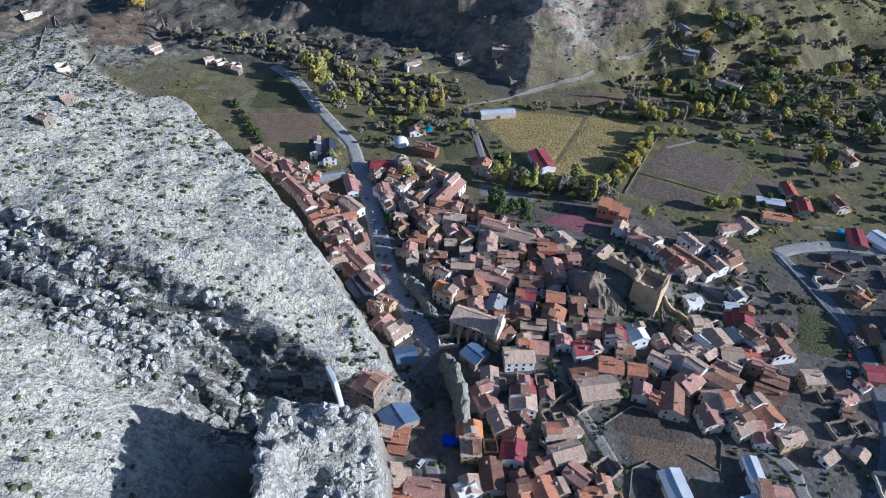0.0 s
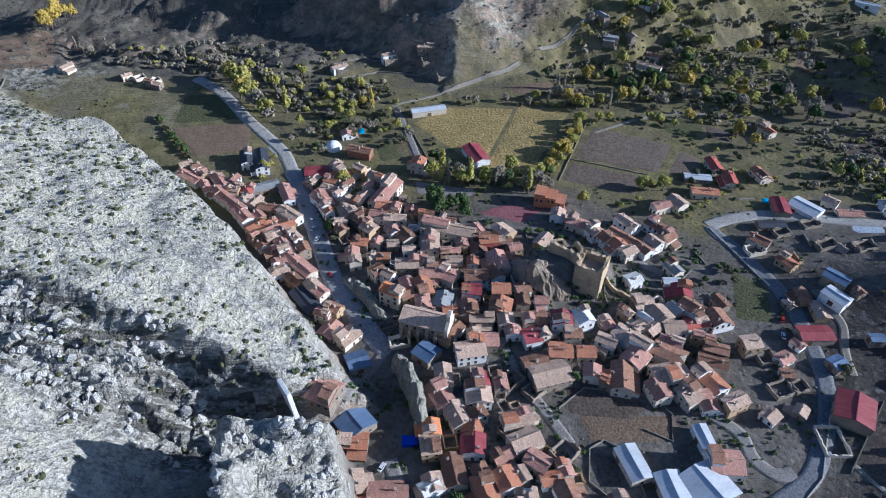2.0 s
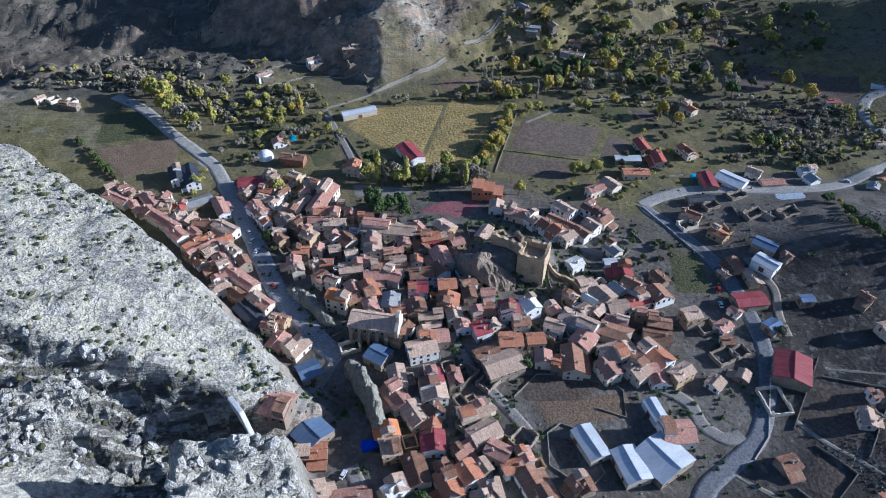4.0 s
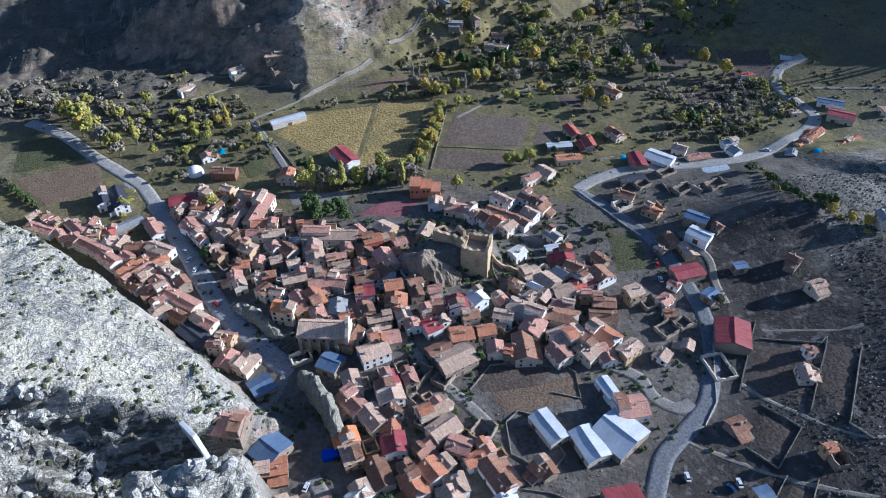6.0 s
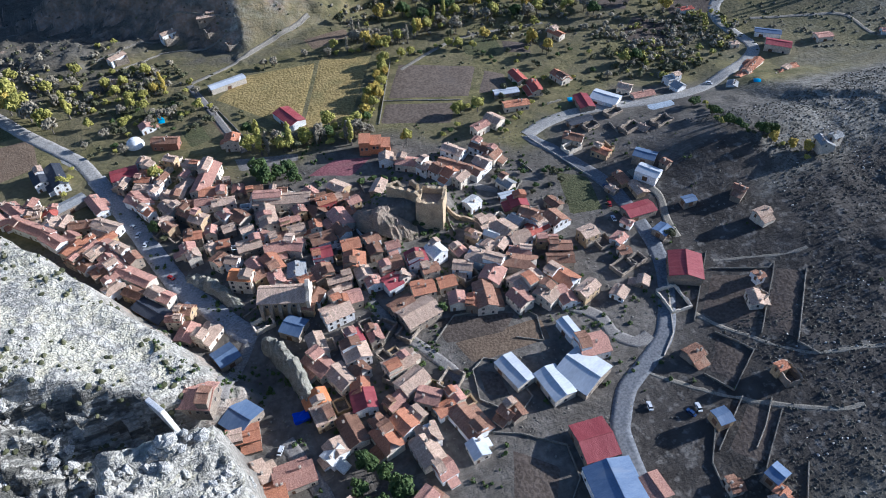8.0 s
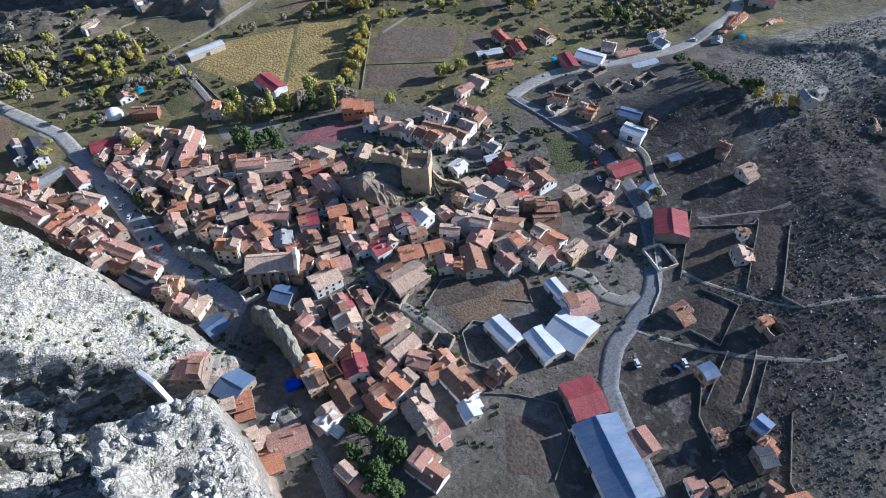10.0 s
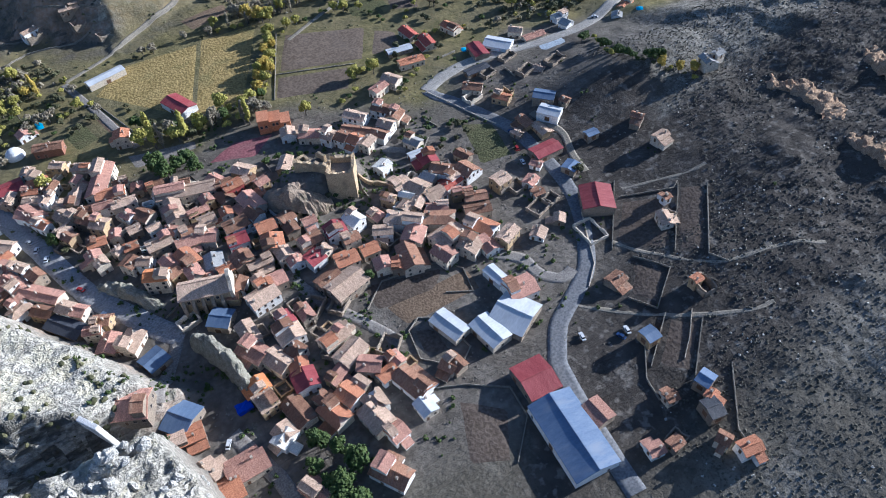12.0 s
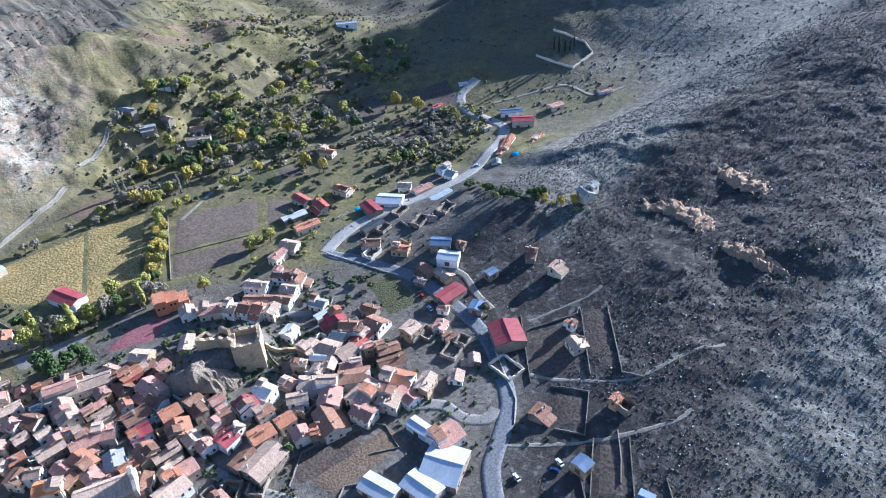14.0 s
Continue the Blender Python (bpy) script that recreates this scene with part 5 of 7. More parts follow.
house(171.7, 185.9, 0.4, 23, 6.8, 5.8, 2.6, "rose", "white")
house(152.6, 156.9, -0.1, 33, 6.4, 6.4, 2.6, "tan", "white")
house(166.3, 158.2, -0.0, 46, 5.5, 5.1, 2.6, "tan", "stone")
house(169.1, 177.4, 0.3, -7, 5.5, 4.4, 2.6, "brown", "cream")
house(191.4, 198.0, 1.0, -3, 15.4, 9.0, 3.6, "crimson", "stone", "shed")
house(193.5, 181.1, 1.0, 20, 7.2, 7.2, 3.1, "bluemetal", "stone", "shed")
house(187.3, 156.1, 0.7, -124, 16.0, 15.0, 4.8, "crimson", "stone", "shed")
house(188.4, 217.2, 1.8, -74, 5.8, 4.0, 2.6, "tan", "stone")
house(196.8, 221.1, 2.9, -92, 9.5, 5.5, 2.6, "brown", "ochre")
house(199.3, 211.3, 2.9, -94, 9.7, 4.9, 2.6, "tan", "ochre")
house(215.2, 227.8, 6.8, -51, 11.4, 8.2, 3.6, "bluemetal", "stone", "shed")
house(209.1, 216.0, 5.8, -59, 11.7, 8.5, 4.0, "metal", "white", "shed")
house(219.7, 216.5, 9.3, 106, 4.4, 4.5, 2.6, "brown", "stone")
house(233.4, 291.5, -0.2, -55, 16.4, 11.7, 4.0, "metal", "white", "shed")
house(219.1, 293.0, -0.0, -102, 14.4, 9.1, 4.0, "crimson", "stone", "shed")
house(250.4, 296.2, -0.5, -48, 8.0, 6.5, 4.8, "tan", "cream")
house(256.5, 285.7, -0.5, -5, 13.7, 5.6, 3.6, "rose", "cream")
house(280.4, 283.0, -0.3, -79, 6.1, 7.3, 4.8, "grey", "white")
house(180.6, 307.7, 0.4, -11, 14.7, 6.0, 4.0, "terracotta", "cream")
house(182.5, 324.0, 0.2, -10, 15.6, 6.0, 2.7, "metal", "stone", "shed")
house(161.0, 297.9, 0.5, -64, 9.6, 7.8, 4.8, "tan", "cream")
house(150.6, 295.0, 0.5, 17, 9.9, 5.9, 4.8, "rose", "cream")
house(200.4, 320.2, 0.2, -98, 12.2, 6.9, 4.0, "red", "cream")
house(206.9, 277.8, 0.2, -1, 15.4, 5.9, 3.1, "slate", "stone", "shed")
house(194.8, 265.3, -0.1, -46, 10.5, 6.8, 3.6, "brown", "cream")
house(235.3, 255.6, 0.3, -64, 6.1, 5.8, 3.6, "tan", "white")
house(201.3, 246.7, 0.6, 118, 9.4, 6.1, 4.0, "terracotta", "ochre")
house(-28.0, 169.0, 13.0, -28, 11.9, 11.6, 3.6, "rose", "stone")
house(-16.1, 162.2, 0.0, -55, 10.7, 13.3, 4.0, "bluemetal", "stone", "shed")
house(-17.1, 154.1, -0.1, -7, 11.7, 7.0, 4.0, "terracotta", "stone")
house(-15.8, 193.7, 0.3, 19, 9.3, 9.4, 3.6, "bluemetal", "stone", "shed")
house(13.5, 157.5, 0.1, 94, 6.9, 7.0, 4.8, "orange", "cream")
house(12.7, 149.6, -0.1, 5, 7.1, 8.5, 5.6, "tan", "ochre")
house(24.7, 163.3, 0.3, -70, 10.9, 8.4, 4.8, "tan", "cream")
house(29.9, 155.7, 0.3, 74, 6.9, 7.1, 4.8, "terracotta", "cream")
house(29.2, 149.2, 0.2, 83, 8.6, 9.1, 4.8, "crimson", "white")
house(21.0, 139.2, -0.1, -83, 12.8, 7.8, 4.0, "brown", "cream")
house(31.6, 129.9, 0.1, -77, 11.2, 7.8, 4.8, "terracotta", "cream")
house(39.6, 133.3, 0.2, -71, 8.5, 7.7, 5.6, "terracotta", "white")
house(13.1, 134.4, -0.2, 104, 7.0, 7.2, 4.0, "tan", "white")
house(47.5, 159.6, 0.5, 8, 11.4, 7.2, 4.8, "tan", "cream")
house(52.7, 160.9, 0.7, 16, 7.1, 5.7, 4.0, "tan", "cream")
house(49.6, 149.7, 0.3, 20, 11.7, 8.3, 4.8, "tan", "cream")
house(53.0, 140.6, 0.2, -41, 9.0, 7.2, 4.8, "rose", "cream")
house(62.5, 137.0, 0.2, 99, 6.4, 5.6, 4.0, "rose", "cream")
house(62.2, 124.4, 0.1, -77, 14.3, 7.8, 4.0, "brown", "white")
house(46.3, 125.3, 0.2, 90, 8.0, 7.8, 4.8, "tan", "white")
house(31.1, 138.5, 0.1, 109, 5.5, 5.2, 4.0, "brown", "cream")
house(101.0, 126.0, 0.2, -85, 14.9, 10.0, 4.0, "metal", "cream", "shed")
house(114.3, 126.9, 0.0, -66, 16.0, 18.3, 4.0, "metal", "stone", "shed")
house(89.4, 138.1, 0.3, -78, 15.0, 8.8, 3.6, "metal", "cream", "shed")
house(80.9, 122.0, 0.2, -81, 7.8, 6.0, 3.6, "brown", "stone")
house(43.4, 119.3, 0.2, -82, 11.1, 8.7, 4.8, "tan", "cream")
house(46.5, 110.7, 0.0, 9, 6.5, 7.4, 4.0, "rose", "white")
house(-15.4, 126.3, -0.4, -2, 14.6, 9.6, 4.0, "terracotta", "stone")
house(-16.5, 135.7, -0.3, 103, 9.7, 9.1, 4.0, "tan", "ochre")
house(-3.8, 129.9, -0.3, -1, 14.0, 8.0, 4.0, "rose", "cream")
house(36.8, 98.5, -0.1, -62, 13.6, 7.8, 4.0, "brown", "white")
house(13.7, 105.1, -0.2, -69, 16.5, 7.1, 4.0, "rose", "stone")
house(11.6, 132.6, -0.2, 28, 6.9, 6.4, 4.0, "white", "white")
house(60.9, 113.0, 0.0, 92, 7.0, 6.4, 3.6, "metal", "cream")
house(101.6, 98.2, 0.2, -7, 13.4, 16.1, 4.0, "crimson", "stone", "shed")
house(97.6, 72.7, 0.2, -99, 32.8, 17.9, 4.0, "bluemetal", "white", "shed")
house(160.2, 115.3, 1.7, 4, 7.0, 6.2, 2.6, "brown", "stone")
house(210.8, 135.4, 5.8, -4, 3.8, 3.4, 2.6, "brown", "white")
house(200.7, 126.4, 5.0, -115, 8.3, 5.3, 2.6, "tan", "cream")
house(181.5, 92.2, 9.5, -2, 4.1, 3.6, 2.6, "terracotta", "ochre")
house(149.0, 85.6, 3.9, -3, 6.0, 6.6, 3.6, "bluemetal", "ochre", "shed")
house(149.5, 58.8, 6.4, -78, 5.4, 7.1, 3.6, "bluemetal", "stone", "shed")
house(146.5, 53.2, 6.7, 18, 4.1, 4.0, 2.6, "terracotta", "stone")
house(142.4, 49.2, 6.2, -14, 5.9, 7.9, 3.6, "slate", "stone", "shed")
house(116.9, 51.2, 2.2, -12, 5.4, 4.8, 2.6, "rose", "white")
house(123.8, 48.6, 3.2, 1, 5.0, 4.3, 2.6, "brown", "stone")
house(136.8, 39.2, 6.3, -70, 4.5, 4.9, 2.6, "brown", "cream")
house(141.0, 32.0, 7.5, -14, 7.2, 5.4, 2.6, "terracotta", "white")
house(110.9, 73.9, 0.6, -90, 9.9, 8.4, 3.6, "rose", "stone", "shed")
house(135.6, 61.9, 3.9, -10, 4.5, 4.1, 2.6, "brown", "cream")
house(241.3, 184.7, 8.1, -62, 6.2, 4.4, 2.6, "brown", "stone")
house(239.2, 166.3, 8.1, 2, 7.7, 5.1, 2.6, "tan", "cream")
house(293.9, 187.9, 19.0, -107, 7.3, 5.5, 2.6, "grey", "cream")
house(216.7, 191.9, 3.6, -5, 6.7, 4.9, 3.1, "bluemetal", "stone", "shed")
house(77.9, 122.4, 0.2, -66, 6.0, 5.1, 3.6, "brown", "cream")
house(181.7, 193.5, 0.6, -61, 5.4, 4.6, 2.6, "rose", "white")
house(339.2, 283.3, 0.4, 24, 18.7, 5.7, 4.0, "terracotta", "cream")
house(324.1, 275.8, 1.2, 20, 10.7, 5.7, 4.0, "terracotta", "cream")
house(338.8, 263.2, 1.5, 25, 18.6, 5.9, 4.0, "terracotta", "cream")
house(355.6, 269.1, 0.9, 15, 12.6, 5.6, 4.0, "terracotta", "cream")
house(369.6, 294.6, 1.2, -45, 15.9, 9.2, 5.6, "crimson", "cream", "shed")
house(375.8, 311.0, 2.1, -39, 16.6, 6.7, 4.0, "bluemetal", "white", "shed")
house(403.6, 289.8, 3.2, -13, 11.2, 6.7, 4.0, "rose", "cream", "shed")
house(310.2, 268.9, 0.6, 41, 5.8, 6.5, 4.8, "grey", "white")
house(301.4, 187.1, 20.4, 1, 5.8, 4.4, 2.6, "grey", "cream")
house(282.7, 292.2, -0.3, 2, 9.1, 5.9, 4.8, "grey", "white")
house(203.1, 512.2, 31.4, -29, 16.4, 4.5, 4.0, "tan", "white")
house(203.9, 481.2, 1.0, -18, 9.8, 4.0, 4.0, "terracotta", "cream")
house(185.6, 487.3, 15.1, -78, 11.5, 5.0, 4.0, "tan", "stone")
house(164.9, 501.0, 25.1, -71, 14.0, 5.4, 4.0, "grey", "stone")
house(346.9, 310.1, 0.8, -14, 5.7, 4.0, 3.6, "tan", "cream")
house(347.6, 362.5, 1.0, -9, 9.9, 4.5, 4.8, "red", "white")
house(443.4, 272.8, 6.4, -30, 10.5, 4.6, 3.6, "rose", "white")
house(247.3, 373.6, 0.1, -70, 10.4, 6.1, 4.0, "terracotta", "cream")
house(402.5, 539.5, 17.6, -34, 19.3, 5.5, 4.0, "metal", "white", "shed")
house(391.5, 370.6, 4.5, -35, 15.2, 6.1, 3.6, "metal", "white", "shed")
house(221.5, 324.9, -0.2, -79, 11.5, 6.6, 4.0, "terracotta", "cream")
house(196.9, 335.6, -0.3, -89, 12.5, 6.7, 4.0, "red", "cream")
house(27.4, 406.7, -0.2, 13, 23.3, 6.2, 4.0, "metal", "cream", "shed")
house(53.2, 352.3, 0.1, -72, 18.7, 10.8, 4.0, "crimson", "white", "shed")
house(-224.0, 468.2, 3.1, 57, 9.3, 4.9, 4.0, "tan", "cream")
house(-159.6, 446.8, 0.7, -27, 12.3, 4.5, 3.6, "tan", "stone")
house(-180.1, 456.9, 1.9, 37, 6.7, 3.8, 3.6, "tan", "cream")
house(-33.5, 467.5, 1.1, 33, 11.6, 4.9, 4.0, "tan", "white")
house(-38.0, 438.5, -0.6, 14, 10.3, 4.6, 3.6, "tan", "stone")
house(3.6, 479.1, 5.4, 22, 12.8, 4.5, 3.6, "tan", "white")
house(29.6, 475.5, 12.8, -2, 11.9, 4.0, 3.6, "tan", "stone")
house(197.2, 467.3, -0.1, -38, 17.7, 5.1, 4.0, "tan", "white")
house(170.2, 486.0, 14.3, -23, 10.8, 4.0, 4.0, "grey", "stone")
house(-205.0, 317.1, 46.3, 41, 5.9, 4.3, 3.6, "tan", "stone")
house(-199.9, 285.9, 52.2, 154, 5.6, 5.0, 3.6, "tan", "stone")
house(-113.7, 334.5, -0.2, -40, 15.8, 6.2, 4.0, "rose", "white")
house(-87.1, 309.4, -0.2, -48, 22.7, 6.5, 4.8, "rose", "white")
house(-70.3, 286.8, -0.2, 42, 10.0, 6.3, 4.8, "terracotta", "cream")
house(-54.4, 281.5, -0.1, 131, 7.0, 6.9, 4.8, "rose", "white")
house(-53.9, 269.5, -0.1, -65, 11.6, 7.0, 4.8, "rose", "white")
house(-44.9, 255.5, -0.1, -50, 18.9, 6.8, 4.8, "rose", "cream")
house(-71.0, 323.6, -0.3, 23, 18.2, 7.2, 3.6, "grey", "stone", "shed")
house(-65.9, 303.7, -0.2, -15, 10.3, 5.7, 4.0, "brown", "stone")
house(-53.9, 297.0, -0.2, -44, 14.1, 6.4, 4.8, "tan", "white")
house(-38.6, 310.6, -0.2, -51, 9.3, 6.4, 4.8, "rose", "white")
house(-78.7, 297.4, -0.3, -56, 12.9, 6.7, 4.8, "rose", "white")
house(-40.7, 231.7, -0.0, -56, 17.7, 8.1, 3.6, "slate", "stone", "shed")
house(-20.5, 207.9, 0.6, 45, 10.4, 8.1, 3.6, "tan", "cream")
house(-28.5, 212.0, 0.7, 56, 9.7, 7.4, 3.6, "rose", "stone")

house(-12.0, 320.3, -0.1, -136, 5.4, 4.1, 6.0, "rose", "cream")
house(107.5, 214.2, 1.5, -55, 6.5, 4.5, 5.0, "tan", "ochre")
house(-26.9, 287.3, 0.3, 18, 7.0, 5.3, 5.8, "tan", "stone")
house(-23.8, 323.1, -0.1, -134, 7.0, 5.0, 5.5, "brown", "cream")
house(122.7, 195.5, 0.7, -33, 10.3, 5.0, 5.3, "rose", "white")
house(25.8, 216.7, 2.7, -176, 6.1, 5.1, 6.0, "terracotta", "ochre")
house(-27.7, 316.3, -0.1, -133, 7.9, 4.5, 5.3, "tan", "white")
house(7.4, 236.8, 2.1, -76, 8.7, 6.6, 4.7, "rose", "stone")
house(8.9, 263.5, 1.4, 5, 6.0, 4.0, 4.8, "tan", "white")
house(141.5, 190.5, 0.3, -24, 10.1, 6.0, 5.8, "brown", "stone")
house(18.2, 284.8, 0.7, 64, 5.4, 4.6, 5.8, "tan", "white")
house(22.0, 251.8, 2.2, -1, 8.7, 5.0, 3.7, "brown", "white")
house(40.5, 144.2, 0.3, 23, 8.6, 5.3, 4.0, "rose", "ochre")
house(22.3, 203.8, 2.1, -32, 6.7, 5.6, 4.9, "brown", "ochre")
house(-6.4, 292.8, 0.4, -10, 8.7, 5.2, 5.7, "rose", "white")
house(-25.4, 282.0, 0.3, 117, 6.1, 5.7, 5.4, "brown", "ochre")
house(62.5, 260.4, 2.0, 11, 6.2, 5.4, 5.7, "rose", "ochre")
house(-12.5, 314.8, -0.0, -124, 5.4, 5.9, 3.9, "tan", "stone")
house(-13.8, 296.5, 0.3, -14, 6.7, 5.1, 4.6, "brown", "stone")
house(-23.5, 309.6, 0.1, -121, 5.0, 5.5, 3.7, "tan", "cream")
house(-33.6, 319.8, -0.1, -27, 8.9, 4.6, 4.7, "tan", "cream")
house(-33.0, 326.2, -0.1, -26, 7.3, 4.7, 5.0, "terracotta", "cream")
house(-15.8, 269.5, 0.5, 170, 7.9, 5.4, 5.7, "terracotta", "stone")
house(11.4, 297.4, 0.4, 73, 6.4, 5.3, 4.3, "rose", "stone")
house(-15.9, 288.1, 0.3, 130, 8.4, 5.8, 5.6, "brown", "stone")
house(43.6, 177.0, 1.5, 92, 8.0, 5.5, 5.0, "rose", "stone")
house(19.4, 292.9, 0.5, 171, 8.1, 4.1, 5.4, "brown", "ochre")
house(30.3, 286.7, 0.8, -22, 8.6, 4.2, 4.6, "brown", "stone")
house(83.4, 191.5, 2.0, -6, 7.5, 6.2, 4.1, "terracotta", "cream")
house(69.2, 222.3, 3.1, 176, 6.1, 4.8, 4.4, "rose", "white")
house(-16.9, 337.8, -0.3, 141, 6.4, 5.0, 5.9, "tan", "ochre")
house(5.7, 305.4, 0.3, -13, 6.9, 3.9, 4.9, "brown", "cream")
house(17.6, 216.8, 2.4, -81, 7.0, 6.7, 3.9, "rose", "stone")
house(155.7, 220.3, 0.4, -73, 8.0, 5.6, 3.9, "brown", "stone")
house(59.0, 254.3, 2.6, -85, 5.9, 4.9, 3.9, "terracotta", "stone")
house(79.4, 201.1, 2.4, 177, 7.4, 5.2, 5.2, "brown", "cream")
house(39.9, 250.0, 2.7, 83, 5.1, 5.4, 5.8, "terracotta", "cream")
house(138.5, 197.6, 0.4, -22, 9.3, 4.3, 5.4, "rose", "ochre")
house(-30.9, 343.1, -0.5, 64, 5.1, 6.0, 5.2, "tan", "white")
house(56.7, 133.3, 0.1, -169, 7.6, 5.2, 4.1, "terracotta", "white")
house(35.8, 264.6, 1.9, 96, 5.2, 5.8, 5.9, "rose", "ochre")
house(-34.0, 299.4, 0.1, -61, 7.6, 5.1, 4.8, "terracotta", "white")
house(58.5, 267.1, 1.6, 4, 6.5, 5.4, 4.7, "brown", "stone")
house(97.1, 208.2, 1.9, 103, 7.1, 5.8, 3.6, "rose", "stone")
house(45.7, 135.3, 0.2, -70, 6.0, 5.2, 4.6, "tan", "stone")
house(39.8, 211.4, 2.9, 177, 10.6, 4.4, 5.4, "tan", "stone")
house(29.5, 259.7, 2.1, -179, 9.5, 4.0, 5.2, "rose", "ochre")
house(27.1, 207.9, 2.4, 49, 6.9, 6.6, 4.1, "brown", "white")
house(46.8, 271.2, 1.5, 3, 8.6, 4.2, 5.7, "brown", "stone")
house(32.4, 163.0, 0.6, -68, 6.6, 6.4, 5.3, "brown", "cream")
house(13.9, 223.8, 2.4, -85, 8.2, 6.5, 5.7, "rose", "cream")
house(-43.2, 327.4, -0.2, 54, 8.0, 4.7, 5.1, "tan", "stone")
house(-60.7, 277.6, -0.1, -146, 8.0, 5.7, 6.0, "tan", "stone")
house(-86.3, 324.6, -0.2, 169, 6.9, 3.9, 4.3, "tan", "stone")
house(-61.9, 284.7, -0.1, -144, 6.2, 4.6, 4.9, "rose", "stone")
house(-54.7, 288.0, -0.1, -154, 8.2, 5.1, 4.3, "terracotta", "ochre")
house(-73.3, 308.9, -0.2, 59, 8.1, 5.1, 4.6, "tan", "stone")
house(-46.4, 244.8, -0.1, -48, 9.2, 5.7, 4.6, "brown", "ochre")
house(-63.2, 291.9, -0.2, -142, 5.5, 4.0, 4.0, "terracotta", "cream")
house(-60.2, 266.5, -0.1, 23, 6.9, 5.7, 3.6, "brown", "stone")
house(-68.2, 278.6, -0.1, -142, 8.4, 5.4, 5.9, "brown", "stone")
house(-100.3, 321.9, -0.1, 17, 6.5, 3.9, 3.9, "rose", "white")
house(-87.8, 330.1, -0.3, -117, 5.9, 5.1, 5.3, "rose", "white")
house(-27.3, 223.4, 0.8, 150, 6.8, 5.3, 5.8, "brown", "ochre")
house(-94.9, 318.1, -0.1, 120, 5.7, 5.5, 5.8, "rose", "cream")
house(-78.9, 311.5, -0.2, 59, 6.5, 5.7, 4.8, "tan", "white")
house(-108.3, 339.2, -0.3, 33, 6.1, 4.9, 4.3, "rose", "cream")
house(-49.2, 276.5, 0.0, 126, 7.4, 4.8, 5.7, "tan", "white")
house(-37.7, 239.9, 0.2, -52, 6.3, 6.1, 5.7, "tan", "white")
house(-33.7, 235.3, 0.4, -49, 6.4, 6.0, 5.2, "rose", "cream")
house(-103.8, 326.8, -0.1, 112, 6.1, 4.9, 3.7, "rose", "stone")
house(-55.3, 257.2, -0.2, 28, 6.5, 4.9, 5.4, "rose", "white")
house(-111.7, 343.6, -0.4, 28, 5.7, 4.7, 5.3, "brown", "white")
house(-70.4, 297.5, -0.3, -54, 6.7, 5.2, 3.7, "rose", "ochre")
house(-86.7, 320.1, -0.2, 165, 6.6, 4.9, 5.1, "tan", "ochre")
house(-31.7, 220.4, 0.7, 155, 6.9, 4.4, 5.9, "rose", "cream")
house(-103.6, 336.1, -0.3, 31, 7.6, 3.7, 4.0, "tan", "ochre")
house(-65.5, 272.9, -0.1, -54, 5.2, 5.8, 3.6, "brown", "white")
house(-117.9, 346.0, -0.4, 27, 6.8, 4.4, 5.6, "tan", "cream")
house(-44.1, 266.9, -0.0, -69, 6.7, 5.9, 5.8, "brown", "stone")
house(-54.6, 251.6, -0.3, 28, 8.5, 5.8, 5.2, "tan", "white")
ruin(51.8, 275.6, 14, 4.1, 3.1, 2.3, "small walled yard between village houses", "ochre")
ruin(-13.5, 341.5, 141, 4.3, 3.8, 3.1, "small walled yard between village houses", "cream")
ruin(-19.8, 334.0, -143, 5.0, 3.2, 2.9, "small walled yard between village houses", "cream")
ruin(33.4, 244.9, -32, 5.6, 3.8, 3.0, "small walled yard between village houses", "stone")
ruin(-1.0, 284.3, -73, 4.0, 4.7, 3.3, "small walled yard between village houses", "cream")
ruin(66.3, 232.4, 102, 6.5, 4.4, 3.1, "small walled yard between village houses", "ochre")
ruin(29.1, 268.6, 96, 4.4, 5.0, 3.3, "small walled yard between village houses", "stone")
ruin(23.2, 235.2, -82, 4.3, 5.6, 1.8, "small walled yard between village houses", "stone")
ruin(59.6, 249.0, -85, 3.4, 3.6, 3.4, "small walled yard between village houses", "cream")
ruin(67.4, 134.2, 99, 4.6, 4.5, 2.0, "small walled yard between village houses", "ochre")
ruin(-22.3, 340.3, 141, 4.7, 3.3, 3.0, "small walled yard between village houses", "ochre")
ruin(125.4, 223.5, 18, 7.2, 4.2, 3.4, "small walled yard between village houses", "cream")
ruin(1.1, 256.9, -6, 4.4, 3.6, 2.1, "small walled yard between village houses", "white")
ruin(-24.3, 276.8, 117, 5.5, 4.6, 1.9, "small walled yard between village houses", "stone")
ruin(129.7, 220.7, 18, 4.1, 3.2, 2.5, "small walled yard between village houses", "white")
ruin(101.5, 210.3, 103, 6.4, 4.5, 2.0, "small walled yard between village houses", "stone")
ruin(25.7, 182.2, -89, 6.5, 4.0, 1.8, "small walled yard between village houses", "stone")
ruin(60.5, 239.2, 102, 6.5, 4.5, 2.1, "small walled yard between village houses", "white")
ruin(48.7, 168.3, 16, 4.5, 3.6, 1.7, "small walled yard between village houses", "ochre")
ruin(-18.2, 325.1, -30, 4.7, 3.1, 2.0, "small walled yard between village houses", "ochre")
ruin(-30.9, 281.2, 116, 4.6, 5.0, 2.9, "small walled yard between village houses", "stone")
ruin(34.9, 185.4, -175, 5.7, 5.1, 2.9, "small walled yard between village houses", "stone")
ruin(20.9, 152.8, 95, 6.4, 5.7, 2.5, "small walled yard between village houses", "ochre")
ruin(-2.8, 276.8, 25, 5.0, 4.5, 2.9, "small walled yard between village houses", "cream")
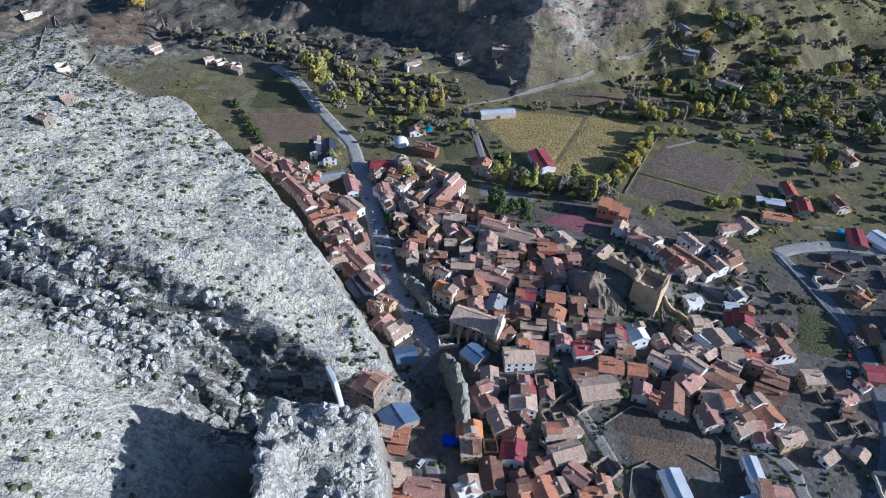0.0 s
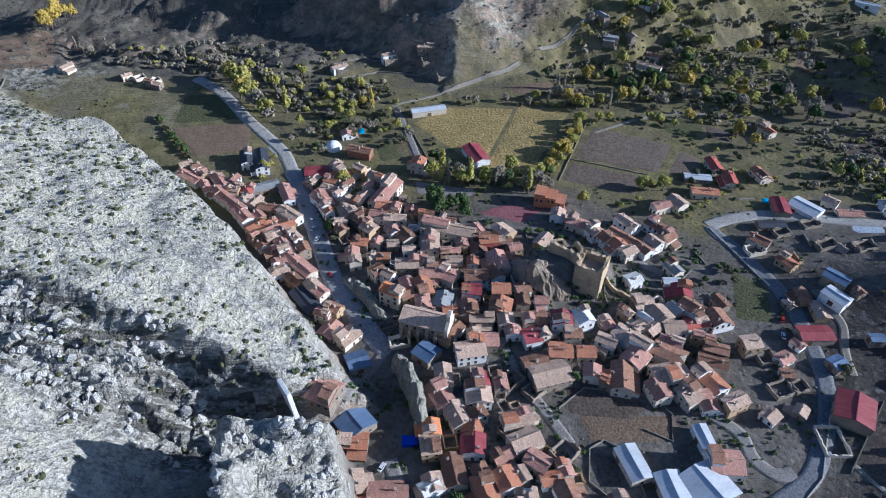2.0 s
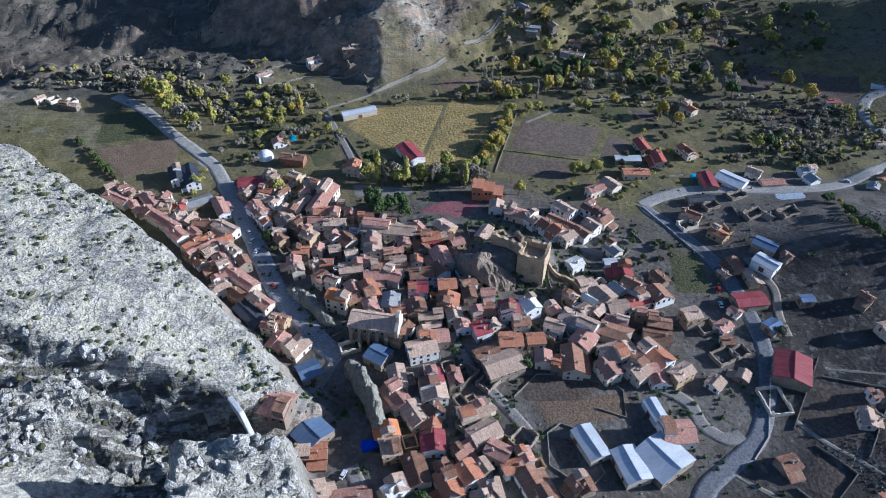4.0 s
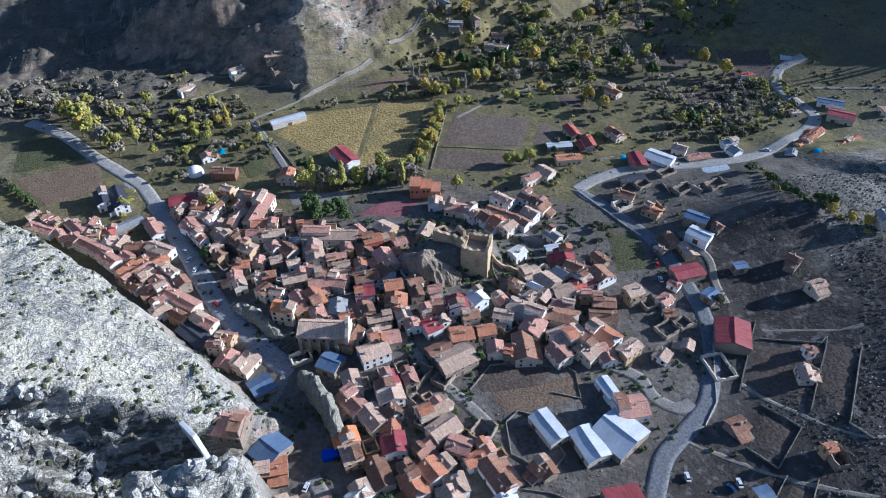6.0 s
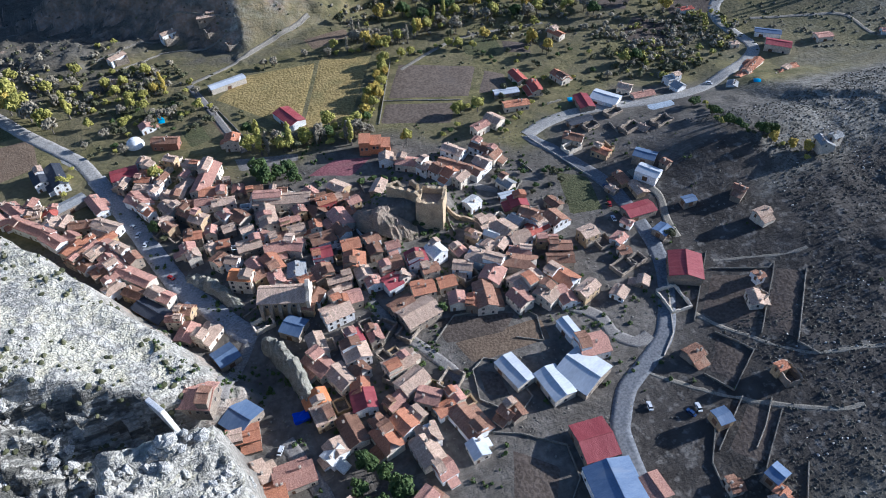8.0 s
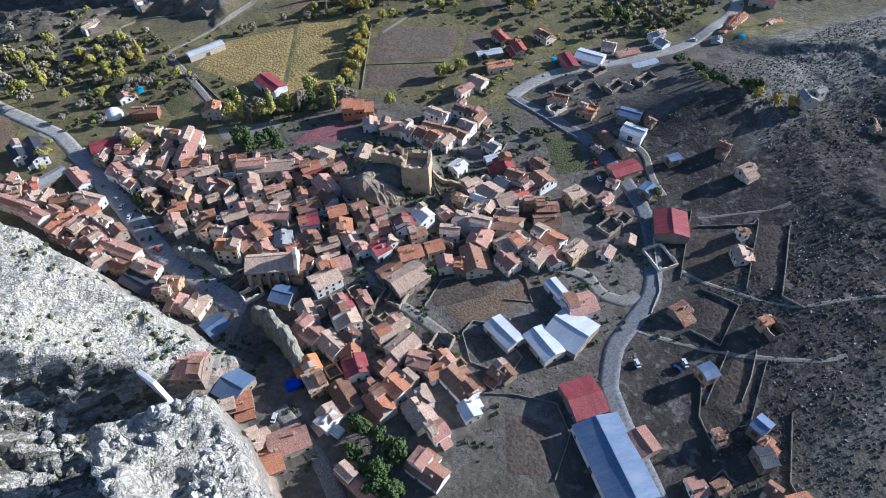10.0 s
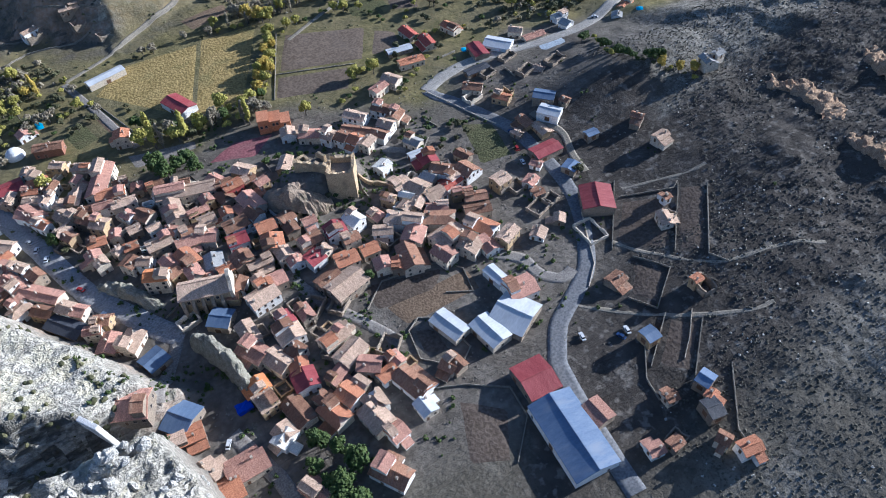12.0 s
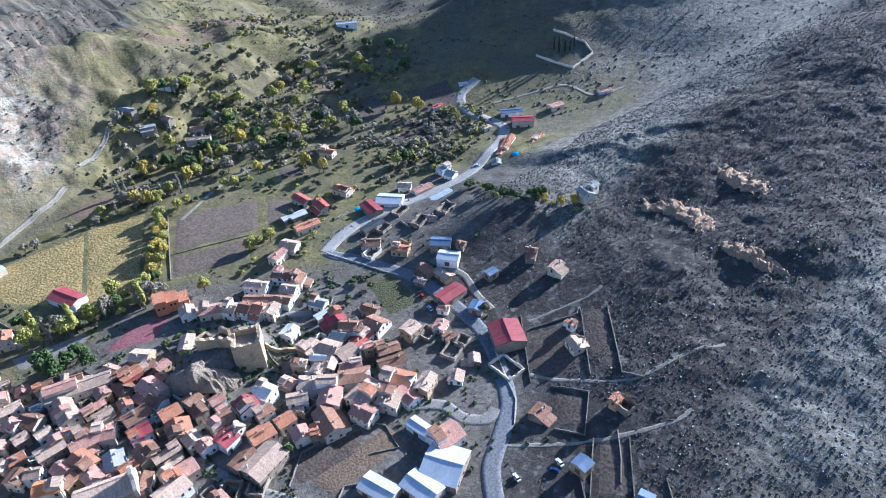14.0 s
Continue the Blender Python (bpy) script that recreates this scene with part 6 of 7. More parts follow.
ruin(26.6, 231.4, -77, 3.7, 3.7, 1.6, "small walled yard between village houses", "stone")
ruin(42.9, 185.0, -85, 6.0, 6.0, 2.6, "small walled yard between village houses", "stone")
ruin(-0.3, 236.7, 14, 4.3, 4.3, 3.1, "small walled yard between village houses", "stone")
ruin(10.1, 162.7, -178, 5.3, 4.3, 3.0, "small walled yard between village houses", "white")
ruin(47.8, 235.4, -5, 5.2, 3.4, 1.8, "small walled yard between village houses", "white")
ruin(13.9, 278.5, 29, 4.5, 4.8, 2.5, "small walled yard between village houses", "stone")
ruin(56.9, 261.6, 11, 4.7, 4.4, 3.2, "small walled yard between village houses", "ochre")
ruin(58.2, 146.1, -41, 5.2, 4.4, 2.1, "small walled yard between village houses", "ochre")
ruin(-8.7, 325.6, -124, 3.9, 4.7, 3.5, "small walled yard between village houses", "stone")
ruin(-16.5, 275.3, 170, 7.4, 3.9, 2.2, "small walled yard between village houses", "cream")
ruin(35.7, 283.4, 60, 5.2, 3.5, 3.1, "small walled yard between village houses", "cream")
ruin(50.5, 259.3, -265, 4.0, 5.2, 1.7, "small walled yard between village houses", "stone")
ruin(71.3, 199.7, -173, 4.7, 3.3, 3.2, "small walled yard between village houses", "stone")
ruin(109.9, 209.3, -65, 4.2, 4.8, 3.0, "small walled yard between village houses", "white")
ruin(44.4, 167.0, 112, 7.5, 4.3, 2.8, "small walled yard between village houses", "stone")
ruin(12.0, 284.9, 161, 5.7, 3.8, 2.7, "small walled yard between village houses", "white")
ruin(-29.0, 307.4, -21, 6.4, 3.0, 2.5, "small walled yard between village houses", "ochre")
ruin(-20.8, 313.2, -111, 4.0, 4.8, 3.0, "small walled yard between village houses", "ochre")
ruin(146.2, 221.9, 80, 3.8, 4.0, 2.4, "small walled yard between village houses", "cream")
ruin(-11.0, 338.6, 141, 4.2, 3.7, 1.9, "small walled yard between village houses", "stone")
ruin(42.5, 245.7, 174, 4.5, 3.0, 2.9, "small walled yard between village houses", "stone")
ruin(44.1, 226.2, 86, 5.0, 3.7, 3.3, "small walled yard between village houses", "ochre")

# ---- ruins ----
ruin(*(47.7, 179.1), 35, 12, 8, 4.5)
ruin(*(57.7, 174.3), 35, 9, 7, 4)
ruin(*(2.4, 204.3), 10, 9, 6, 4, "roofless pale ruin beside the street", "cream")
ruin(*(46.2, 157.1), 40, 11, 8, 4.5)
ruin(*(64.6, 145.2), 38, 10, 8, 4)
ruin(*(159.0, 191.9), 5, 9, 7, 4)
ruin(*(164.3, 187.9), 5, 8, 8, 3.5)
ruin(*(164.2, 170.6), 15, 11, 8, 3)
ruin(*(172.2, 171.3), 15, 8, 6, 3)
ruin(*(94.5, 192.5), 15, 9, 7, 5)
ruin(*(190.3, 259.4), 10, 10, 7, 3.5, "pale half-collapsed ruin by the road", "cream")
ruin(*(205.7, 249.4), 20, 8, 7, 4, "broken roofless ruin of ochre masonry", "ochre")
ruin(*(210.4, 271.9), 10, 9, 6, 3)
ruin(*(228.7, 259.2), 10, 12, 7, 3)
ruin(*(246.9, 255.2), 10, 12, 7, 3)
ruin(*(229.2, 277.6), 10, 11, 6, 3)
ruin(*(203.4, 127.0), 20, 9, 6, 3.5)
ruin(*(183.3, 89.8), 80, 10, 6, 5)
ruin(*(161.0, 115.5), 10, 9, 7, 3)
ruin(*(172.9, 144.3), 85, 14, 10, 3, "roofless concrete yard below the red barn", "cream")
ruin(*(125.7, 49.7), 10, 7, 6, 4)
ruin(*(57.0, 135.2), 40, 9, 7, 4)
ruin(*(-31.3, 466.5), 10, 9, 6, 4, "roofless stone ruin of an abandoned hamlet")
ruin(*(3.7, 477.0), 10, 10, 7, 4, "roofless stone ruin of an abandoned hamlet")
ruin(*(30.5, 467.8), 10, 9, 7, 4, "roofless stone ruin of an abandoned hamlet")
ruin(*(-41.5, 440.9), 10, 9, 7, 4, "roofless stone ruin of an abandoned hamlet")
ruin(*(40.7, 454.6), 10, 8, 6, 3, "roofless stone ruin of an abandoned hamlet")
ruin(*(-171.7, 456.8), 40, 8, 6, 3, "roofless pale barn at the hill foot", "cream")
ruin(*(-160.6, 453.0), 40, 8, 6, 3, "roofless pale barn at the hill foot", "cream")
ruin(*(-341.6, 522.2), 40, 14, 8, 3, "roofless pale barn on the far knoll", "cream")
ruin(*(-271.8, 427.2), 40, 9, 7, 3, "roofless pale barn on the far knoll", "cream")

plot("garden_1", [(-9.9, 370.8), (5.5, 373.6), (8.8, 353.4), (-6.3, 349.2)], TURF, "green kitchen garden plot")
plot("garden_2", [(8.8, 373.4), (19.0, 372.8), (24.0, 346.6), (13.7, 343.9)], TAWNY, "dry dug-over garden plot")
plot("garden_3", [(-47.4, 409.5), (-28.3, 417.1), (-20.0, 398.3), (-39.1, 386.2)], TURF, "green garden plot near the road")
plot("garden_4", [(192.5, 400.7), (212.1, 395.4), (209.1, 376.4), (185.9, 377.4)], TURF, "small green allotment")
plot("garden_5", [(211.1, 389.0), (229.2, 377.0), (223.4, 362.2), (205.0, 371.1)], SOIL, "small dug allotment", furrow=0.1)
plot("garden_6", [(85.9, 446.5), (120.5, 450.3), (120.5, 436.9), (89.1, 428.5)], TAWNY, "dry grass strip at the hill foot")
plot("garden_7", [(220.3, 450.1), (251.3, 427.5), (241.7, 406.6), (212.8, 422.8)], TURF, "green strip between orchards")
plot("garden_8", [(322.3, 430.7), (343.9, 412.5), (311.4, 383.4), (288.9, 397.6)], SOIL, "dark dug strip between orchards", furrow=0.1)
plot("garden_9", [(321.4, 491.8), (349.7, 479.5), (343.6, 457.1), (309.4, 460.1)], TAWNY, "dry strip between orchards")
plot("garden_10", [(350.9, 406.3), (386.3, 388.3), (367.1, 351.3), (335.9, 364.6)], SOIL, "dark terraced strip on the valley slope", furrow=0.1)
tree_row([(-21.3, 385.2), (-8.0, 385.1), (9.6, 388.6)], 4.5, ["limebush", "lime", "greenbush", "bare"], 0.95, 2, "in kitchen gardens")
tree_row([(115.5, 434.3), (128.4, 410.4), (161.0, 418.8), (191.0, 427.2)], 5, ["bare", "lime", "limepoplar", "yellow"], 1.15, 3, "along the top of the meadow")
tree_row([(126.7, 394.2), (120.9, 372.6), (107.2, 349.9), (95.5, 334.9)], 3.5, ["limebush", "yellow", "limebush", "lime"], 0.9, 1, "on the bank between two fields")
tree_row([(55.9, 332.7), (71.3, 338.5), (81.9, 327.6), (94.9, 335.1)], 4, ["lime", "limebush", "bare", "green"], 1.05, 2, "between the village and the meadow")

# ---- orange block and tank ----


def orange_block(x, y, turn):
    thing = new("house")
    thing.matrix_basis = pose(x, y, height(x, y), 0, 0, turn)
    tagged(thing, "modern bright orange house of stacked flat-roofed blocks", "house", "village houses")
    for x0, x1, y0, y1, z1 in ((-8, -2, -4, 5, 8.5), (-2, 4, -3, 6, 6.5), (4, 9, -5, 4, 6)):
        bm = bmesh.new()
        box(bm, x0, x1, y0, y1, -3, z1)
        box(bm, x0 - 0.2, x1 + 0.2, y0 - 0.2, y1 + 0.2, z1, z1 + 0.3, 1)
        part("block", to_mesh("block", bm, (ORANGE_WALL, ROOF["terracotta"])), thing)
    for u in (-6.5, -4, 0, 2, 6):
        part("window", WINDOWS[1], thing, at=pose(0, 0, 0, 0, 0, 180) @ pose(-u, 5.05 if u > 4 else (4.05 if u < -2 else 3.05), 4.6))


ORANGE_WALL = blend("orange render", (0.52, 0.20, 0.09), (0.60, 0.27, 0.14), 2.5, 0.85, 0.02, 0.0)
orange_block(*(88.9, 303.5), -20)

bm = bmesh.new()
bmesh.ops.create_uvsphere(bm, u_segments=20, v_segments=10, radius=5)
bmesh.ops.bisect_plane(bm, geom=bm.verts[:] + bm.edges[:] + bm.faces[:], plane_co=(0, 0, -0.5), plane_no=(0, 0, 1), clear_inner=True)
tank = tagged(new("dome_tent", to_mesh("dome_tent", bm, WALL["white"])), "white domed tent shelter in a garden", "tent")
tx, ty = (-33.6, 367.4)
tank.location = (tx, ty, height(tx, ty))


def pool(corners, label):
    a = plot("swimming_pool", corners, WATER, label, "pool", lift=0.5)
    return a


pool([(-19.1, 391.6), (-14.7, 391.5), (-14.9, 382.3), (-19.3, 382.6)], "rectangular blue garden swimming pool")
pool([(322.5, 266.5), (326.7, 264.0), (322.1, 258.3), (318.2, 261.4)], "small blue garden swimming pool")
pool([(215.0, 306.2), (219.1, 304.8), (216.5, 299.1), (212.3, 300.0)], "small blue garden swimming pool")
bm = bmesh.new()
box(bm, -3, 3, -2, 2, -0.5, 2.2)
bmesh.ops.subdivide_edges(bm, edges=bm.edges[:], cuts=3, use_grid_fill=True)
for v in bm.verts:
    v.co += noise.noise_vector(v.co * 0.6) * 0.6
heap = tagged(new("tarpaulin", to_mesh("tarpaulin", bm, TARP)), "bright blue tarpaulin over a stack beside a house", "tarpaulin")
hx, hy = (5.1, 154.2)
heap.location = (hx, hy, height(hx, hy))

# ---- cars ----


def car(x, y, turn, paint, label):
    thing = new("car")
    thing.matrix_basis = pose(x, y, height(x, y) + 0.25, 0, 0, turn)
    tagged(thing, label, "car", "parked cars")
    bm = bmesh.new()
    box(bm, -2.1, 2.1, -0.88, 0.88, 0.3, 0.85)
    bmesh.ops.bevel(bm, geom=bm.edges, offset=0.12, segments=2, affect="EDGES")
    body = part("body", to_mesh("body", bm, PAINTS[paint]), thing)
    bm = bmesh.new()
    for v in box(bm, -1.5, 1.0, -0.78, 0.78, 0.8, 1.42):
        if v.co.z > 1:
            v.co.x *= 0.72
            v.co.y *= 0.85
    bmesh.ops.bevel(bm, geom=bm.edges, offset=0.07, segments=1, affect="EDGES")
    part("cabin", to_mesh("cabin", bm, GLASS), body, "dark glazed cabin")
    bm = bmesh.new()
    box(bm, -1.05, 0.65, -0.64, 0.64, 1.40, 1.47)
    part("roof", to_mesh("roof", bm, PAINTS[paint]), body)
    for wx in (-1.3, 1.3):
        for wy in (-0.85, 0.85):
            bm = bmesh.new()
            bmesh.ops.create_cone(bm, cap_ends=True, segments=14, radius1=0.32, radius2=0.32, depth=0.22, matrix=Matrix.Rotation(radians(90), 4, "X"))
            part("wheel", to_mesh("wheel", bm, TYRE), thing, at=pose(wx, wy, 0.32))


car(-25.4, 230.3, 118, 0, "small white hatchback car parked by the road")
car(-40.9, 287.9, 64, 0, "small white hatchback car parked by the road")
car(-38.4, 279.2, 64, 0, "small white hatchback car parked by the road")
car(-42.4, 295.3, 119, 1, "small silver hatchback car parked by the road")
car(-30.2, 251.0, 124, 3, "small red hatchback car parked by the road")
car(178.4, 200.0, 74, 0, "small white hatchback car parked by the road")
car(182.3, 209.5, 62, 3, "small red hatchback car parked by the road")
car(146.3, 94.3, 74, 0, "small white hatchback car parked by the road")
car(142.4, 93.6, 106, 2, "small dark blue hatchback car parked by the road")
car(137.4, 201.5, 72, 2, "small dark blue hatchback car parked by the road")
car(187.9, 221.2, 109, 2, "small dark blue hatchback car parked by the road")
car(-6.0, 143.8, 57, 0, "small white hatchback car parked by the road")
car(235.8, 288.0, 131, 1, "small silver hatchback car parked by the road")
car(130.3, 103.1, 73, 0, "small white hatchback car parked by the road")
car(301.2, 279.2, 128, 0, "small white hatchback car parked by the road")

# ---- trees ----
tree_row([(-120.5, 471.4), (-110.8, 454.8), (-100.0, 439.1), (-89.4, 418.2), (-77.7, 399.0)], 5, ["yellow", "bare", "lime", "lime", "bare"], 1.7, 4, "beside the road out of the village")
tree_row([(-69.6, 409.4), (-59.7, 410.0)], 5, ["lime", "limepoplar"], 1.25, 2, "beside the road out of the village")
tree_row([(-18.2, 414.6), (-5.4, 417.1)], 5, ["yellow", "poplar", "green"], 1.12, 2, "by the farm track")
tree_row([(26.7, 330.7), (39.2, 327.7), (52.1, 325.8), (71.2, 321.5), (84.7, 315.0)], 4.2, ["lime", "limepoplar", "green", "barepoplar", "bare", "limebush"], 1.3, 4, "between the village and the meadow")
tree_row([(84.6, 332.2), (97.8, 340.7), (110.7, 363.4), (123.5, 384.8)], 5, ["limebush", "limebush", "yellow", "limepoplar"], 0.85, 1.5, "on the bank between two fields")
tree_row([(24.6, 310.6), (28.2, 297.0), (37.5, 304.0), (41.6, 291.4)], 6, ["green"], 1.35, 2.5, "in the village square")
tree_row([(-66.8, 361.5), (-71.2, 346.2), (-74.0, 333.7)], 6, ["lime", "limebush"], 0.75, 1, "beside the street")
tree_row([(-29.8, 330.8), (-22.8, 324.6)], 6, ["lime"], 1.00, 1, "in a walled garden")
tree_row([(-31.7, 288.9), (-30.0, 274.7)], 6, ["green", "olive"], 0.88, 1, "in a small garden")
tree_row([(103.6, 304.6), (113.7, 303.8)], 6, ["lime"], 1.12, 1, "behind white houses")
tree_row([(71.8, 179.7), (79.6, 179.6)], 6, ["olive", "green"], 0.94, 2, "at the corner of a paddock")
tree_row([(69.3, 280.1), (92.5, 272.9)], 6, ["greenbush"], 1.00, 1, "at the foot of the castle")
tree_row([(121.1, 442.2), (138.6, 417.6), (151.8, 407.2)], 5, ["barepoplar", "bare", "bare"], 1.00, 3, "at the top of the meadow")
tree_row([(190.5, 175.6), (200.2, 177.4)], 5, ["olive", "bare"], 1.12, 2, "above the roadside")
tree_row([(266.4, 326.0), (279.0, 325.4)], 6, ["green", "lime"], 1.25, 2, "beside valley houses")
tree_row([(284.3, 304.9), (294.5, 305.9), (298.9, 295.6)], 5, ["lime", "olive", "yellow"], 1.19, 2, "beside valley houses")
tree_row([(230.3, 359.4), (231.9, 354.5)], 6, ["yellow"], 1.12, 1, "among gardens")
tree_row([(270.0, 263.7), (278.7, 254.4), (261.6, 221.1), (268.2, 209.8), (282.0, 204.1)], 3.2, ["green", "greenbush", "limebush", "green"], 0.8, 2.2, "in a dense planted row")
tree_row([(459.7, 335.8), (460.0, 327.2), (470.1, 324.3), (476.1, 324.5)], 4, ["cypress"], 1.12, 1, "inside the cemetery")
tree_row([(15.5, 129.5), (22.0, 123.4), (27.2, 114.4), (30.9, 107.5), (20.3, 103.6), (15.5, 118.2)], 5, ["green"], 1.12, 2.5, "crowding a garden below the village")
tree_row([(16.3, 99.0), (26.6, 98.0)], 5, ["green"], 1.12, 2, "crowding a garden below the village")
tree_row([(186.9, 504.8), (212.0, 507.9), (216.9, 502.9)], 5, ["lime", "lime", "green"], 1.38, 3, "round a farmhouse")
tree_row([(178.6, 493.2), (184.6, 489.1)], 5, ["yellow", "lime"], 1.12, 2, "round a farmhouse")
tree_row([(225.6, 377.7), (228.1, 367.8)], 6, ["yellow"], 1.12, 1, "among gardens")
tree_row([(194.3, 455.9), (195.4, 436.9)], 6, ["green"], 1.25, 1, "among orchards")
tree_row([(-258.5, 531.1), (-255.5, 547.7), (-249.4, 563.0)], 5, ["yellow", "bare"], 1.50, 2, "on the far river bank")
tree_row([(-238.3, 519.9), (-204.9, 502.4), (-178.6, 502.6), (-145.0, 489.4)], 6, ["bare", "bush", "limebush", "barepoplar"], 1.00, 2, "on the far river bank")
tree_row([(-148.6, 407.3), (-128.9, 373.8), (-117.8, 357.1)], 4, ["greenbush", "bush"], 1.12, 1, "at the foot of the crag")
grove([(142.0, 495.6), (204.7, 517.1), (265.6, 519.8), (337.6, 513.3), (343.9, 412.5), (358.1, 367.7), (335.6, 358.0), (271.4, 370.0), (220.4, 384.0), (175.2, 399.4), (150.2, 432.9), (131.7, 478.5)], 62, ["olive", "bare", "bare", "green", "lime", "yellow", "olive", "bush"], 1.35, 7, "in the orchards along the river")
grove([(219.2, 535.3), (328.6, 562.5), (403.5, 526.1), (397.7, 426.7), (348.8, 417.6), (310.8, 525.6), (247.3, 522.0)], 14, ["olive", "bare", "lime", "bush", "green"], 1.5, 9, "in the far orchards")
grove([(-66.7, 367.1), (-38.0, 401.9), (5.0, 413.0), (19.7, 389.4), (11.4, 368.7), (-29.8, 374.7), (-40.6, 357.8)], 38, ["olive", "bush", "greenbush", "limebush", "bare"], 0.84, 4, "in kitchen gardens")
grove([(67.3, 417.9), (118.9, 435.7), (147.8, 436.5), (138.9, 410.7), (102.2, 375.5), (58.4, 376.7)], 16, ["bare", "lime", "bush", "barepoplar"], 0.96, 4, "by the hill foot track")
grove([(181.8, 341.6), (209.4, 339.9), (217.6, 317.7), (182.6, 296.3), (162.6, 285.6), (158.2, 299.3)], 22, ["greenbush", "bush", "olive", "limebush"], 0.84, 3.5, "in gardens behind houses")
grove([(219.9, 397.4), (274.3, 373.7), (270.8, 320.7), (243.4, 302.2), (219.1, 331.0), (204.0, 360.9)], 34, ["olive", "bush", "greenbush", "limebush", "bare"], 0.84, 4, "in gardens along the road")
grove([(139.3, 258.5), (161.7, 255.7), (175.5, 245.8), (163.6, 213.4), (152.4, 231.4), (138.9, 243.5)], 18, ["bush", "greenbush", "olive"], 0.84, 3.5, "on a rough bank")
grove([(59.0, 234.8), (75.4, 231.9), (90.4, 233.0), (101.3, 229.9), (94.9, 221.4), (75.9, 225.1)], 12, ["greenbush", "bush"], 0.96, 3, "under the castle rock")
grove([(267.4, 213.3), (292.6, 191.5), (287.1, 183.6), (278.0, 196.8), (266.4, 208.2)], 12, ["limebush", "yellow", "bush"], 0.72, 3, "on a sunny terrace")
grove([(-98.1, 468.6), (-1.8, 451.4), (10.6, 422.7), (-38.1, 402.8), (-61.9, 412.0)], 30, ["bush", "olive", "lime", "bare", "limebush"], 0.96, 4.5, "below the abandoned hamlet")
grove([(21.3, 375.1), (41.1, 381.3), (45.1, 358.4), (53.2, 318.3), (25.8, 337.6)], 14, ["limebush", "bush", "olive", "green"], 0.96, 4, "between the village and the meadow")

tree_row([(36.3, 336.0), (54.2, 330.4), (70.3, 325.9), (86.2, 322.8), (97.2, 320.0)], 5, ["lime", "green", "limebush", "bare"], 1.2, 4, "between the village and the meadow")
tree_row([(47.6, 422.7), (75.8, 414.5), (106.7, 417.1), (136.4, 411.9)], 4, ["bare", "barepoplar", "bush", "limebush"], 0.9, 2, "along the top of the meadow")
tree_row([(133.7, 389.5), (162.4, 395.0), (189.0, 383.9), (196.0, 360.4)], 4.5, ["limebush", "bush", "lime", "greenbush"], 0.8, 2, "round the ploughed fields")
tree_row([(161.2, 311.9), (151.0, 321.7), (138.8, 304.9), (126.7, 299.5)], 4.5, ["limebush", "lime", "greenbush"], 0.9, 2, "behind garden plots")
tree_row([(96.1, 348.5), (108.5, 358.8), (124.4, 386.2)], 4, ["limebush", "yellow", "lime"], 0.9, 1, "on the bank between two fields")
grove([(100.4, 465.9), (182.0, 501.3), (263.2, 520.8), (336.7, 525.6), (281.3, 390.9), (228.7, 382.9), (193.7, 427.1), (148.6, 433.2), (113.7, 437.2)], 34, ["olive", "bush", "green", "bare", "lime", "yellow"], 1.3, 7, "on the terraced valley slope")
grove([(-59.5, 393.4), (-27.8, 415.8), (6.9, 403.8), (11.0, 369.1), (-6.0, 349.4), (-35.0, 366.0)], 26, ["greenbush", "bush", "limebush", "olive", "lime"], 0.8, 3.5, "in kitchen gardens")

join_far_trees()

# ---- gardens and rubble between the houses ----
pick = np.random.default_rng(3)


def free(x, y, gap):
    for hx1, hy1, turn, length, width in HOUSE_SPOTS:
        dx, dy = x - hx1, y - hy1
        if abs(dx) + abs(dy) < 60 and abs(dx * math.cos(turn) + dy * math.sin(turn)) < length / 2 + gap \
                and abs(dy * math.cos(turn) - dx * math.sin(turn)) < width / 2 + gap:
            return False
    return not any(inside(x, y, q) for q in FIELD_OUTLINES)


yard = random.Random(21)
spots = []
while len(spots) < 2600:
    a, b = yard.gauss(68, 75), yard.gauss(213, 60)
    if free(a, b, 0.5) and -40 < a < 250 and 90 < b < 335:
        spots.append((a, b))
patch = np.array(spots)
lush = noise2(patch[:, 0] / 12, patch[:, 1] / 12, 44) > 0.12
scatter("rubble", patch[~lush][:, 0], patch[~lush][:, 1], pick.uniform(0.12, 0.55, int((~lush).sum())), DRYSTONE, "tumbled stones and rubble between the houses", "rubble", 0.6, 0.45)
weeds = bmesh.new()
for a, b in patch[lush]:
    size = yard.uniform(0.4, 1.3)
    clumps(weeds, (a, b, height(a, b) + size * 0.5), (size, size, size * 0.7), 12, size * 0.5, yard)
tagged(new("yard_weeds", to_mesh("yard_weeds", weeds, LEAF["green"])), "rough green weeds and shrubs in yards", "weeds", kind="stuff")
for _ in range(46):
    a, b = yard.gauss(73, 70), yard.gauss(209, 52)
    k = yard.uniform(0, 6.28)
    run = [(a + math.cos(k) * i * 2.5, b + math.sin(k) * i * 2.5) for i in range(5)]
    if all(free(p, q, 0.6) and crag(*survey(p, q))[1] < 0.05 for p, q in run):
        stone_wall(run, yard.uniform(0.9, 1.6), 0.45, "low stone yard wall between houses")

# ---- scrub and boulders ----


def spread_over(count, x0, x1, y0, y1, keep):
    x, y = pick.uniform(x0, x1, count), pick.uniform(y0, y1, count)
    k = keep(x, y)
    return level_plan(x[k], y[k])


def on_slope(x, y):
    h, on, bare, block = crag(x, y)
    return (on > 0.6) & (block < 0.1) & (noise2(x / 14, y / 14, 77) + 0.4 * noise2(x / 50, y / 50, 78) > -0.55)


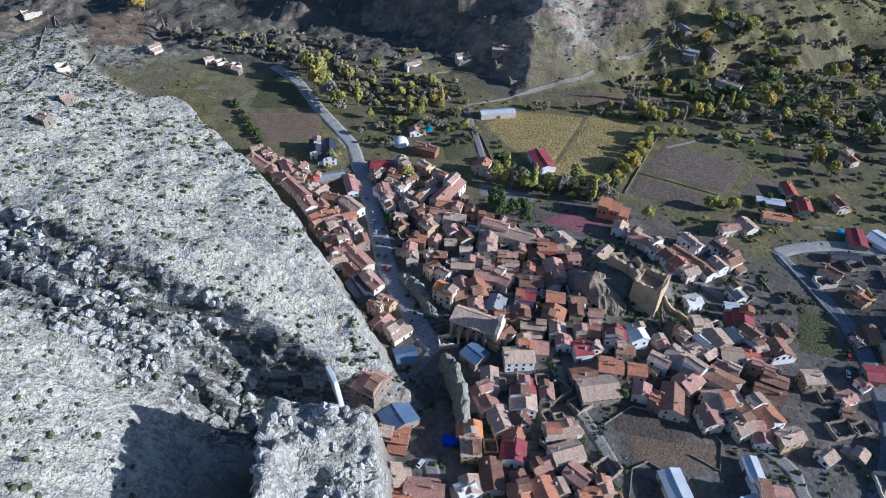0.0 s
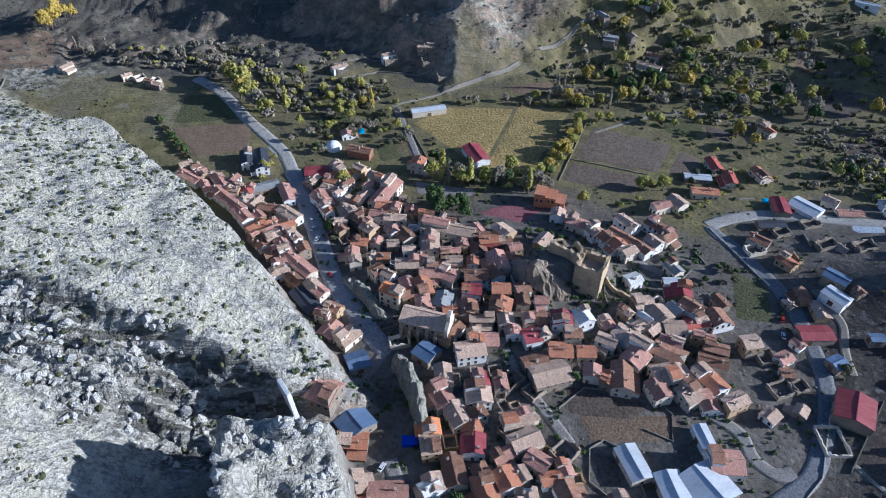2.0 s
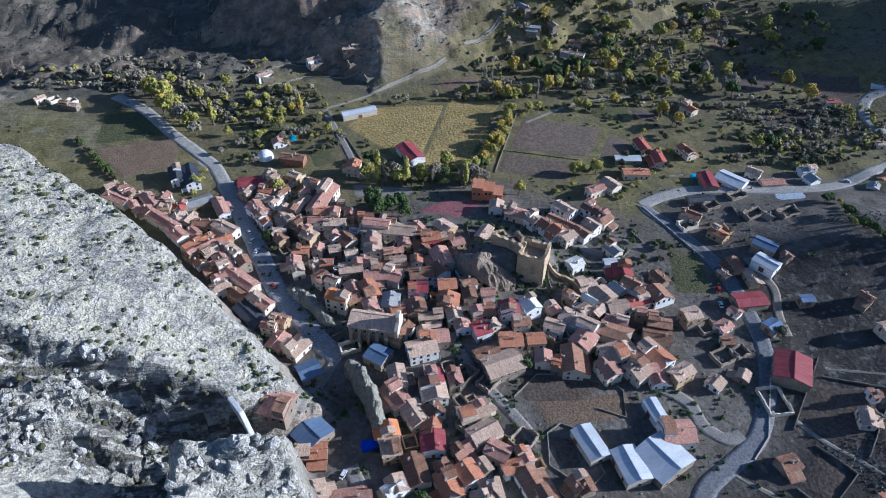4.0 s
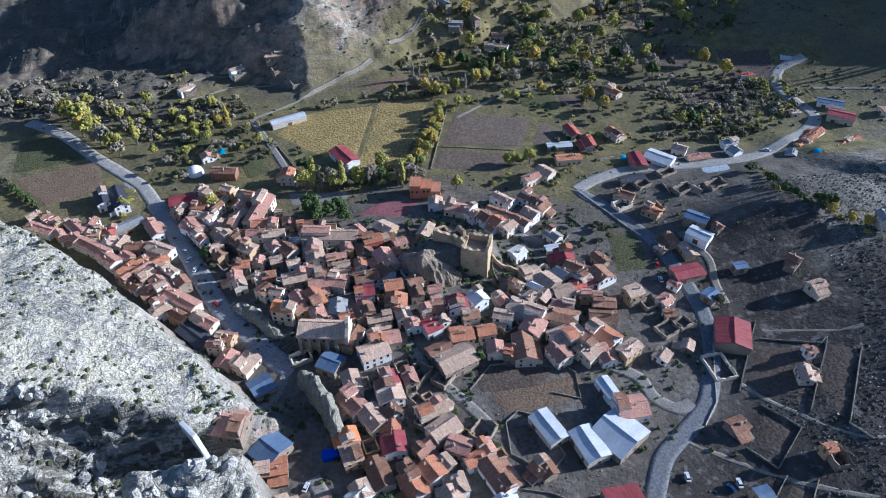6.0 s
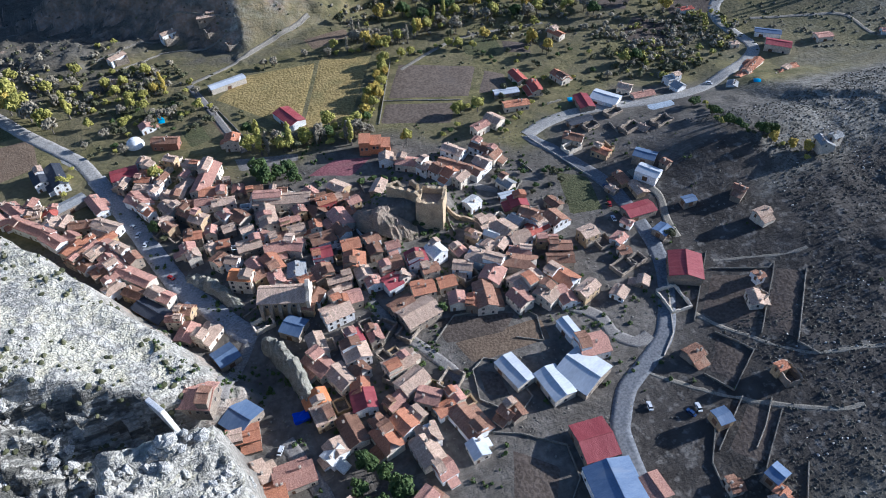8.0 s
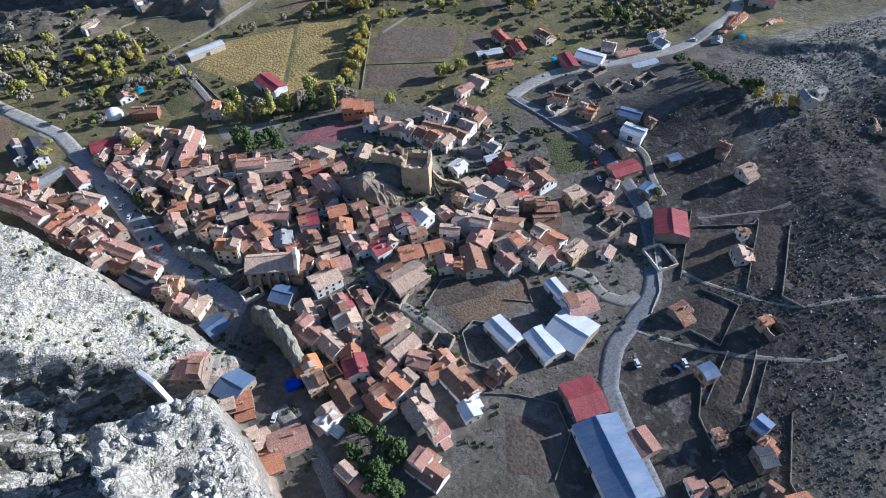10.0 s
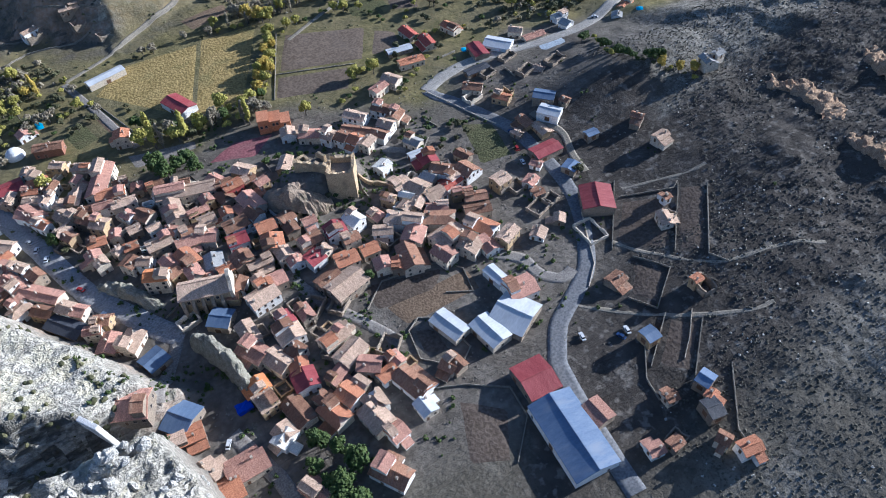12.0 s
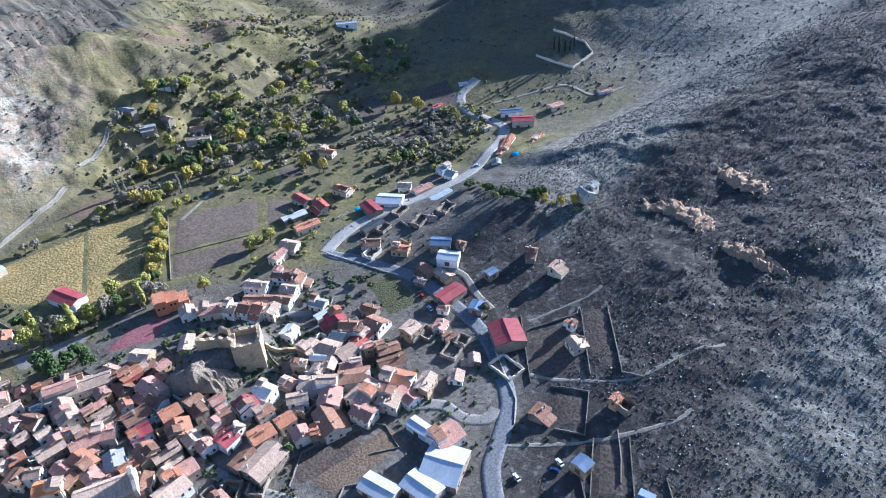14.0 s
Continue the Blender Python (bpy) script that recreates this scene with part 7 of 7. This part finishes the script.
bx, by = spread_over(9500, -420, 0, 60, 640, on_slope)
scatter("crag_scrub", bx, by, pick.uniform(0.45, 1.25, len(bx)) ** 1.3, LEAF["olive"], "low olive scrub dotting the limestone slope", "scrub")


def on_bands(x, y):
    h, on, bare, block = crag(x, y)
    return (bare > 0.6) & (noise2(x / 9, y / 9, 70) > -0.1)


bx, by = spread_over(16000, -300, 0, 100, 420, on_bands)
scatter("crag_boulders", bx, by, pick.uniform(0.4, 1.75, len(bx)) ** 1.4, LIMESTONE, "jagged grey limestone blocks on the ledges", "boulders", 0.8, 0.45, 0.35)


def on_hill(x, y):
    off = x - np.interp(y, ROAD_Y, ROAD_X)
    hill = (off > 34) & (y < 320 - 0.30 * (x - 170) + 30 * step(330, 400, x))
    clear = (off < 75) & (y > 90)
    return hill & (noise2(x / 16, y / 16, 60) + 0.6 * noise2(x / 50, y / 50, 61) > np.where(clear, 0.5, -1.1))


bx, by = spread_over(46000, 110, 620, 0, 330, on_hill)
scatter("hill_scrub", bx, by, pick.uniform(0.2, 0.6, len(bx)) ** 1.2 + 0.08, LEAF["dark"], "dark scrub covering the shaded hillside", "scrub", coarse=True)
bx, by = spread_over(8000, 110, 620, 0, 330, lambda x, y: on_hill(x, y) & (noise2(x / 12, y / 12, 64) > 0.15))
scatter("hill_stones", bx, by, pick.uniform(0.15, 0.6, len(bx)), LIMESTONE, "pale stones strewn over the hillside", "stones", 0.6, 0.4)


def on_far(x, y):
    r = np.hypot(x, y)
    return (r > 540) & (r < 1900) & (noise2(x / 40, y / 40, 90) + 0.5 * noise2(x / 13, y / 13, 91) > np.where(x > 420, -0.5, 0.0)) & ~((y < 610) & (x < 140) & (x > -220))


bx, by = spread_over(42000, -700, 1500, 100, 1700, on_far)
scatter("far_scrub", bx, by, pick.uniform(0.4, 1.35, len(bx)), LEAF["dark"], "scattered dark scrub on the distant hills", "scrub", coarse=True)
ORCHARDS = [[(270.3, 368.7), (332.8, 361.4), (360.6, 363.7), (372.8, 326.5), (335.0, 299.1), (290.7, 296.3), (260.6, 309.8)], [(258.2, 581.8), (413.2, 653.3), (439.2, 568.4), (400.9, 538.8), (315.7, 550.5)], [(-204.5, 486.8), (-149.2, 527.0), (-45.6, 488.5), (-19.4, 476.8), (-66.0, 444.3), (-133.5, 459.6)],
            [(142.0, 495.6), (204.7, 517.1), (265.6, 519.8), (337.6, 513.3), (343.9, 412.5), (358.1, 367.7), (335.6, 358.0), (271.4, 370.0), (220.4, 384.0), (175.2, 399.4), (150.2, 432.9), (131.7, 478.5)], [(219.2, 535.3), (328.6, 562.5), (403.5, 526.1), (397.7, 426.7), (348.8, 417.6), (310.8, 525.6), (247.3, 522.0)],
            [(100.4, 465.9), (182.0, 501.3), (263.2, 520.8), (336.7, 525.6), (281.3, 390.9), (228.7, 382.9), (193.7, 427.1), (148.6, 433.2), (113.7, 437.2)], [(-98.1, 468.6), (-1.8, 451.4), (10.6, 422.7), (-38.1, 402.8), (-61.9, 412.0)]]
for words, colour, dense, low, high in (("half-bare grey orchard trees", "bare", 1500, 1.2, 3.0), ("dull green orchard trees", "olive", 1200, 1.0, 2.6),
                                        ("yellow-green orchard trees", "lime", 620, 1.2, 3.0)):
    px, py = [], []
    for outline in ORCHARDS:
        ox, oy = [p[0] for p in outline], [p[1] for p in outline]
        for _ in range(dense // 6):
            a, b = pick.uniform(min(ox), max(ox)), pick.uniform(min(oy), max(oy))
            if inside(a, b, outline) and noise2(np.array(a / 22), np.array(b / 22), dense) > -0.25:
                px.append(a)
                py.append(b)
    wood = bmesh.new()
    leafy = random.Random(dense)
    for a, b in zip(px, py):
        size = leafy.uniform(low, high)
        clumps(wood, (a, b, height(a, b) + size * 0.8), (size, size, size * 0.8), 16, size * 0.42, leafy)
    tagged(new("orchard", to_mesh("orchard", wood, LEAF[colour])), words + " crowding the valley slopes", "orchard", kind="stuff")
bx, by = spread_over(1600, -220, 480, 340, 720, lambda x, y: noise2(x / 20, y / 20, 95) > 0.25)
keep = np.array([not any(inside(a, b, q) for q in FIELD_OUTLINES) for a, b in zip(bx, by)])
bx, by = bx[keep], by[keep]
scatter("valley_scrub", bx, by, pick.uniform(0.4, 1.2, len(bx)), LEAF["olive"], "rough low bushes along the valley floor", "scrub")
